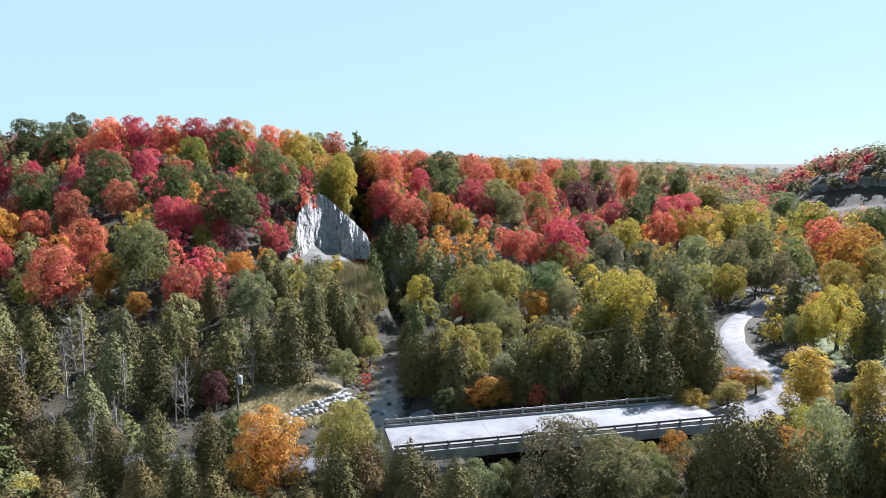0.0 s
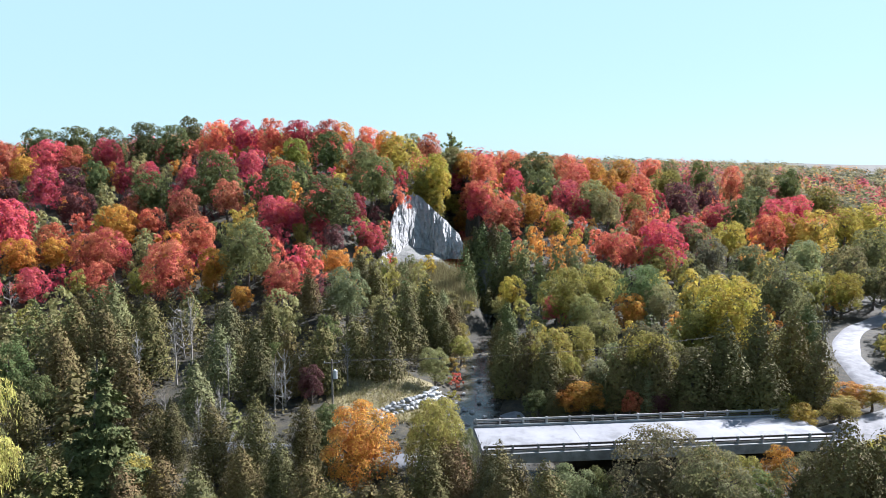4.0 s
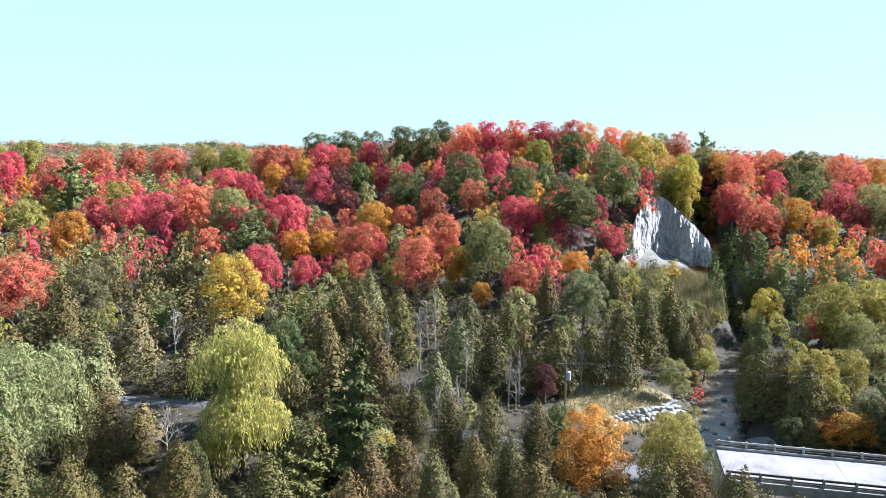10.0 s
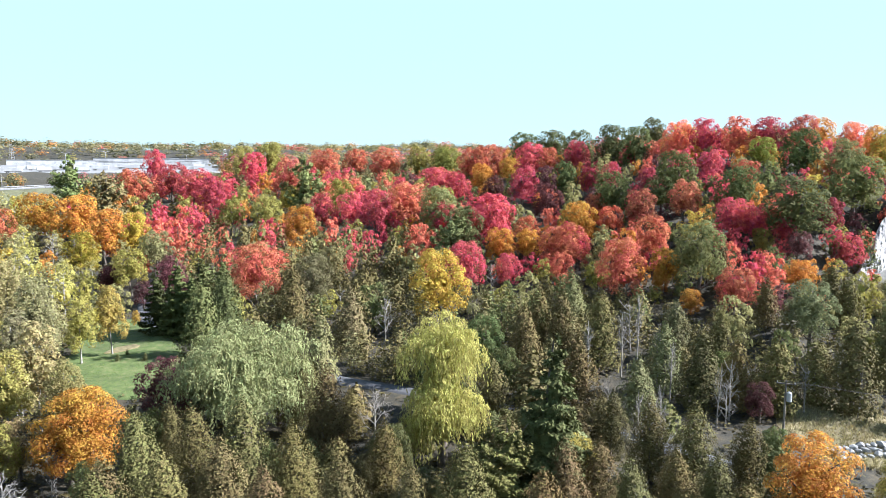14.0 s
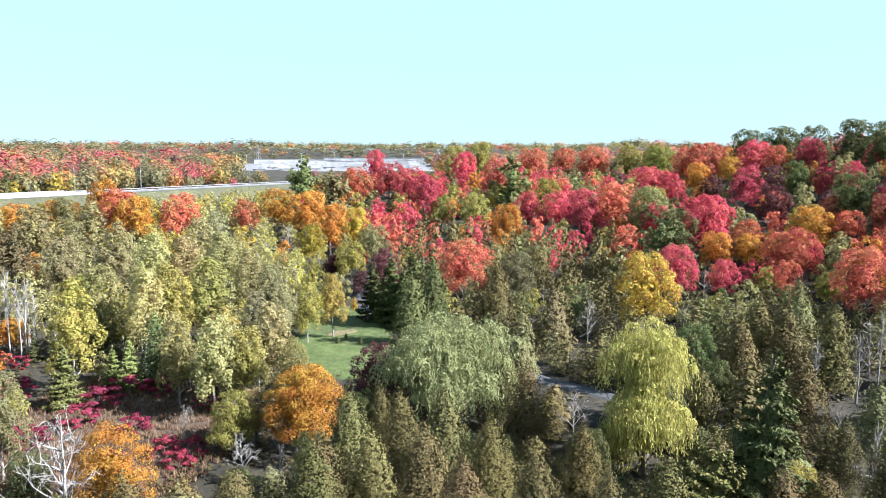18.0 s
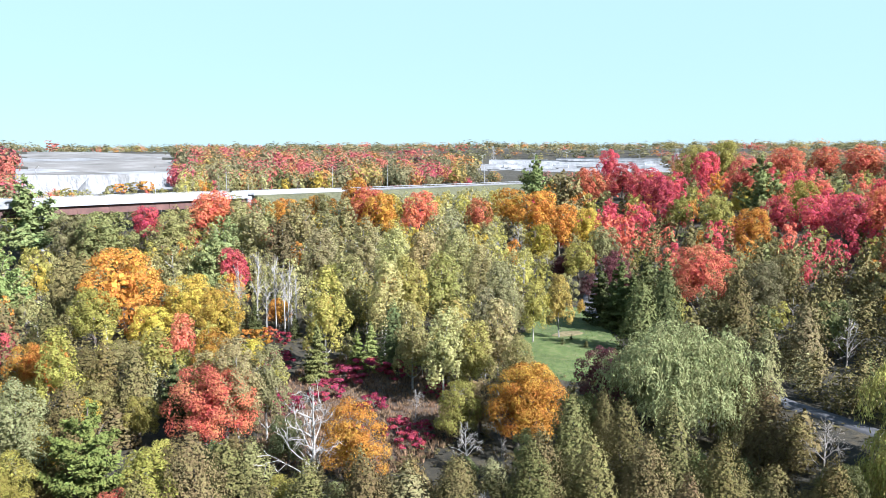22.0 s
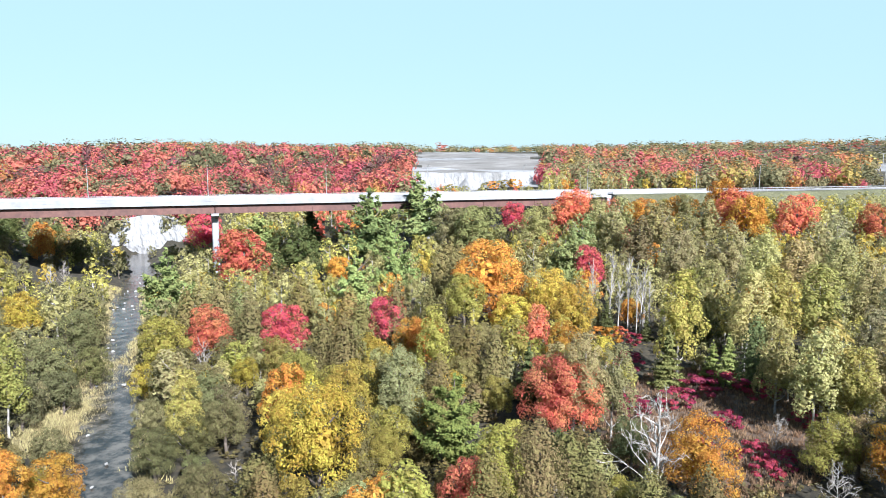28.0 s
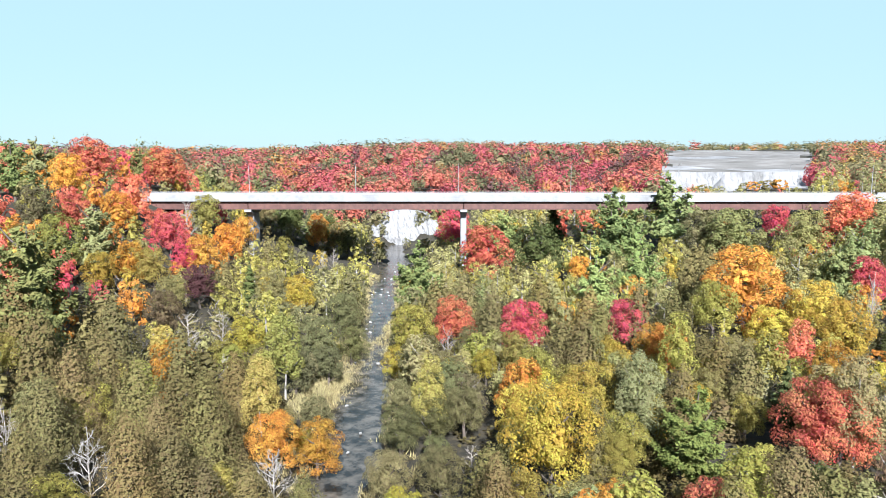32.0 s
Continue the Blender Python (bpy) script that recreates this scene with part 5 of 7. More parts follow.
WEST_SLOPE = [
    (-93, -235.3, 16.9, 11.3, "Pg"), (-78.3, -213.1, 16.6, 11, "Pg"), (-117, -247.7, 16.9, 17, "Ms"), (-94.2, -217.5, 14.4, 11.5, "Mo"),
    (-140.7, -243.2, 16.9, 17, "Ms"), (-136.9, -254.5, 14, 9.4, "Pg"), (-102.4, -195.9, 14.4, 11.7, "Ms"), (-81.5, -184.8, 12.2, 9.9, "Ms"),
    (-71.3, -182.6, 12.9, 10.4, "Mt"), (-44.5, -119, 21.4, 14.6, "Pg"), (-70.6, -151.4, 9.3, 7.5, "My"), (-67.8, -161.3, 13.2, 10.7, "Mk"),
    (-75.7, -162.2, 17.3, 11.7, "Pg"), (-95.3, -188.3, 12.8, 10.3, "Mo"), (-100.6, -172.8, 12, 9.8, "Mr"), (-96.8, -161.1, 8.3, 6.9, "Mr"),
    (-101.9, -180.2, 10.5, 8.4, "Ms"), (-129.8, -201.9, 13.4, 10.7, "Mk"), (-140.7, -195.7, 10.9, 8.8, "Mo")]
WEST_BANK = [
    (-96.8, -133.6, 11.4, 6.1, "Sg"), (-143, -177.6, 8, 6.5, "Mk"), (-147.2, -164.9, 9.1, 5.4, "Bw"), (-154.5, -167.6, 9.4, 5.6, "Bt"), (-112.3,
    -183.3, 14.9, 9.6, "Bt"), (-118.4, -173.4, 12.5, 10.3, "Mo"), (-100.1, -159.1, 11.4, 9.2, "Mo"), (-82.1, -148.9, 10.2, 8.4, "Mk"), (-80.3,
    -155.5, 10.6, 8.6, "Mo"), (-85.5, -136.4, 9.6, 7.9, "Mp"), (-74.5, -129.1, 8.9, 7.4, "Ml"), (-99, -128.2, 9.7, 8, "Ml"), (-102.6, -122.8,
    9.6, 7.9, "My"), (-113.3, -117.2, 15, 7, "Cg"), (-100.4, -107.4, 10.3, 8.5, "Mt"), (-82.3, -94.1, 10.1, 8.4, "Mt"), (-65.9, -83, 13, 6.2,
    "Ak"), (-73.7, -102.2, 8.7, 7.4, "My"), (-70.4, -105.7, 10.3, 6.3, "Bt")]
WEST_BANK_LOW = [
    (-36.2, -95.4, 14.9, 7, "Cb"), (-34.8, -83, 14.1, 6.8, "Cb"), (-39.8, -85.1, 14.8, 7, "Cb"), (-39.4, -76.4, 13.6, 6.6, "Cb"), (-39.6, -69.5,
    13.9, 6.9, "Cb"), (-41.5, -66, 13.9, 6.7, "Cb"), (-29.5, -77.6, 13.1, 6.4, "Cb"), (-36.5, -83.3, 8.2, 7, "Mk"), (-30.5, -61.9, 13.4, 6.7,
    "Cb"), (-34.4, -61, 12.6, 6.8, "Cb"), (-43.6, -67.1, 12.6, 6.2, "Cb"), (-24.1, -67.9, 11.5, 5.6, "Cb"), (-30.3, -69.7, 8.9, 5.6, "Bw"),
    (-49.7, -65.2, 7.5, 6.8, "Mo"), (-55.7, -64.2, 7.8, 7.1, "Mo"), (-41.1, -57.9, 10.9, 5.8, "Cb"), (-36.4, -58.6, 12.1, 6.2, "Cb"), (-30.6,
    -58.5, 11.2, 6, "Cb"), (-64.3, -73.9, 5.9, 5.1, "Mt")]
WEST_BANK_NEAR = [
    (-40.9, -114.9, 14.8, 7, "Cb"), (-40, -101.4, 14.9, 7, "Cb"), (-49, -100.7, 14.8, 7, "Cb"), (-49.4, -83.5, 13.7, 6.5, "Cb"), (-53.6, -105.1,
    9.5, 5.9, "Bw"), (-64.1, -106.2, 10.2, 6.2, "Bt"), (-66.5, -117.5, 9.3, 7.8, "Mt"), (-52.5, -75.5, 11.3, 5.5, "Cb"), (-52.4, -70.7, 11, 5.3,
    "Ak"), (-68.4, -83.6, 7.3, 6.4, "Mt"), (-80.4, -89.1, 7, 6.1, "Mt"), (-93, -96.5, 8.1, 6.8, "Mt"), (-47.2, -62.1, 7.4, 5.5, "Bw"), (-24.7,
    -64.4, 6.6, 6.1, "Mk"), (-37.4, -60.4, 5.1, 5.1, "Mo"), (-20.4, -60.7, 11.3, 5.7, "Cb"), (-41.1, -49.1, 9.1, 4.6, "Cb"), (-37.2, -83, 10.9,
    5.4, "Cb"), (-37.5, -69.5, 11.2, 5.5, "Cb")]
MEADOW_BACK = [
    (-138.6, 59.9, 13.8, 7.5, "Sg"), (-132.3, 61.7, 15.5, 8.4, "Sg"), (-134.8, 68, 16.2, 8.7, "Sg"), (-139.1, 75, 14.4, 7.8, "Sg"), (-128.6,
    62.6, 13.2, 7.1, "Sg"), (-134.8, 61.1, 11.4, 6.1, "Sg")]
PLANTED = SKYLINE + HILL_UPPER + HILL_MIDDLE + HILL_LOWER + HILL_FOOT + RIDGE_EAST + SLOPE_EAST + SLOPE_EAST_LOW + VALLEY_EAST + VALLEY_FAR_EAST + ROADSIDE + ROADSIDE_SHRUBS + ROADSIDE_FRONT + BLUFF_EDGE + BLUFF_RIM + RIVER_EDGE + RIVER_WOOD + BRIDGE_BACK + BRIDGE_FRONT + SOUTH_BANK + CEDAR_BELT + SOUTH_BANK_LOW + MEADOW_EDGE + MEADOW_EDGE_LOW + FAR_SLOPE + FAR_SLOPE_MID + FAR_SLOPE_LOW + ASPEN_STAND + HIGHWAY_SIDE + HIGHWAY_BANK + BIRCH_FOOT + BIRCHES + SNAGS + CLEARING_EDGE + PINE_BANK + PINE_BANK_LOW + EAST_BANK + EAST_BANK_LOW + WEST_SLOPE + WEST_BANK + WEST_BANK_LOW + WEST_BANK_NEAR + MEADOW_BACK



# ---- trees: unit shapes, one high and one wide, shared by all trees of a kind ----
SQUASH = [1.0]      # keeps leaves even on shapes that are drawn out in height


def leaf_quads(rng, centre, normal, size, aspect=0.6, hang=None):
    """Small bent leaf sprays, one four-cornered face each."""
    n = len(centre)
    normal = normal / (np.linalg.norm(normal, axis=1)[:, None] + 1e-9)
    a = rng.normal(size=(n, 3)) if hang is None else np.tile([0, 0, -1.0], (n, 1)) + rng.normal(size=(n, 3)) * hang
    u = a - normal * (a * normal).sum(1)[:, None]
    u /= np.linalg.norm(u, axis=1)[:, None] + 1e-9
    w = np.cross(normal, u)
    s = np.asarray(size)[:, None] * np.ones((n, 1))
    bend = normal * s * rng.uniform(-0.25, 0.1, (n, 1))
    v = np.stack([bend - u * s, w * s * aspect, u * s + bend, -w * s * aspect], 1)
    v[..., 2] *= SQUASH[0]
    v += centre[:, None]
    return v.reshape(-1, 3), np.arange(4 * n).reshape(-1, 4)


def joined(pieces):
    v, f, k = [], [], 0
    for a, b in pieces:
        v.append(a)
        f.append(np.asarray(b) + k)
        k += len(a)
    return np.vstack(v), np.vstack(f)


def heart(rng, n, size, centre, radius):
    """Shaded inner foliage: larger sprays deep in the crown."""
    d = rng.normal(size=(n, 3))
    d /= np.linalg.norm(d, axis=1)[:, None]
    c = np.asarray(centre) + d * np.asarray(radius) * rng.uniform(0.55, 1.0, (n, 1))
    return leaf_quads(rng, c, d + rng.normal(size=(n, 3)) * 0.3, size * rng.uniform(0.7, 1.3, n), 0.8)


def on_blobs(rng, blobs, n, size, up=0.25, loose=0.24):
    """Leaf sprays over the outer side of round boughs; blobs: x, y, z, width radius, height radius."""
    b = blobs[rng.choice(len(blobs), n, p=blobs[:, 3] ** 2 / (blobs[:, 3] ** 2).sum())]
    axis = b[:, :3] - np.array([0, 0, 0.5])
    axis[:, :2] *= 1.6
    d = rng.normal(size=(n, 3)) + axis * 1.6 + np.array([0, 0, up])
    d /= np.linalg.norm(d, axis=1)[:, None]
    rad = np.stack([b[:, 3], b[:, 3], b[:, 4]], -1)
    depth = np.where(rng.random((n, 1)) < 0.2, rng.uniform(0.1, 0.7, (n, 1)), rng.uniform(0.78, 1.08, (n, 1)))
    c = b[:, :3] + d * rad * depth
    nrm = d + rng.normal(size=(n, 3)) * loose + np.array([0, 0, 0.15])
    return leaf_quads(rng, c, nrm, size * rng.uniform(0.6, 1.35, n))


def broad_crown(rng, n, size, low=0.2, sparse=False, k=22, point=0.0):
    """A lumpy round-headed crown."""
    blobs = []
    lean = rng.normal(size=2) * 0.04
    for i in range(k):
        u = (i + 0.5) / k
        th = i * 2.4 + rng.uniform(-0.4, 0.4)
        z = low + 0.08 + (0.9 - low) * u
        prof = np.sqrt(max(0.02, 1 - ((u - 0.38) / 0.66) ** 2)) * (1 - point * u)
        rad = 0.36 * prof * rng.uniform(0.75, 1.08)
        s = rng.uniform(0.105, 0.175) * (0.9 if sparse else 1)
        blobs.append((rad * np.cos(th) + lean[0] * u, rad * np.sin(th) + lean[1] * u, z, s, s * rng.uniform(0.6, 0.85)))
    blobs.append((lean[0], lean[1], 0.9, 0.13, 0.09))
    blobs = np.array(blobs)
    out = [on_blobs(rng, blobs, n, size, 0.3)]
    if not sparse:
        out.append(heart(rng, max(20, n // 9), size * 1.9, (lean[0], lean[1], low * 0.5 + 0.47), (0.25, 0.25, 0.33 * (1 - low))))
    return joined(out)


def cedar_crown(rng, n, size, low=0.04):
    """A dense, flame-shaped crown of upright sprays, often with more than one tip."""
    tips = [(0, 0, 1.0, 1.0)] + [(0.15 * np.cos(a), 0.15 * np.sin(a), rng.uniform(0.72, 0.92), 0.72) for a in rng.uniform(0, 6.3, rng.integers(0, 3))]
    out = []
    for tx, ty, top, wide in tips:
        m = int(n * wide / sum(t[3] for t in tips))
        u = 1 - np.sqrt(rng.uniform(0.0, 1.0, m))
        th = rng.uniform(0, 6.283, m)
        ph = rng.uniform(0, 6.283, 6)
        ridge = 1 + 0.16 * np.sin(3 * th + ph[0] + 7 * u) + 0.13 * np.sin(5 * th + ph[1] - 11 * u) + 0.10 * np.sin(9 * th + 23 * u + ph[2]) + 0.07 * np.sin(41 * u + ph[3] + 2 * th)
        rad = 0.43 * wide * np.minimum(1.0, 0.72 + u * 2.2) * (1 - u ** 2.0) ** 0.85 * ridge
        depth = np.where(rng.random(m) < 0.72, rng.uniform(0.9, 1.06, m), rng.uniform(0.45, 0.9, m))
        c = np.stack([tx + rad * depth * np.cos(th), ty + rad * depth * np.sin(th), low + (top - low) * u + rng.normal(size=m) * 0.012], -1)
        nrm = np.stack([np.cos(th), np.sin(th), np.full(m, 0.4)], -1) + rng.normal(size=(m, 3)) * 0.27
        out.append(leaf_quads(rng, c, nrm, size * rng.uniform(0.6, 1.35, m), 0.62))
        out.append(heart(rng, max(14, m // 12), size * 2.0, (tx, ty, low + (top - low) * 0.34), (0.25 * wide, 0.25 * wide, 0.32 * top)))
        out.append(heart(rng, max(8, m // 34), size * 2.0, (tx, ty, low + (top - low) * 0.64), (0.19 * wide, 0.19 * wide, 0.25 * top)))
    return joined(out)


def tiered_crown(rng, n, size, tiers=15, low=0.08, droop=0.10, irregular=0.15, tuft=False):
    """Spruce or pine: tiers of boughs with gaps of shade between."""
    boughs = []
    for i in range(tiers):
        u = i / (tiers - 1)
        z = low + (0.98 - low) * u
        reach = 0.5 * (1 - u) ** (0.8 if not tuft else 0.55) * (1 if not tuft else min(1, 0.75 + u)) + 0.03
        for k in range(max(4, int(10 - 5 * u))):
            th = rng.uniform(0, 6.283)
            L = reach * rng.uniform(1 - irregular * 2, 1 + irregular)
            boughs.append((z + rng.normal() * 0.012, th, L))
    weight = np.array([b[2] for b in boughs]) ** 1.0
    pick = rng.choice(len(boughs), n, p=weight / weight.sum())
    bz, bt, bl = np.array(boughs)[pick].T
    s = rng.beta(2.2, 1.2, n) if not tuft else rng.beta(3.2, 1.0, n)
    spread = (0.07 + 0.13 * np.sin(s * np.pi)) * bl * rng.normal(size=n)
    rise = -droop * s * bl * 1.6 + (0.10 * s ** 3 * bl if not tuft else 0.28 * s ** 2 * bl)
    x = s * bl * np.cos(bt) - spread * np.sin(bt)
    y = s * bl * np.sin(bt) + spread * np.cos(bt)
    z = bz + rise + rng.normal(size=n) * (0.006 if not tuft else 0.016)
    nrm = np.stack([np.cos(bt) * 0.6, np.sin(bt) * 0.6, np.full(n, 0.7)], -1) + rng.normal(size=(n, 3)) * 0.5
    out = [leaf_quads(rng, np.stack([x, y, z], -1), nrm, size * rng.uniform(0.6, 1.3, n), 0.5)]
    out.append(heart(rng, n // 24, size * 1.8, (0, 0, 0.36), (0.16, 0.16, 0.28)))
    out.append(heart(rng, n // 30, size * 1.5, (0, 0, 0.66), (0.07, 0.07, 0.26)))
    return joined(out)


def willow_crown(rng, n, size, tall):
    """A weeping crown: domes of different height, each with hanging curtains of narrow leaves; tall: one high dome over a lower skirt."""
    blobs = []
    if tall:
        lobes = [(0.0, 0.0, 0.99, 0.27), (0.17, 0.05, 0.93, 0.25), (-0.17, 0.08, 0.90, 0.25), (0.04, -0.19, 0.88, 0.25), (-0.02, 0.2, 0.84, 0.25)]
        lobes += [(0.26 * np.cos(a), 0.26 * np.sin(a), z, 0.19) for a, z in ((0.4, 0.53), (1.9, 0.44), (3.3, 0.50), (4.4, 0.38), (5.4, 0.56))]
    else:
        lobes = [(0.0, 0.0, 0.97, 0.27)] + [(r * np.cos(a), r * np.sin(a), z, R) for r, a, z, R in ((0.24, 0.2, 0.93, 0.24), (0.26, 1.3, 0.8, 0.22), (0.25, 2.3, 0.88, 0.24),
                                             (0.28, 3.4, 0.76, 0.2), (0.25, 4.5, 0.9, 0.22), (0.27, 5.5, 0.72, 0.22), (0.34, 2.8, 0.58, 0.16), (0.34, 5.0, 0.6, 0.16), (0.35, 0.8, 0.56, 0.16))]
    flat = 0.62 if tall else 1.0
    for lx, ly, top, R in lobes:
        for i in range(15):
            u = 1 - (i + 0.5) / 15
            th = i * 2.4 + rng.uniform(-0.4, 0.4)
            rad = R * np.sqrt(1 - u * u) * rng.uniform(0.85, 1.1)
            s = rng.uniform(0.06, 0.10)
            blobs.append((lx + rad * np.cos(th), ly + rad * np.sin(th), top - 0.04 - (1 - u) * R * 1.15 * flat, s, s * 0.7 * flat))
    blobs = np.array(blobs)
    out = [on_blobs(rng, blobs, n // 3, size, 0.7)]
    m = n // 9
    b = blobs[rng.choice(len(blobs), m)]
    th = rng.uniform(0, 6.283, m)
    p = b[:, :3] + np.stack([np.cos(th) * b[:, 3], np.sin(th) * b[:, 3], rng.uniform(-0.03, 0.04, m)], -1)
    side = np.stack([np.cos(th), np.sin(th), np.zeros(m)], -1)
    drop = rng.uniform(0.06, 0.2, m)
    for k in range(6):
        q = p - np.array([0, 0, 1.0]) * (drop * (k + 0.3) / 6)[:, None] + side * 0.012 * k ** 0.5 + rng.normal(size=(m, 3)) * 0.006
        keep = q[:, 2] > 0.03
        out.append(leaf_quads(rng, q[keep], (side + rng.normal(size=(m, 3)) * 0.5 + [0, 0, 0.4])[keep], size * rng.uniform(0.9, 1.8, keep.sum()), 0.34, 0.25))
    out.append(heart(rng, n // 30, size * 4, (0, 0, 0.45), (0.22, 0.22, 0.3)))
    return joined(out)


def tube(points, radii, sides=5):
    p, r = np.asarray(points, float), np.asarray(radii, float)
    d = np.gradient(p, axis=0)
    d /= np.linalg.norm(d, axis=1)[:, None] + 1e-9
    ref = np.where(np.abs(d[:, 2:3]) > 0.9, [[1.0, 0, 0]], [[0, 0, 1.0]])
    u = np.cross(d, ref)
    u /= np.linalg.norm(u, axis=1)[:, None]
    w = np.cross(d, u)
    a = np.linspace(0, 2 * np.pi, sides, endpoint=False)
    v = p[:, None] + (u[:, None] * np.cos(a)[None, :, None] + w[:, None] * np.sin(a)[None, :, None]) * r[:, None, None]
    return v.reshape(-1, 3), grid_faces(len(p), sides, True)


def trunk_shape(rng, top=0.8, thick=0.035, limbs=5, sides=6):
    z = np.linspace(-0.03, top, 6)
    bend = np.cumsum(rng.normal(size=(6, 2)) * 0.012, 0)
    line = np.column_stack([bend, z])
    flare = np.array([1.5, 1.05, 0.9, 0.7, 0.5, 0.2])
    out = [tube(line, thick * flare, sides)]
    for k in range(limbs):
        i = rng.integers(1, 5)
        th = rng.uniform(0, 6.283)
        L = rng.uniform(0.16, 0.32)
        s = line[i]
        e = s + np.array([np.cos(th) * L, np.sin(th) * L, L * rng.uniform(0.4, 0.9)])
        out.append(tube([s, (s + e) / 2 + [0, 0, -0.02], e], [thick * 0.5, thick * 0.32, thick * 0.1], 4))
    return joined(out)


def bare_branches(rng, depth=4, spread=0.55, first=9, low=0.3, crooked=0.1):
    """A leafless crown of forking branches and twigs."""
    out = []

    def grow(p, d, length, r, level):
        n = 4
        pts = [p]
        for _ in range(n - 1):
            d = d + rng.normal(size=3) * crooked + np.array([0, 0, 0.05])
            d = d / np.linalg.norm(d)
            pts.append(pts[-1] + d * length / (n - 1) * np.array([1, 1, 0.8]))
        out.append(tube(pts, np.linspace(r, r * 0.45, n), 4 if level < 2 else 3))
        if level < depth:
            for _ in range(rng.integers(2, 5 if level else 4)):
                k = rng.integers(1, n)
                s = d + rng.normal(size=3) * spread
                grow(pts[k], s / np.linalg.norm(s), length * rng.uniform(0.5, 0.75), max(r * 0.5, 0.0026), level + 1)

    for i in range(first):
        z = low + (0.85 - low) * i / first
        th = i * 2.4 + rng.uniform(-0.5, 0.5)
        d = np.array([np.cos(th), np.sin(th), 0.75])
        grow(np.array([0, 0, z]), d / np.linalg.norm(d), 0.42 * (1.1 - z), 0.0095, 1)
    return joined(out)


KINDS = {  # name, words, leaf material, bark
    "M": ("maple_tree", LEAF, BARK), "C": ("cedar_tree", NEEDLE, BARK), "S": ("spruce_tree", NEEDLE, BARK), "P": ("pine_tree", NEEDLE, BARK),
    "W": ("willow_tree", LEAF, BARK), "B": ("bare_tree", GREY_BARK, GREY_BARK), "A": ("aspen_tree", LEAF, WHITE_BARK), "U": ("sumac_shrub", LEAF, BARK), "H": ("birch_tree", WHITE_BARK, WHITE_BARK)}
SHAPES = {}
COUNT = {"M": (8500, 5000, 3000), "C": (9000, 3600, 850), "S": (16000, 5000, 1600), "P": (9000, 4600, 2400), "W": (26000, 24000, 6000), "A": (6500, 3400, 1300), "U": (900, 500, 260), "B": (1, 1, 1), "H": (1, 1, 1)}
FINE = {"M": (0.0145, 0.0195, 0.0255), "C": (0.0165, 0.0265, 0.052), "S": (0.027, 0.042, 0.058), "P": (0.027, 0.036, 0.046), "W": (0.0115, 0.012, 0.02), "A": (0.0205, 0.029, 0.043), "U": (0.035, 0.05, 0.07), "B": (0, 0, 0), "H": (0, 0, 0)}


def shape(kind, detail, variant, pale=False, grey=False):
    key = (kind, detail, variant, pale, grey)
    if key not in SHAPES:
        rng = np.random.default_rng(hash_of(kind) * 100 + variant)
        n, size = COUNT[kind][detail], FINE[kind][detail]
        leaf, bark = (GREY_BARK, GREY_BARK) if grey else (WHITE_BARK, WHITE_BARK) if pale else KINDS[kind][1:]
        SQUASH[0] = {"M": 0.85, "C": 0.5, "A": 0.5, "S": 0.55, "P": 0.6, "W": 1.0, "U": 1.6}.get(kind, 1.0)
        if kind == "M":
            crown = broad_crown(rng, n, size, 0.16 if variant % 2 else 0.24, k=26 + 3 * variant)
            trunk = trunk_shape(rng)
        elif kind == "A":
            crown = broad_crown(rng, n, size, 0.22, False, 28, 0.3)
            trunk = trunk_shape(rng, 0.9, 0.02, 5)
        elif kind == "C":
            crown = cedar_crown(rng, n, size)
            trunk = trunk_shape(rng, 0.7, 0.035, 0)
        elif kind == "S":
            crown = tiered_crown(rng, n, size)
            trunk = trunk_shape(rng, 0.97, 0.03, 0)
        elif kind == "P":
            crown = tiered_crown(rng, n, size, 10, 0.2, 0.0, 0.32, True)
            trunk = trunk_shape(rng, 0.97, 0.03, 3)
        elif kind == "W":
            crown = willow_crown(rng, n, size, variant == 0)
            trunk = trunk_shape(rng, 0.7, 0.05, 6)
        elif kind == "U":
            crown = broad_crown(rng, n, size, 0.05, True, 14)
            trunk = trunk_shape(rng, 0.6, 0.02, 5)
        elif kind == "H":
            crown = bare_branches(rng, 3, 0.5, 13, 0.35, 0.14)
            trunk = trunk_shape(rng, 0.97, 0.034, 3)
        else:
            crown = bare_branches(rng, 3 if detail else 4, 0.6, 14, 0.14, 0.14)
            trunk = trunk_shape(rng, 0.9, 0.018, 2)
        SQUASH[0] = 1.0
        SHAPES[key] = (mesh_of("crown", *crown, leaf), mesh_of("trunk", *trunk, bark, None, True))
    return SHAPES[key]


def hash_of(kind):
    return "MCSPWBAUH".index(kind) + 1


WORDS = {"r": "crimson", "s": "scarlet-orange", "o": "orange", "y": "golden yellow", "k": "yellow-green", "g": "dark green", "l": "olive green",
         "w": "pale silvery green", "v": "bright pale green", "t": "dull grey-green", "p": "dark purplish", "b": "olive-brown", "n": "bright green", "z": "pale yellow-green"}
LABELS = {"M": "{} leafy maple tree in {}", "C": "{} conical cedar tree in {}", "S": "{} layered spruce tree in {}", "P": "{} tall pine with ragged boughs in {}",
          "W": "{} weeping willow with hanging curtains in {}", "B": "leafless {} tree with bare twigs in {}", "A": "{} slender aspen with pale trunk in {}",
          "U": "{} low sumac shrub in {}", "H": "nearly leafless {} birch with a straight trunk in {}"}
tree_rng = np.random.default_rng(11)


def ground_words(x, y):
    r = math.hypot(x, y)
    z = float(land(x, y)[0])
    return "hillside woods" if z > 9 else ("riverside woods" if r < 120 else "valley woods")


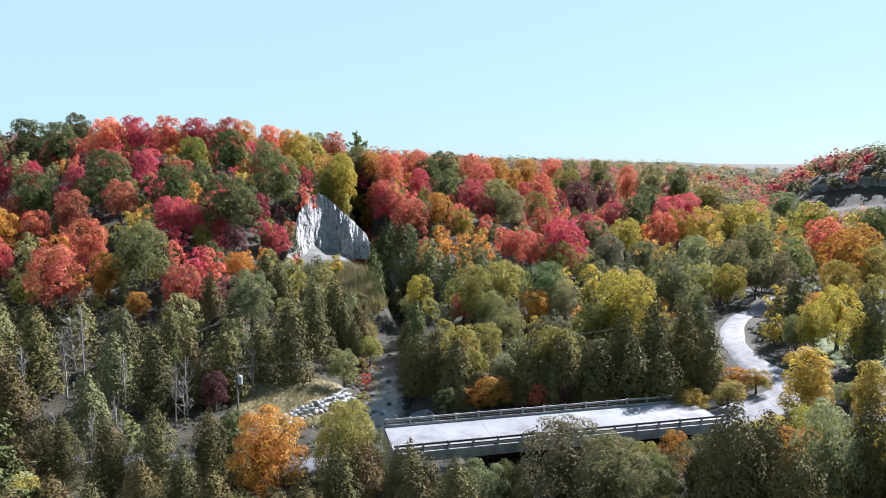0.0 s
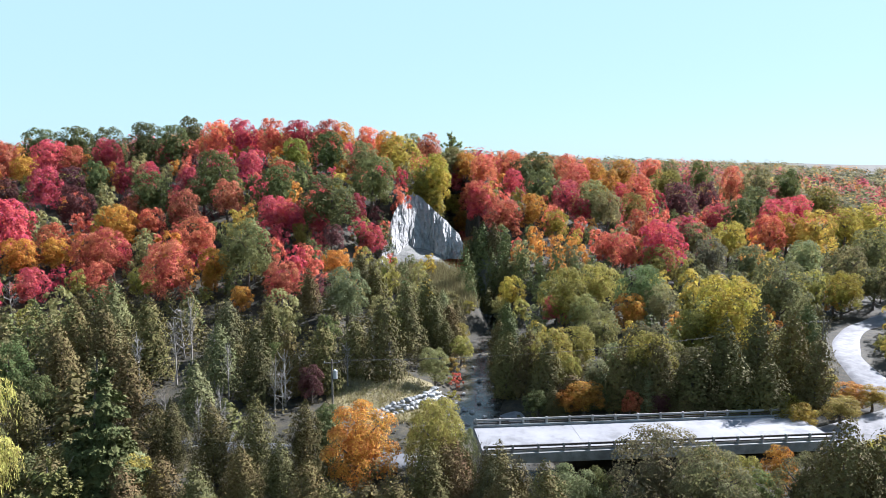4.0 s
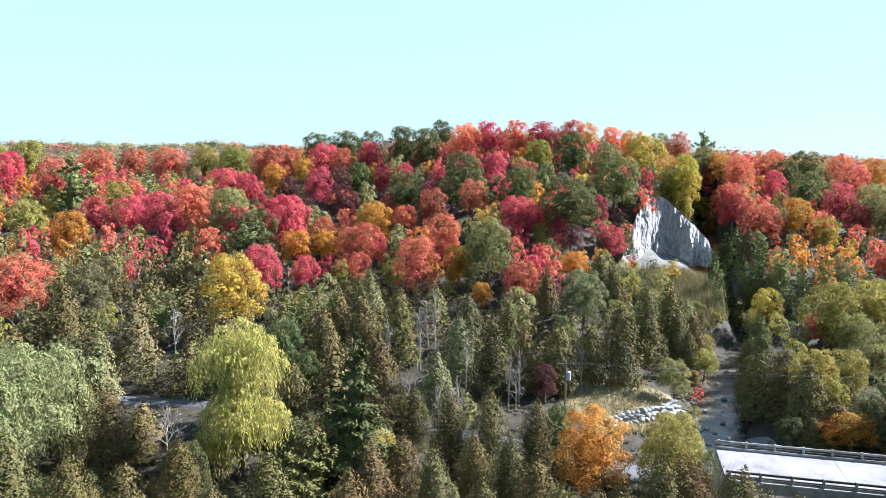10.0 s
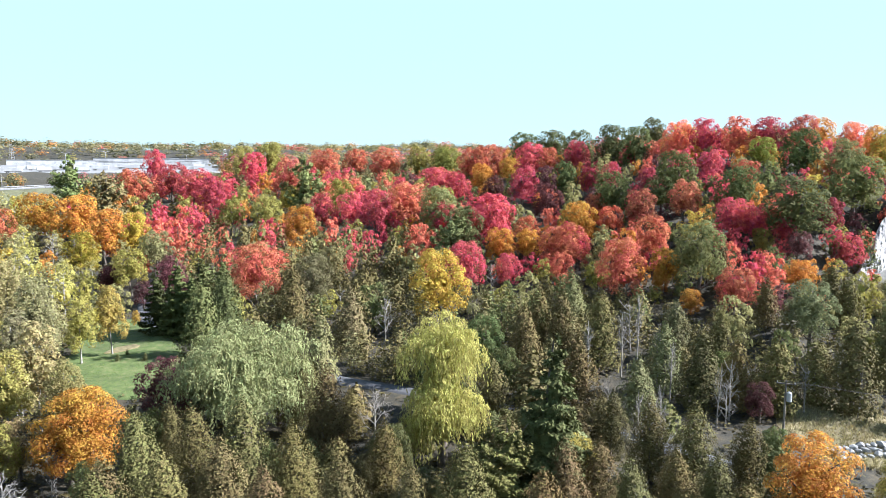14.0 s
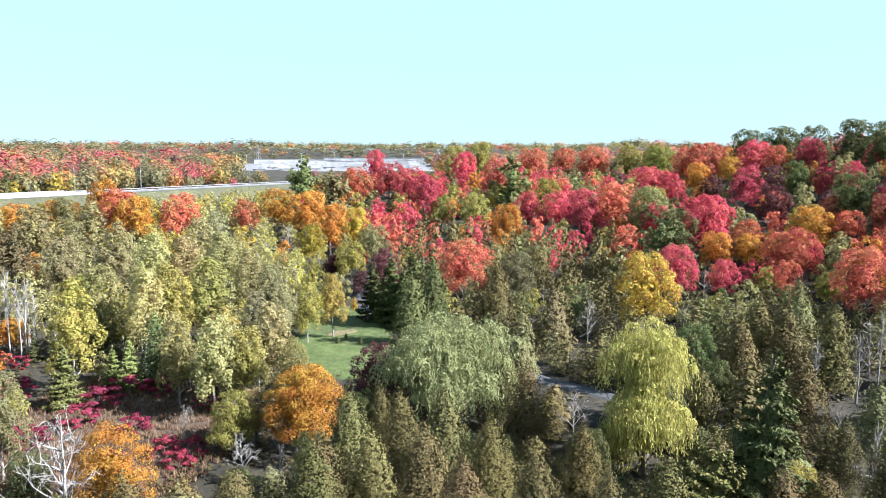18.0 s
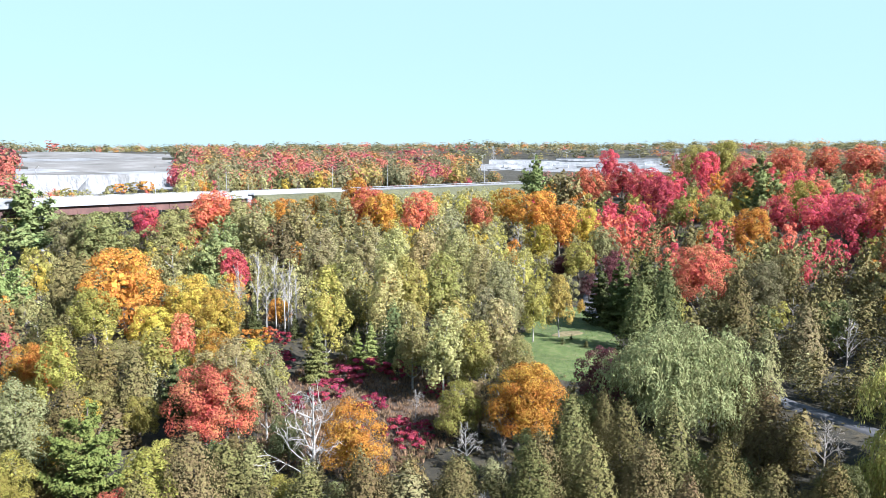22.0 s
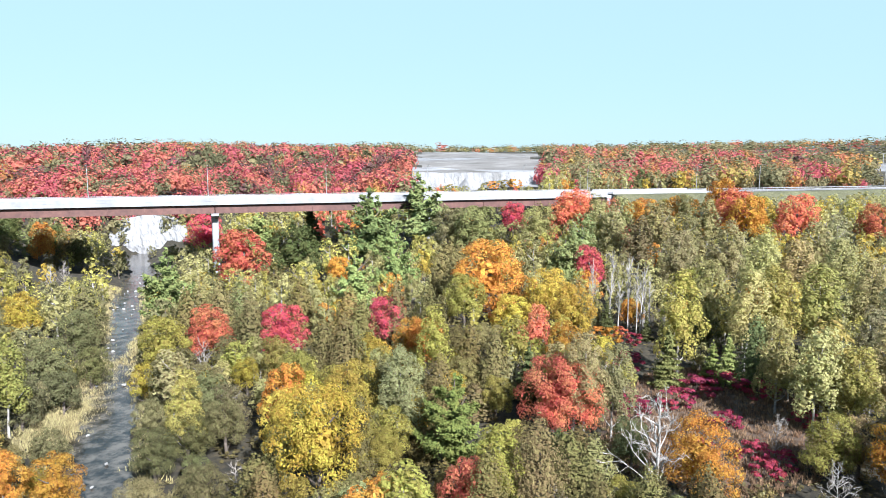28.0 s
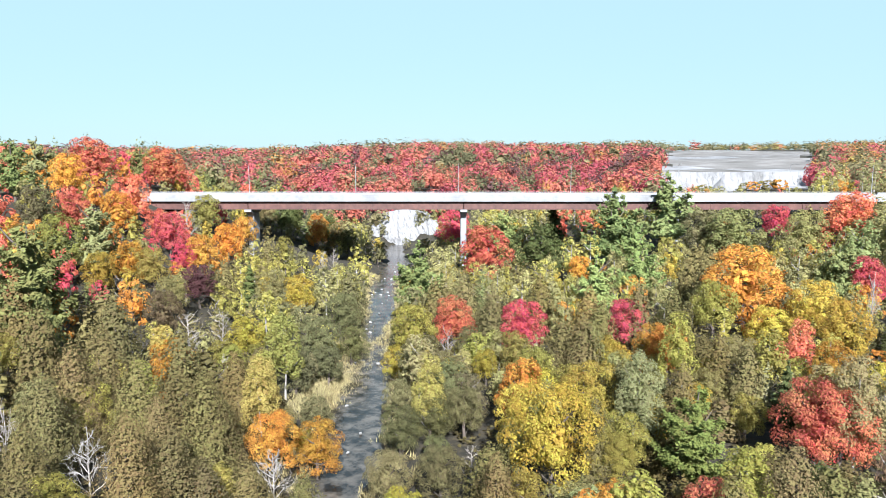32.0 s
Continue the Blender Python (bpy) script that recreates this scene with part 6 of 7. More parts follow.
def plant(x, y, h, w, code, plain=False):
    kind, hue = code
    r = math.hypot(x, y)
    detail = 0 if r < 96 else (1 if r < 180 else 2)
    if plain:
        detail = 1 if r < 90 else 2
    variant = int(tree_rng.integers(0, 4))
    if kind == "W":
        variant = int(hue != "z")
    crown, trunk = shape(kind, detail, variant, code == "Bw", code == "Ht")
    if kind in "AC":
        w *= 1.12 if kind == "A" else 1.24
    z = float(land(x, y)[0])
    m = pose(x, y, z - 0.05, tree_rng.normal() * 1.5, tree_rng.normal() * 1.5, tree_rng.uniform(0, 360)) @ Matrix.Diagonal((w, w, h, 1))
    word, name = WORDS[hue], KINDS[kind][0]
    words = LABELS[kind]
    if code == "Ht":
        name, words = "dead_tree", "{} standing dead tree with thin bare branches in {}"
    if kind == "M":
        name = {"g": "oak_tree", "l": "oak_tree", "y": "ash_tree", "k": "ash_tree", "t": "alder_tree", "w": "alder_tree"}.get(hue, "maple_tree")
        words = words.replace("maple", name[:-5])
    if kind in "BH":
        word = {"w": "bleached white", "t": "grey", "p": "purplish grey", "y": "tan"}.get(hue, "grey")
    t = thing(name, words.format(word, ground_words(x, y)), "shrub" if kind == "U" else "tree", at=m)
    c = part("crown", crown, None, t)
    part("trunk", trunk, None, t)
    base = np.array(HUES[hue]) * (1.45 if kind == "P" and hue == "g" else 1.3 if kind == "A" else 0.66 if kind == "S" and hue == "g" else 0.8 if kind == "C" and hue == "g" else 1.0) * tree_rng.uniform(0.85, 1.15)
    if kind == "A":
        base += np.array([0.01, 0.008, 0.01])
    if code == "Ur":
        base = np.array([0.26, 0.038, 0.078])
    base *= 1 + tree_rng.normal(size=3) * np.array([0.05, 0.06, 0.05]) * (kind != "W")
    c.color = (*np.clip(base, 0.01, 0.8), {"r": 0.4, "s": 0.6, "o": 0.6, "y": 0.6}.get(hue, 0.15))
    return t


for row in PLANTED:
    if row[4][0] != "C" or math.hypot(row[0], row[1]) < 165 or row in BLUFF_RIM:
        plant(*row)



# ---- the woods between: filled in tree by tree, thinned and shortened so that water, roads and clearings stay open to the camera's view ----
class CameraSightlines:
    """Keeps account of what stays open to the camera's view from its height above the valley."""

    def __init__(self):
        self.rows = []

    def keep(self, bearing, r, z, half):
        self.rows.append((bearing, r, (z - EYE) / r, half))

    def keep_place(self, x, y, z, half):
        self.keep(math.degrees(math.atan2(-x, y)), math.hypot(x, y), z, half)

    def close(self):
        self.t = np.array(self.rows)

    def free(self, bearing, r, top, width):
        t = self.t
        half = math.degrees(width * 0.42 / r)
        hit = (np.abs(t[:, 0] - bearing) < t[:, 3] + half) & (r < t[:, 1] - 0.5) & ((top - EYE) / r > t[:, 2])
        return not hit.any()


sightlines = CameraSightlines()
for x, y, h, w, code in PLANTED:
    r, z = math.hypot(x, y), float(land(x, y)[0])
    sightlines.keep_place(x, y, z + h * (0.12 if code[0] in "WSH" and r < 150 else 0.32 if r < 110 else 0.5 if code[0] != "C" else 0.45), math.degrees(w * (0.3 if r < 110 else 0.22) / r))
for line, cut in ((ROAD_EAST, 6), (ROAD_CROSS, 2)):
    for q in dense(line[:cut], 5.0):
        sightlines.keep_place(q[0], q[1], float(land(q[0], q[1])[0]) + 0.3, 0.9)
for q in dense(ROAD_WEST[4:9], 4.0):
    if 46.5 < math.degrees(math.atan2(-q[0], q[1])) < 54.5 or math.hypot(q[0], q[1]) > 146:
        sightlines.keep_place(q[0], q[1], 4.6, 0.6)
for q in _river:
    b, r = math.degrees(math.atan2(-q[0], q[1])) % 360, math.hypot(q[0], q[1])
    if 100 < r < 165 and b < 20 or 60 < r < 260 and 125 < b < 150:
        sightlines.keep(b, r, 0.2, math.degrees(q[2] * 0.42 / r))
for a in np.arange(13, 58, 3.0):
    for c in (80, 87.5):
        sightlines.keep_place(*on_bridge(a, c), DECK - 0.8, 1.2)
for b0, r0, da, dc in ((69.3, 140, 24, 9), (86, 100, 19, 11), (12.3, 108, 11, 7), (-32, 150, 14, 8)):
    for s in np.linspace(-1, 1, 7):
        for c in np.linspace(-1, 1, 5):
            if s * s + c * c < 1.1:
                r = r0 + s * da
                b = b0 + math.degrees(c * dc / r)
                x, y = polar(b, r)
                sightlines.keep(b, r, float(land(x, y)[0]) + 0.6, 0.8)
for b in np.arange(6.4, 12.6, 0.6):
    sightlines.keep(b, 196, 14.5, 0.5)
for b in np.arange(3.5, 9, 0.8):
    sightlines.keep(b, 178, 9 if b < 5.5 else 11.5, 0.5)
BANK = [(-66, -79), (-73, -83), (-80, -86.5), (-87, -91), (-94, -96), (-101, -101), (-107, -106)]     # open grassy bank along the river
for x, y in BANK:
    sightlines.keep_place(x, y, 1.2, 0.7)
for a in np.arange(-330, 105, 6.0):
    p = HW + HW_LEFT * a
    sightlines.keep_place(p.x, p.y, HW_Z - 3.4 if a > -100 else HW_Z - 0.6, 0.9)
for a in PIERS[:2]:
    p = HW + HW_LEFT * a
    sightlines.keep_place(p.x, p.y, 16, 0.6)
for b in np.arange(101.6, 110.4, 0.6):
    sightlines.keep(b, 415, 25.5, 0.5)
    sightlines.keep(b, 900, 40.5, 0.5)
for b in np.arange(62.2, 76.2, 0.6):
    sightlines.keep(b, 690, 33.4, 0.5)
for b in np.arange(129.5, 133.6, 0.5):
    sightlines.keep(b, 326, 4.0, 0.5)
for b in np.arange(-32, -27, 0.7):
    sightlines.keep(b, 465, 18.0, 0.5)
sightlines.close()

open_lines = [(dense(RIVER, 4.0), 5.0), (dense([p[:2] for p in ROAD_EAST], 4.0), 5.5), (dense([p[:2] for p in ROAD_WEST], 4.0), 3.4), (dense([p[:2] for p in ROAD_CROSS], 4.0), 5.0),
              (np.array([on_bridge(a, 83.5) for a in range(10, 62, 3)]), 7.0),
              (np.array([(HW + HW_LEFT * a + HW_AWAY * 7.5)[:2] for a in range(-450, 330, 6)]), 15.0)]
open_all = np.vstack([np.column_stack([line[:, :2], np.full(len(line), gap)]) for line, gap in open_lines])
open_patches = [(136.3, 122, 16, 3), (69.3, 140, 25, 10), (86.5, 101, 21, 13), (12.5, 108, 12, 8), (-32.5, 152, 17, 10), (9.2, 203, 13, 12), (139.5, 246, 10, 13)]


def is_open(x, y, bearing, r):
    if r < 520 and (np.hypot(open_all[:, 0] - x, open_all[:, 1] - y) < open_all[:, 2]).any():
        return True
    for b, r0, along, across in open_patches:
        da, dc = r * math.cos(radians(bearing - b)) - r0, r * math.sin(radians(bearing - b))
        if (da / along) ** 2 + (dc / across) ** 2 < 1:
            return True
    bearing += 0.5 * math.sin(r * 0.014) + 0.3 * math.sin(r * 0.05)
    return any(s[0] < bearing < s[1] and s[2] < r < s[3] for s in (FIELD_SECTOR, QUARRY_SECTOR, LOT_SECTOR))


MIXES = {  # what grows where: kind and hue, with its share
    "hill": "Mr 22 Ms 20 Mg 22 Mo 10 Mp 6 Mk 7 Ml 6 Cg 6 My 3", "east_hill": "Ms 18 Mo 14 Mg 14 Ml 16 My 10 Mk 10 Mr 10 Cg 10 Mt 6",
    "cedars": "Cb 58 Cg 10 Ct 6 Bt 5 Mt 6 Mk 4 Mg 5 Ml 4", "valley": "My 15 Mk 18 Ml 18 Mt 12 Mw 6 Cg 14 Cb 8 Mo 9 Mg 5",
    "aspens": "Al 32 At 14 Ak 18 Cb 12 Mo 6 My 6 Ml 8 Bw 4", "north_slope": "Mr 18 Ms 18 Mo 12 Mk 8 Cb 22 Cg 10 Ml 8 Pg 5", "mixed": "Cb 30 Ak 10 Al 16 My 6 Mk 8 Mo 6 Ms 3 Ml 13 Pg 4 Ct 4",
    "bank": "Mt 40 Al 14 Ak 12 Mk 8 Bt 8 Cb 12 My 6", "west": "Cb 52 Ak 10 Mk 10 Mt 8 Mo 7 Ml 7 Bt 6", "west_hill": "Ms 18 Mo 14 Mk 12 Ml 16 Pg 16 Mr 8 Cg 8 My 8",
    "far_red": "Mr 26 Ms 24 Mo 5 Mg 16 Ml 14 Mp 7 Mt 4 Pg 6", "far_green": "Mg 24 Ml 30 Pg 16 Mk 12 Mo 10 Ms 8", "far_mixed": "Ms 15 Mo 12 Ml 24 Mg 24 My 7 Mr 12 Pg 8"}
MIXES = {k: (v.split()[::2], np.array(v.split()[1::2], float) / sum(map(float, v.split()[1::2]))) for k, v in MIXES.items()}


def growth(bearing, r, z):
    wob = 4 * math.sin(r * 0.05) + 3 * math.sin(bearing * 0.4)
    if r > 330:
        if 112 < bearing < 160:
            return "far_red" if r < 800 else "far_green"
        if bearing < 2 or r > 900:
            return "far_mixed" if r < 900 else "far_green"
        return "far_red" if (bearing > 40 and noise.noise(Vector((bearing * 0.12, r * 0.006, 0))) > (0.3 if bearing < 101 else 0.0)) else "far_mixed"
    if bearing < 14 + wob * 0.3:
        if z > 9:
            return "east_hill"
        return "valley" if bearing < 1 or r > 125 else "cedars"
    if bearing < 48:
        return "hill" if z > 8.5 else "cedars"
    if bearing < 72 + wob:
        return "north_slope" if z > 8 else "cedars"
    if bearing < 99 + wob * 0.5:
        return "aspens" if r > 100 else "cedars"
    if bearing < 126 + wob * 0.3:
        return "mixed"
    if bearing < 142 + wob * 0.3:
        return "bank"
    return "west_hill" if z > 9 else "west"


SIZE = {"M": (6.5, 12.5, 0.74), "C": (8.0, 12.5, 0.72), "S": (8, 14, 0.5), "P": (12, 19, 0.5), "A": (9.5, 15, 0.58), "B": (7, 11, 0.55)}
stand = [(x, y, w) for x, y, h, w, c in PLANTED]
FILLED = []
fill_rng = np.random.default_rng(5)
placed = np.full((9000, 3), 1e6)
placed[:len(stand)] = stand
filled = len(stand)
for r0, r1, step in ((42, 118, 4.7), (118, 200, 6.4), (200, 335, 7.6)):
    for r in np.arange(r0, r1, step):
        for b in np.arange(-44, 171, math.degrees(step / r)):
            rr, bb = r + fill_rng.uniform(-0.42, 0.42) * step, b + fill_rng.uniform(-0.42, 0.42) * math.degrees(step / r)
            pick, hh = fill_rng.random(), fill_rng.random()
            x, y = polar(bb, rr)
            x, y = float(x), float(y)
            z = float(land(x, y)[0])
            kinds, share = MIXES[growth(bb, rr, z)]
            code = kinds[min(int(np.searchsorted(np.cumsum(share), pick)), len(kinds) - 1)]
            lo, hi, wide = SIZE[code[0]]
            h = lo + (hi - lo) * hh
            near2 = np.hypot(placed[:filled, 0] - x, placed[:filled, 1] - y)
            if (near2 < 0.23 * (placed[:filled, 2] + h * wide * 0.8)).any() or is_open(x, y, bb, rr):
                continue
            for s in (1.0, 0.76, 0.55):
                if sightlines.free(bb, rr, z + h * s, h * s * wide):
                    w = h * wide * s * (1.15 if s < 0.6 else 1.0)
                    if h * s > 2.6:
                        FILLED.append((x, y, h * s, w, code))
                        placed[filled] = (x, y, w)
                        filled += 1
                    break

room = 300 - sum(1 for t in PLANTED if t[4][0] == "C" and math.hypot(t[0], t[1]) < 165)
for k, row in enumerate(FILLED):
    if math.hypot(row[0], row[1]) < 122 and (row[4][0] != "C" or room > 0):
        room -= row[4][0] == "C"
        plant(*row, plain=True)
        FILLED[k] = None
FILLED = [t for t in FILLED if t] + [t for t in PLANTED if t[4][0] == "C" and math.hypot(t[0], t[1]) >= 165 and t not in BLUFF_RIM]


# woods that nobody could count: joined, one face per leaf spray
class Woods:
    def __init__(self):
        self.v, self.f, self.m, self.n = [], [], [], 0
        self.slots, self.mats = {}, []

    def __len__(self):
        return self.n

    def slot(self, key, material):
        if key not in self.slots:
            self.slots[key] = len(self.mats)
            self.mats.append(material() if callable(material) else material)
        return self.slots[key]

    def add(self, v, f, k):
        self.v.append(v)
        self.f.append(f + self.n)
        self.m.append(np.full(len(f), k))
        self.n += len(v)

    def link(self, name, label, category, smooth=False):
        me = mesh_of(name, np.vstack(self.v), np.vstack(self.f), self.mats, np.concatenate(self.m), smooth)
        return tagged(new(name, me), label, category, kind="stuff")


def joined_tree(woods, rng, x, y, h, w, code, leaves, coarse):
    kind, hue = code
    z = float(land(x, y)[0])
    if kind == "B":
        crown = SHAPE_CACHE.setdefault(("B", 0), bare_branches(np.random.default_rng(3), 2, first=6))
        woods.add(crown[0] * [w, w, h] + [x, y, z], crown[1], woods.slot("bark", GREY_BARK))
        return
    v = int(rng.integers(0, 3))
    key = (kind, leaves, v)
    if key not in SHAPE_CACHE:
        r2 = np.random.default_rng(77 + v)
        SQUASH[0] = 0.5 if kind in "CSPA" else 0.9
        SHAPE_CACHE[key] = (cedar_crown(r2, leaves, coarse, 0.02) if kind == "C" and leaves > 210 else tiered_crown(r2, leaves, coarse, 9, 0.12, 0.02, 0.3, kind == "P") if kind in "SP" and leaves > 210
                            else broad_crown(r2, leaves, coarse, 0.1, False, 14) if leaves > 210 else joined([on_blobs(r2, np.array([(0, 0, 0.5, 0.46, 0.46), (0.2, 0.1, 0.42, 0.3, 0.34), (-0.2, 0.15, 0.45, 0.3, 0.34)]), leaves, coarse, 0.5), heart(r2, leaves // 6, coarse * 1.6, (0, 0, 0.45), (0.28, 0.28, 0.3))]))
    cv, cf = SHAPE_CACHE[key]
    a = rng.uniform(0, 6.283)
    c, s = math.cos(a), math.sin(a)
    p = cv @ np.array([[c, s, 0], [-s, c, 0], [0, 0, 1]]) * [w, w, h] + [x, y, z - 0.2]
    needle = kind in "CSP"
    # far woods (few sprays): hues mixed a quarter toward grey-brown, painting in distance haze
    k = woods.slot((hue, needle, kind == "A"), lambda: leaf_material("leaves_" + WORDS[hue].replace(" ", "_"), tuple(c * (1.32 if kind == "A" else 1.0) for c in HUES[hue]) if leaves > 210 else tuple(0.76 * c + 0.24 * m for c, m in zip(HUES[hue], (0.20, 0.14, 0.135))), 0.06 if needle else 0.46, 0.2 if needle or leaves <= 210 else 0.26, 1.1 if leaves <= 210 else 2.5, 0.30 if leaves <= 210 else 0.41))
    woods.add(p, cf, k)
    if kind in "AM" and leaves > 200:
        t = SHAPE_CACHE.setdefault(("trunk", v), trunk_shape(np.random.default_rng(v), 0.85, 0.03, 3, 5))
        woods.add(t[0] * [w, w, h] + [x, y, z], t[1], woods.slot("white" if kind == "A" else "brown", WHITE_BARK if kind == "A" else BARK))


SHAPE_CACHE = {}
woods = Woods()
for row in FILLED:
    r = math.hypot(row[0], row[1])
    joined_tree(woods, fill_rng, *row, 660 if r < 200 else 320, 0.0395 if r < 200 else 0.056)
woods.link("woodland", "dense mixed autumn woodland on the slopes and valley floor", "woodland")

far = Woods()
_ahead = np.arange(340.0, 1700.0, 12.0)


def sunk(x, y, r, top):
    """Whether a far tree top lies below the rise of the ground before it, as seen from the camera."""
    d = _ahead[_ahead < r - 20]
    return len(d) > 0 and ((land(x * d / r, y * d / r, False) - EYE) / d).max() > (top - EYE) / r + 0.004


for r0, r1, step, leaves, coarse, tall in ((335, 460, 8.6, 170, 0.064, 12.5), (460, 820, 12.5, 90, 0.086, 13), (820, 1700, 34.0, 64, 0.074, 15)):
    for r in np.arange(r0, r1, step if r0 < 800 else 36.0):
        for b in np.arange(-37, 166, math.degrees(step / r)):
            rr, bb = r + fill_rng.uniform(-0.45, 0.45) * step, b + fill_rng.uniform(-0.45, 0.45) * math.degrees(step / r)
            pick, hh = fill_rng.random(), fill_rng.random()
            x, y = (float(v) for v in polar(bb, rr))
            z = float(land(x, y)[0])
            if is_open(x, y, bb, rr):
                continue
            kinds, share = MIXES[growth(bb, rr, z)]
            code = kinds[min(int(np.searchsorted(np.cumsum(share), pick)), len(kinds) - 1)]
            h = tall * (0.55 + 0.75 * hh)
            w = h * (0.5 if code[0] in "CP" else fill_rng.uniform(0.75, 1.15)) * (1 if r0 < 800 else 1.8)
            if sightlines.free(bb, rr, z + h, w) and not (r0 > 800 and sunk(x, y, rr, z + h)):
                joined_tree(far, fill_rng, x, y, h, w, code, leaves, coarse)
far.link("far_woods", "distant wooded ridges in red and green autumn colour with haze mixed in", "woodland")



# ---- small things: banks, stones, poles, wires, sheds ----
def stone_mesh(seed):
    bm = bmesh.new()
    bmesh.ops.create_icosphere(bm, subdivisions=1, radius=0.5)
    r = random.Random(seed)
    for v in bm.verts:
        v.co = Vector((v.co.x * r.uniform(0.8, 1.25), v.co.y * r.uniform(0.7, 1.1), v.co.z * r.uniform(0.55, 0.85)))
    me = bpy.data.meshes.new("boulder")
    bm.to_mesh(me)
    bm.free()
    me.materials.append(STONE)
    return me


STONES = [stone_mesh(k) for k in range(6)]
stone_rng = random.Random(4)


def boulder(x, y, size, lift=0.0, parent=None):
    z = float(land(x, y)[0])
    if z < 0:
        z = -0.12 * size
    o = new("boulder", STONES[stone_rng.randrange(6)])
    m = pose(x, y, z + size * 0.2 + lift, stone_rng.uniform(-12, 12), stone_rng.uniform(-12, 12), stone_rng.uniform(0, 360)) @ Matrix.Diagonal((size * 1.25, size, size, 1))
    o.parent = parent
    o.matrix_world = m
    if parent is None:
        tagged(o, "pale grey boulder on the stony river bank", "boulder", "boulders on the river bank")
    return o


# riprap: a stepped bank of laid blocks at the edge of the terrace
wall = thing("riprap_bank", "stepped bank of pale quarry blocks above the river", "retaining bank")
for q in dense([(-22.5, 95.5), (-19.5, 100.0), (-16.6, 105.5), (-15.2, 110.5)], 0.95):
    for row in range(3):
        boulder(q[0] + 0.75 * row - 0.8 + stone_rng.uniform(-0.15, 0.15), q[1] - 0.4 * row + stone_rng.uniform(-0.2, 0.2), stone_rng.uniform(0.8, 1.25), 0.15 + 0.4 * (2 - row) * 0.6, wall)
for k in range(34):
    t = stone_rng.random()
    boulder(-14.6 + 3.2 * t + stone_rng.gauss(0, 1.3), 113 - 13 * t + stone_rng.gauss(0, 1.8), stone_rng.uniform(0.4, 1.15))
for k in range(14):
    boulder(-9 + stone_rng.gauss(0, 2.2), 99 + stone_rng.gauss(0, 1.6), stone_rng.uniform(0.3, 0.8))
for k in range(120):
    q = _river[stone_rng.randrange(len(_river))]
    b = math.degrees(math.atan2(-q[0], q[1])) % 360
    if (b < 20 or 122 < b < 150) and 60 < math.hypot(q[0], q[1]) < 260:
        boulder(q[0] + stone_rng.gauss(0, 2.2), q[1] + stone_rng.gauss(0, 2.2), stone_rng.uniform(0.35, 0.9), 0.16)


def utility_pole(bearing, r, height, transformer):
    x, y = (float(v) for v in polar(bearing, r))
    p = thing("utility_pole", "weathered wooden utility pole" + (" with a grey transformer can" if transformer else " beside the gravel road"), "utility pole",
              at=pose(x, y, float(land(x, y)[0]) - 0.3, 0, 0, 20))
    part("pole", rod((0, 0, 0), (0, 0, height), 0.17, 0.11, 10), WOOD, p)
    part("crossarm", box(2.2, 0.12, 0.14, 0, 0.1, height - 0.55, 0.02), WOOD, p)
    for s in (-0.95, 0, 0.95):
        part("insulator", rod((s, 0.1, height - 0.42), (s, 0.1, height - 0.2), 0.06, 0.04, 8), PAINT, p, "white porcelain insulator")
    if transformer:
        can = rod((0.42, 0, height - 2.6), (0.42, 0, height - 1.55), 0.3, 0.3, 14)
        rod((0.42, 0, height - 1.55), (0.42, 0, height - 1.42), 0.3, 0.14, 14, can)
        part("transformer", can, PAINT, p, "pale grey transformer can")
        part("bracket", box(0.4, 0.1, 0.1, 0.2, 0, height - 2.0), STEEL, p)
    return [Vector((x, y, float(land(x, y)[0]) + height - 0.45)) + Matrix.Rotation(radians(20), 3, "Z") @ Vector((s, 0.1, 0)) for s in (-0.95, 0, 0.95)]


def wire(a, b, sag, thick=0.009, label="thin sagging power line between poles"):
    a, b = Vector(a), Vector(b)
    u = np.linspace(0, 1, 22)
    pts = np.array([a.lerp(b, t) for t in u])
    pts[:, 2] -= 4 * sag * u * (1 - u)
    tagged(new("power_line", mesh_of("power_line", *tube(pts, np.full(22, thick), 4), CABLE)), label, "power line", "power lines")


pole_a = utility_pole(17.0, 91, 11.0, True)
pole_b = utility_pole(-21.5, 128, 10.5, False)
for a, b in zip(pole_a, pole_b):
    wire(a, b, 1.6)


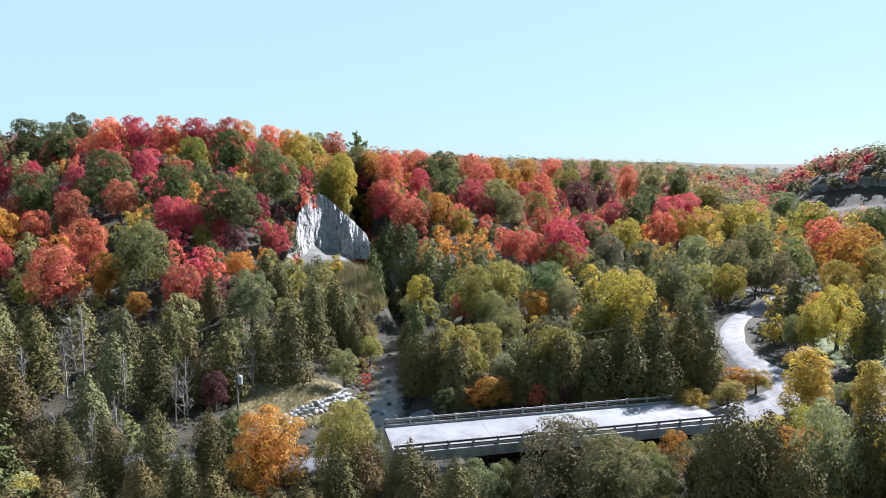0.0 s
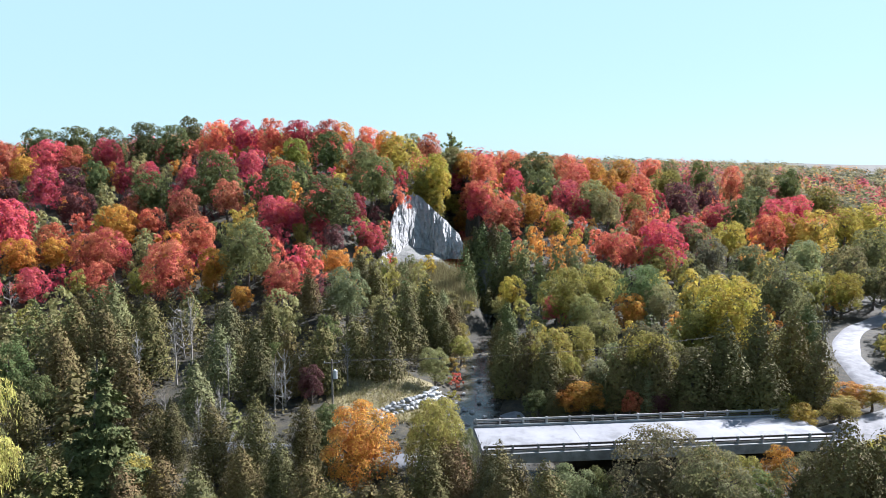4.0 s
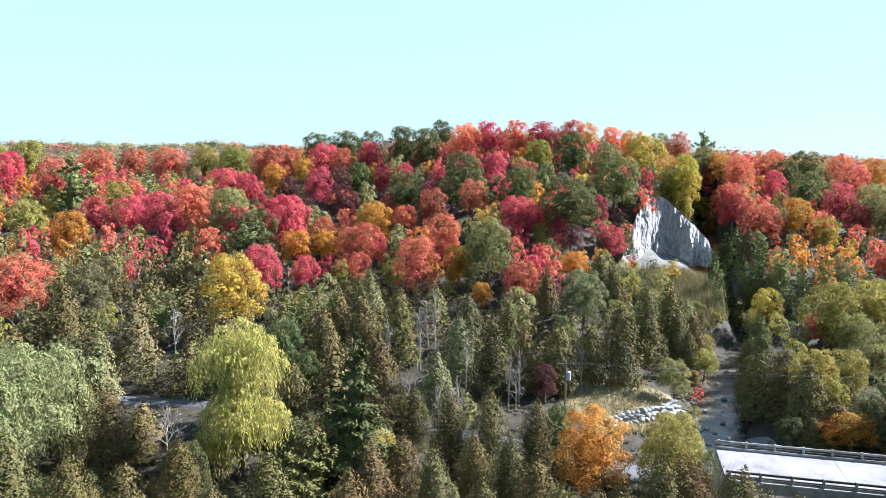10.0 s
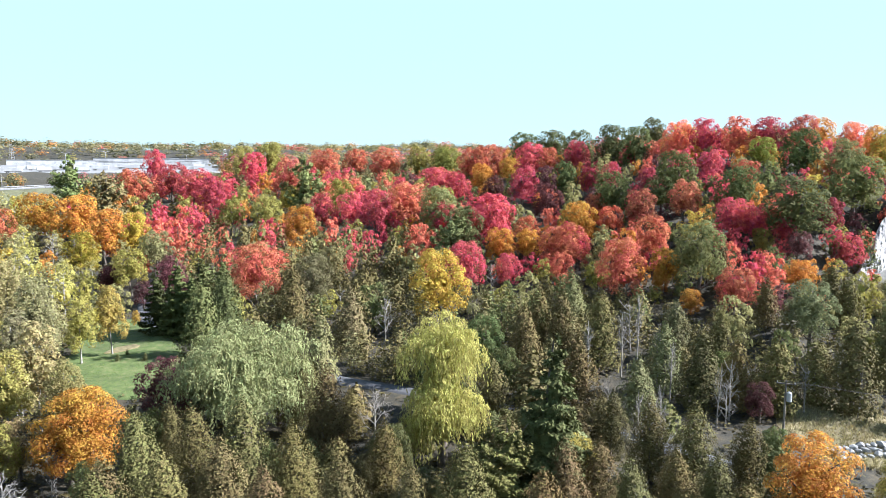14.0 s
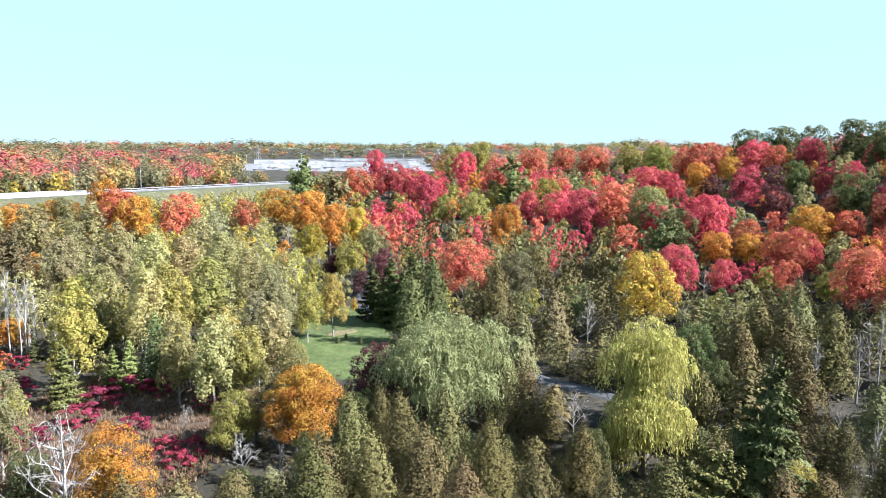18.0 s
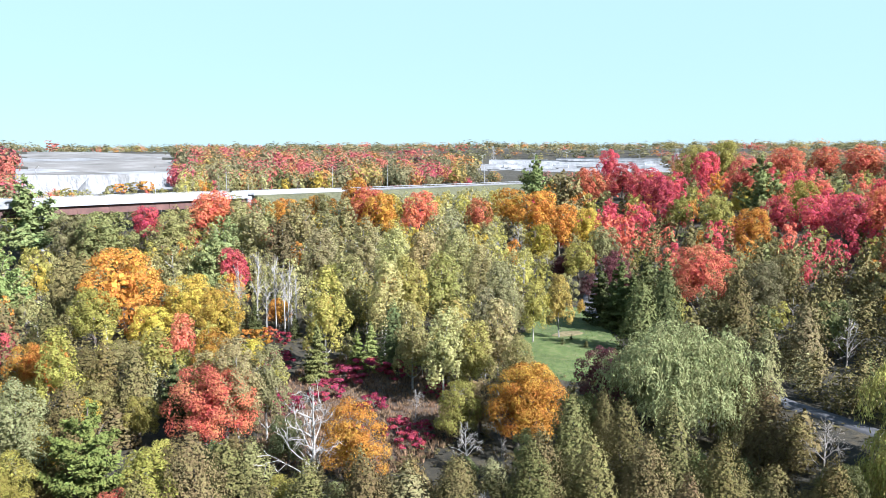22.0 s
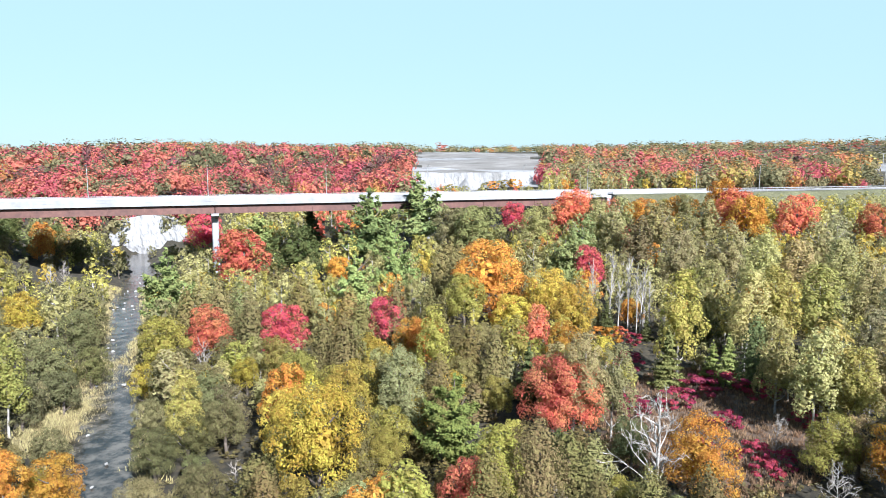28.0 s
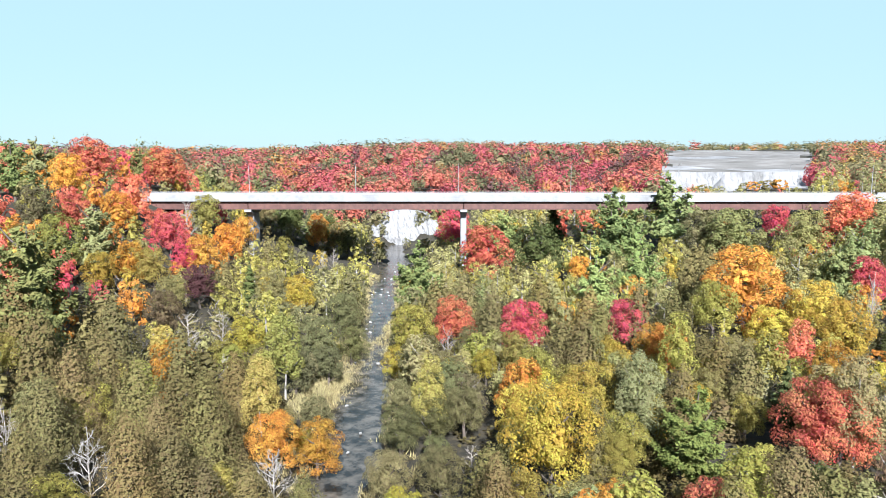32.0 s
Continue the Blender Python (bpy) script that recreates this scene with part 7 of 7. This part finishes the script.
def pylon(bearing, r, height, turn):
    """A lattice tower for the high-voltage lines."""
    x, y = (float(v) for v in polar(bearing, r))
    p = thing("transmission_tower", "grey lattice steel transmission tower on the plateau", "transmission tower", "transmission towers", at=pose(x, y, float(land(x, y)[0]) - 0.4, 0, 0, turn))
    legs = [(-1, -1), (1, -1), (1, 1), (-1, 1)]
    w0, w1 = 2.6, 0.55
    for sx, sy in legs:
        part("leg", rod((sx * w0, sy * w0, 0), (sx * w1, sy * w1, height), 0.16, 0.1, 5), STEEL, p)
    for k in range(6):
        z0, z1 = height * k / 6, height * (k + 1) / 6
        a0, a1 = w0 + (w1 - w0) * k / 6, w0 + (w1 - w0) * (k + 1) / 6
        for (ax, ay), (bx, by) in zip(legs, legs[1:] + legs[:1]):
            part("brace", rod((ax * a0, ay * a0, z0), (bx * a1, by * a1, z1), 0.07, 0.07, 4), STEEL, p)
    ends = []
    for z in (0.62, 0.78, 0.94):
        part("crossarm", box(9.0 - 4 * (z - 0.6), 0.5, 0.35, 0, 0, height * z, 0.05), STEEL, p)
        for s in (-1, 1):
            e = (s * (4.4 - 2 * (z - 0.6)), 0, height * z - 0.9)
            part("insulator", rod((e[0], 0, height * z), e, 0.1, 0.1, 6), PAINT, p)
            ends.append(p.matrix_world @ Vector(e))
    return ends


towers = [pylon(47.8, 430, 19, 35), pylon(61.2, 560, 20, 35), pylon(75.5, 900, 24, 30)]
for a, b in zip(towers, towers[1:]):
    for p, q in zip(a, b):
        wire(p, q, 5.0, 0.07, "high-voltage line sagging between lattice towers")
for q in towers[0]:
    wire(q, q + Vector((-20, 260, 10)), 5.0, 0.07, "high-voltage line sagging between lattice towers")


def shed(bearing, r, sx, sy, h, turn, roof=None):
    """A long low industrial building with doors and a shallow roof."""
    x, y = (float(v) for v in polar(bearing, r))
    b = thing("warehouse", "long low white industrial building on a pale yard", "building", "industrial buildings", at=pose(x, y, float(land(x, y)[0]) - 0.5, 0, 0, turn))
    part("wall", box(sx, sy, h, 0, 0, 0, 0.05), PAINT, b, "white metal cladding")
    part("roof", box(sx + 0.8, sy + 0.8, 0.5, 0, 0, h + 0.004, 0.1), roof or WHITE_CONCRETE, b, "flat pale roof")
    for k in range(int(sx / 12)):
        part("door", box(4.0, 0.2, h * 0.6, -sx / 2 + 8 + k * 12, -sy / 2 - 0.06, 0.5, 0.03), STEEL, b, "grey loading door")


for row in ((64.5, 820, 60, 25, 6, 65), (67.5, 900, 90, 30, 7, 66), (71.0, 780, 40, 18, 5, 72), (73.5, 860, 70, 25, 6, 75), (69.0, 730, 30, 14, 5, 70)):
    shed(*row)


def yard_lamp(bearing, r, height):
    """A tall mast with two curved arms."""
    x, y = (float(v) for v in polar(bearing, r))
    p = thing("yard_lamp", "tall galvanised lamp mast with two curved arms", "street lamp", "lamps over the yards", at=pose(x, y, float(land(x, y)[0]) - 0.3, 0, 0, bearing))
    part("mast", rod((0, 0, 0), (0, 0, height), 0.3, 0.2), STEEL, p)
    for s in (-1, 1):
        part("arm", rod((0, 0, height - 0.2), (s * 2.6, 0, height + 1.0), 0.16, 0.14), STEEL, p)
        part("lamp_head", box(1.6, 0.8, 0.3, s * 3.2, 0, height + 0.85, 0.06), STEEL, p)


for row in ((84.9, 700, 12), (80.7, 720, 13), (76.4, 760, 13), (72.2, 780, 13), (69.6, 740, 14), (66.4, 760, 13), (64.0, 720, 13), (62.3, 800, 13)):
    yard_lamp(*row)


def trailer(x, y, turn):
    """A parked box trailer."""
    t = thing("trailer", "white box trailer parked on the pale yard", "trailer", "parked trailers", at=pose(x, y, float(land(x, y)[0]), 0, 0, turn))
    part("body", box(13.0, 2.6, 2.8, 0, 0, 1.15, 0.08), PAINT, t)
    part("chassis", box(12.0, 1.1, 0.3, 0, 0, 0.84, 0.03), CABLE, t)
    for wx in (-4.6, -3.3):
        for wy in (-1.05, 1.05):
            part("wheel", rod((wx, wy - 0.2, 0.5), (wx, wy + 0.2, 0.5), 0.5, 0.5, 12), CABLE, t)


for bearing in (63.2, 64.4, 65.7, 67.0, 68.2, 69.9, 71.4, 72.6, 73.9, 75.1):
    for r in (668, 700):
        trailer(*(float(v) for v in polar(bearing + 0.4 * math.sin(r * bearing), r)), bearing + 8 * math.sin(bearing * 7))


# ---- undergrowth ----
def tufts(name, places, height, spread, material, label, blades=5, seed=3):
    """Grass and weeds, a few bent blades to a tuft."""
    rng = np.random.default_rng(seed)
    p = np.repeat(np.asarray(places), blades, 0)
    n = len(p)
    h = height * rng.uniform(0.5, 1.3, n)
    lean = rng.normal(size=(n, 2)) * spread
    w = rng.normal(size=(n, 2)) * 0.022
    base = p + np.column_stack([rng.normal(size=(n, 2)) * spread * 0.6, np.zeros(n)])
    tip = base + np.column_stack([lean, h])
    side = np.column_stack([w, np.zeros(n)])
    v = np.stack([base - side * 1.6, base + side * 1.6, (base + tip) / 2 + side, tip], 1)
    me = mesh_of(name, v.reshape(-1, 3), np.arange(4 * n).reshape(-1, 4), material)
    tagged(new(name, me), label, "grass", kind="stuff")


def sown(bearing, r, along, across, n, seed, inner=0.0):
    rng = np.random.default_rng(seed)
    a, s = rng.uniform(0, 6.283, n), np.sqrt(rng.uniform(inner, 1, n))
    rr = r + np.cos(a) * s * along
    bb = bearing + np.degrees(np.sin(a) * s * across / rr)
    x, y = polar(bb, rr)
    return np.column_stack([x, y, land(x, y) + 0.1])


GREEN_BLADE = leaf_material("green_blades", (0.13, 0.17, 0.04), 0.2)
TAN_BLADE = leaf_material("tan_blades", (0.25, 0.21, 0.105), 0.2)
BROWN_BLADE = leaf_material("brown_blades", (0.17, 0.105, 0.065), 0.2)
tufts("tall_grass", sown(86.5, 101, 24, 15, 2600, 1), 0.7, 0.22, BROWN_BLADE, "tall brown grass in the clearing", 12)
tufts("terrace_weeds", np.vstack([sown(12.5, 108, 12.5, 8.5, 1500, 2), sown(12.0, 104, 8, 8, 500, 5)]), 0.55, 0.22, TAN_BLADE, "dry weeds on the river terrace")
tufts("meadow_grass", sown(69.3, 140, 26, 11, 2500, 3), 0.22, 0.12, GREEN_BLADE, "short green meadow grass")
tufts("reeds", np.vstack([sown(9.0, 178, 12, 12, 3000, 4), sown(7.5, 168, 8, 8, 900, 8)]), 2.6, 0.5, TAN_BLADE, "tall tan reeds on the slope under the bluff", 6)
bank = []
bank_rng = np.random.default_rng(9)
for q, d in zip(_river, np.gradient(_river[:, :2], axis=0)):
    b = math.degrees(math.atan2(-q[0], q[1])) % 360
    if 120 < b < 150 and 55 < math.hypot(q[0], q[1]) < 240:
        side = np.array([-d[1], d[0]]) / (np.linalg.norm(d) + 1e-9)
        for s in (-1, 1):
            for _ in range(30):
                c = q[:2] + side * s * (q[2] / 2 + bank_rng.uniform(0.2, 4.6)) + bank_rng.normal(size=2) * 0.8
                bank.append((c[0], c[1], float(land(c[0], c[1])[0]) + 0.05))
for q in dense(BANK, 1.0):
    for _ in range(30):
        c = q + bank_rng.normal(size=2) * 1.5
        bank.append((c[0], c[1], float(land(c[0], c[1])[0]) + 0.05))
tufts("bank_grass", np.array(bank), 0.9, 0.3, TAN_BLADE, "pale tall grass along the river banks", 12)


# low brush and saplings that cover the ground under the trees
def brush(n, seed):
    rng = np.random.default_rng(seed)
    r = np.sqrt(rng.uniform(44.0 ** 2, 185.0 ** 2, n))
    b = rng.uniform(-44, 170, n)
    x, y = polar(b, r)
    keep = np.array([not is_open(px, py, pb, pr) for px, py, pb, pr in zip(x, y, b, r)])
    x, y = np.repeat(x[keep], 7), np.repeat(y[keep], 7)
    x, y = x + rng.normal(size=len(x)) * 0.6, y + rng.normal(size=len(y)) * 0.6
    c = np.column_stack([x, y, land(x, y) + rng.uniform(0.1, 1.1, len(x))])
    normal = rng.normal(size=(len(x), 3)) * 0.5 + np.array([0, 0, 0.7])
    me = mesh_of("underbrush", *leaf_quads(rng, c, normal, rng.uniform(0.25, 0.6, len(x))), leaf_material("underbrush", (0.075, 0.062, 0.026), 0.2, 0.4, 3.4))
    tagged(new("underbrush", me), "low brush and saplings under the trees", "undergrowth", kind="stuff")


brush(9000, 12)


def seedling(bearing, r, h, code):
    x, y = (float(v) for v in polar(bearing, r))
    plant(x, y, h, h * 0.55, code)


for row in ((69.6, 133, 1.6, "Cg"), (68.9, 136, 1.4, "Cg"), (67.7, 131, 1.7, "Cg"), (70.8, 160, 4.5, "Ay"), (68.2, 160, 3.8, "Ay")):
    seedling(*row)


for row in ((108.3, 399, 3.6, "Uk"), (107.9, 401, 4.4, "Ul"), (107.4, 400, 3.4, "Uk"), (105.0, 400, 4.2, "Ul"), (104.4, 399, 4.6, "Uo"), (103.9, 401, 4.4, "Uk"), (103.3, 400, 4.8, "Ul"), (102.6, 398, 5.5, "Uo")):
    x, y = (float(v) for v in polar(row[0], row[1]))
    plant(x, y, row[2], row[2] * 1.9, row[3])


def fallen_log(x, y, length, turn, tilt=4):
    t = thing("fallen_log", "bleached white fallen tree trunk in the undergrowth", "log", "fallen logs", at=pose(x, y, float(land(x, y)[0]) + 0.5, 0, -tilt, turn))
    r = np.random.default_rng(int(abs(x) * 10))
    u = np.linspace(0, 1, 7)
    line = np.column_stack([u * length, np.cumsum(r.normal(size=7) * 0.12), u * 0])
    part("trunk", mesh_of("trunk", *tube(line, 0.24 - 0.17 * u, 7), WHITE_BARK, None, True), None, t)
    for k in range(5):
        i = int(r.integers(2, 6))
        e = line[i] + np.array([r.uniform(0.3, 1.4), r.uniform(-1.6, 1.6), r.uniform(0.3, 1.4)])
        part("branch", mesh_of("branch", *tube([line[i], (line[i] + e) / 2, e], [0.09, 0.06, 0.02], 5), WHITE_BARK, None, True), None, t)


for row in ((-78, -2, 7, 160, 8), (-43, 79, 6, 20, 3), (-70, -62, 8, 30, 20), (-86, -66, 7, 60, 15), (-95, -42, 7, 80, 10), (-118, -70, 6, 10, 10)):
    fallen_log(*row)
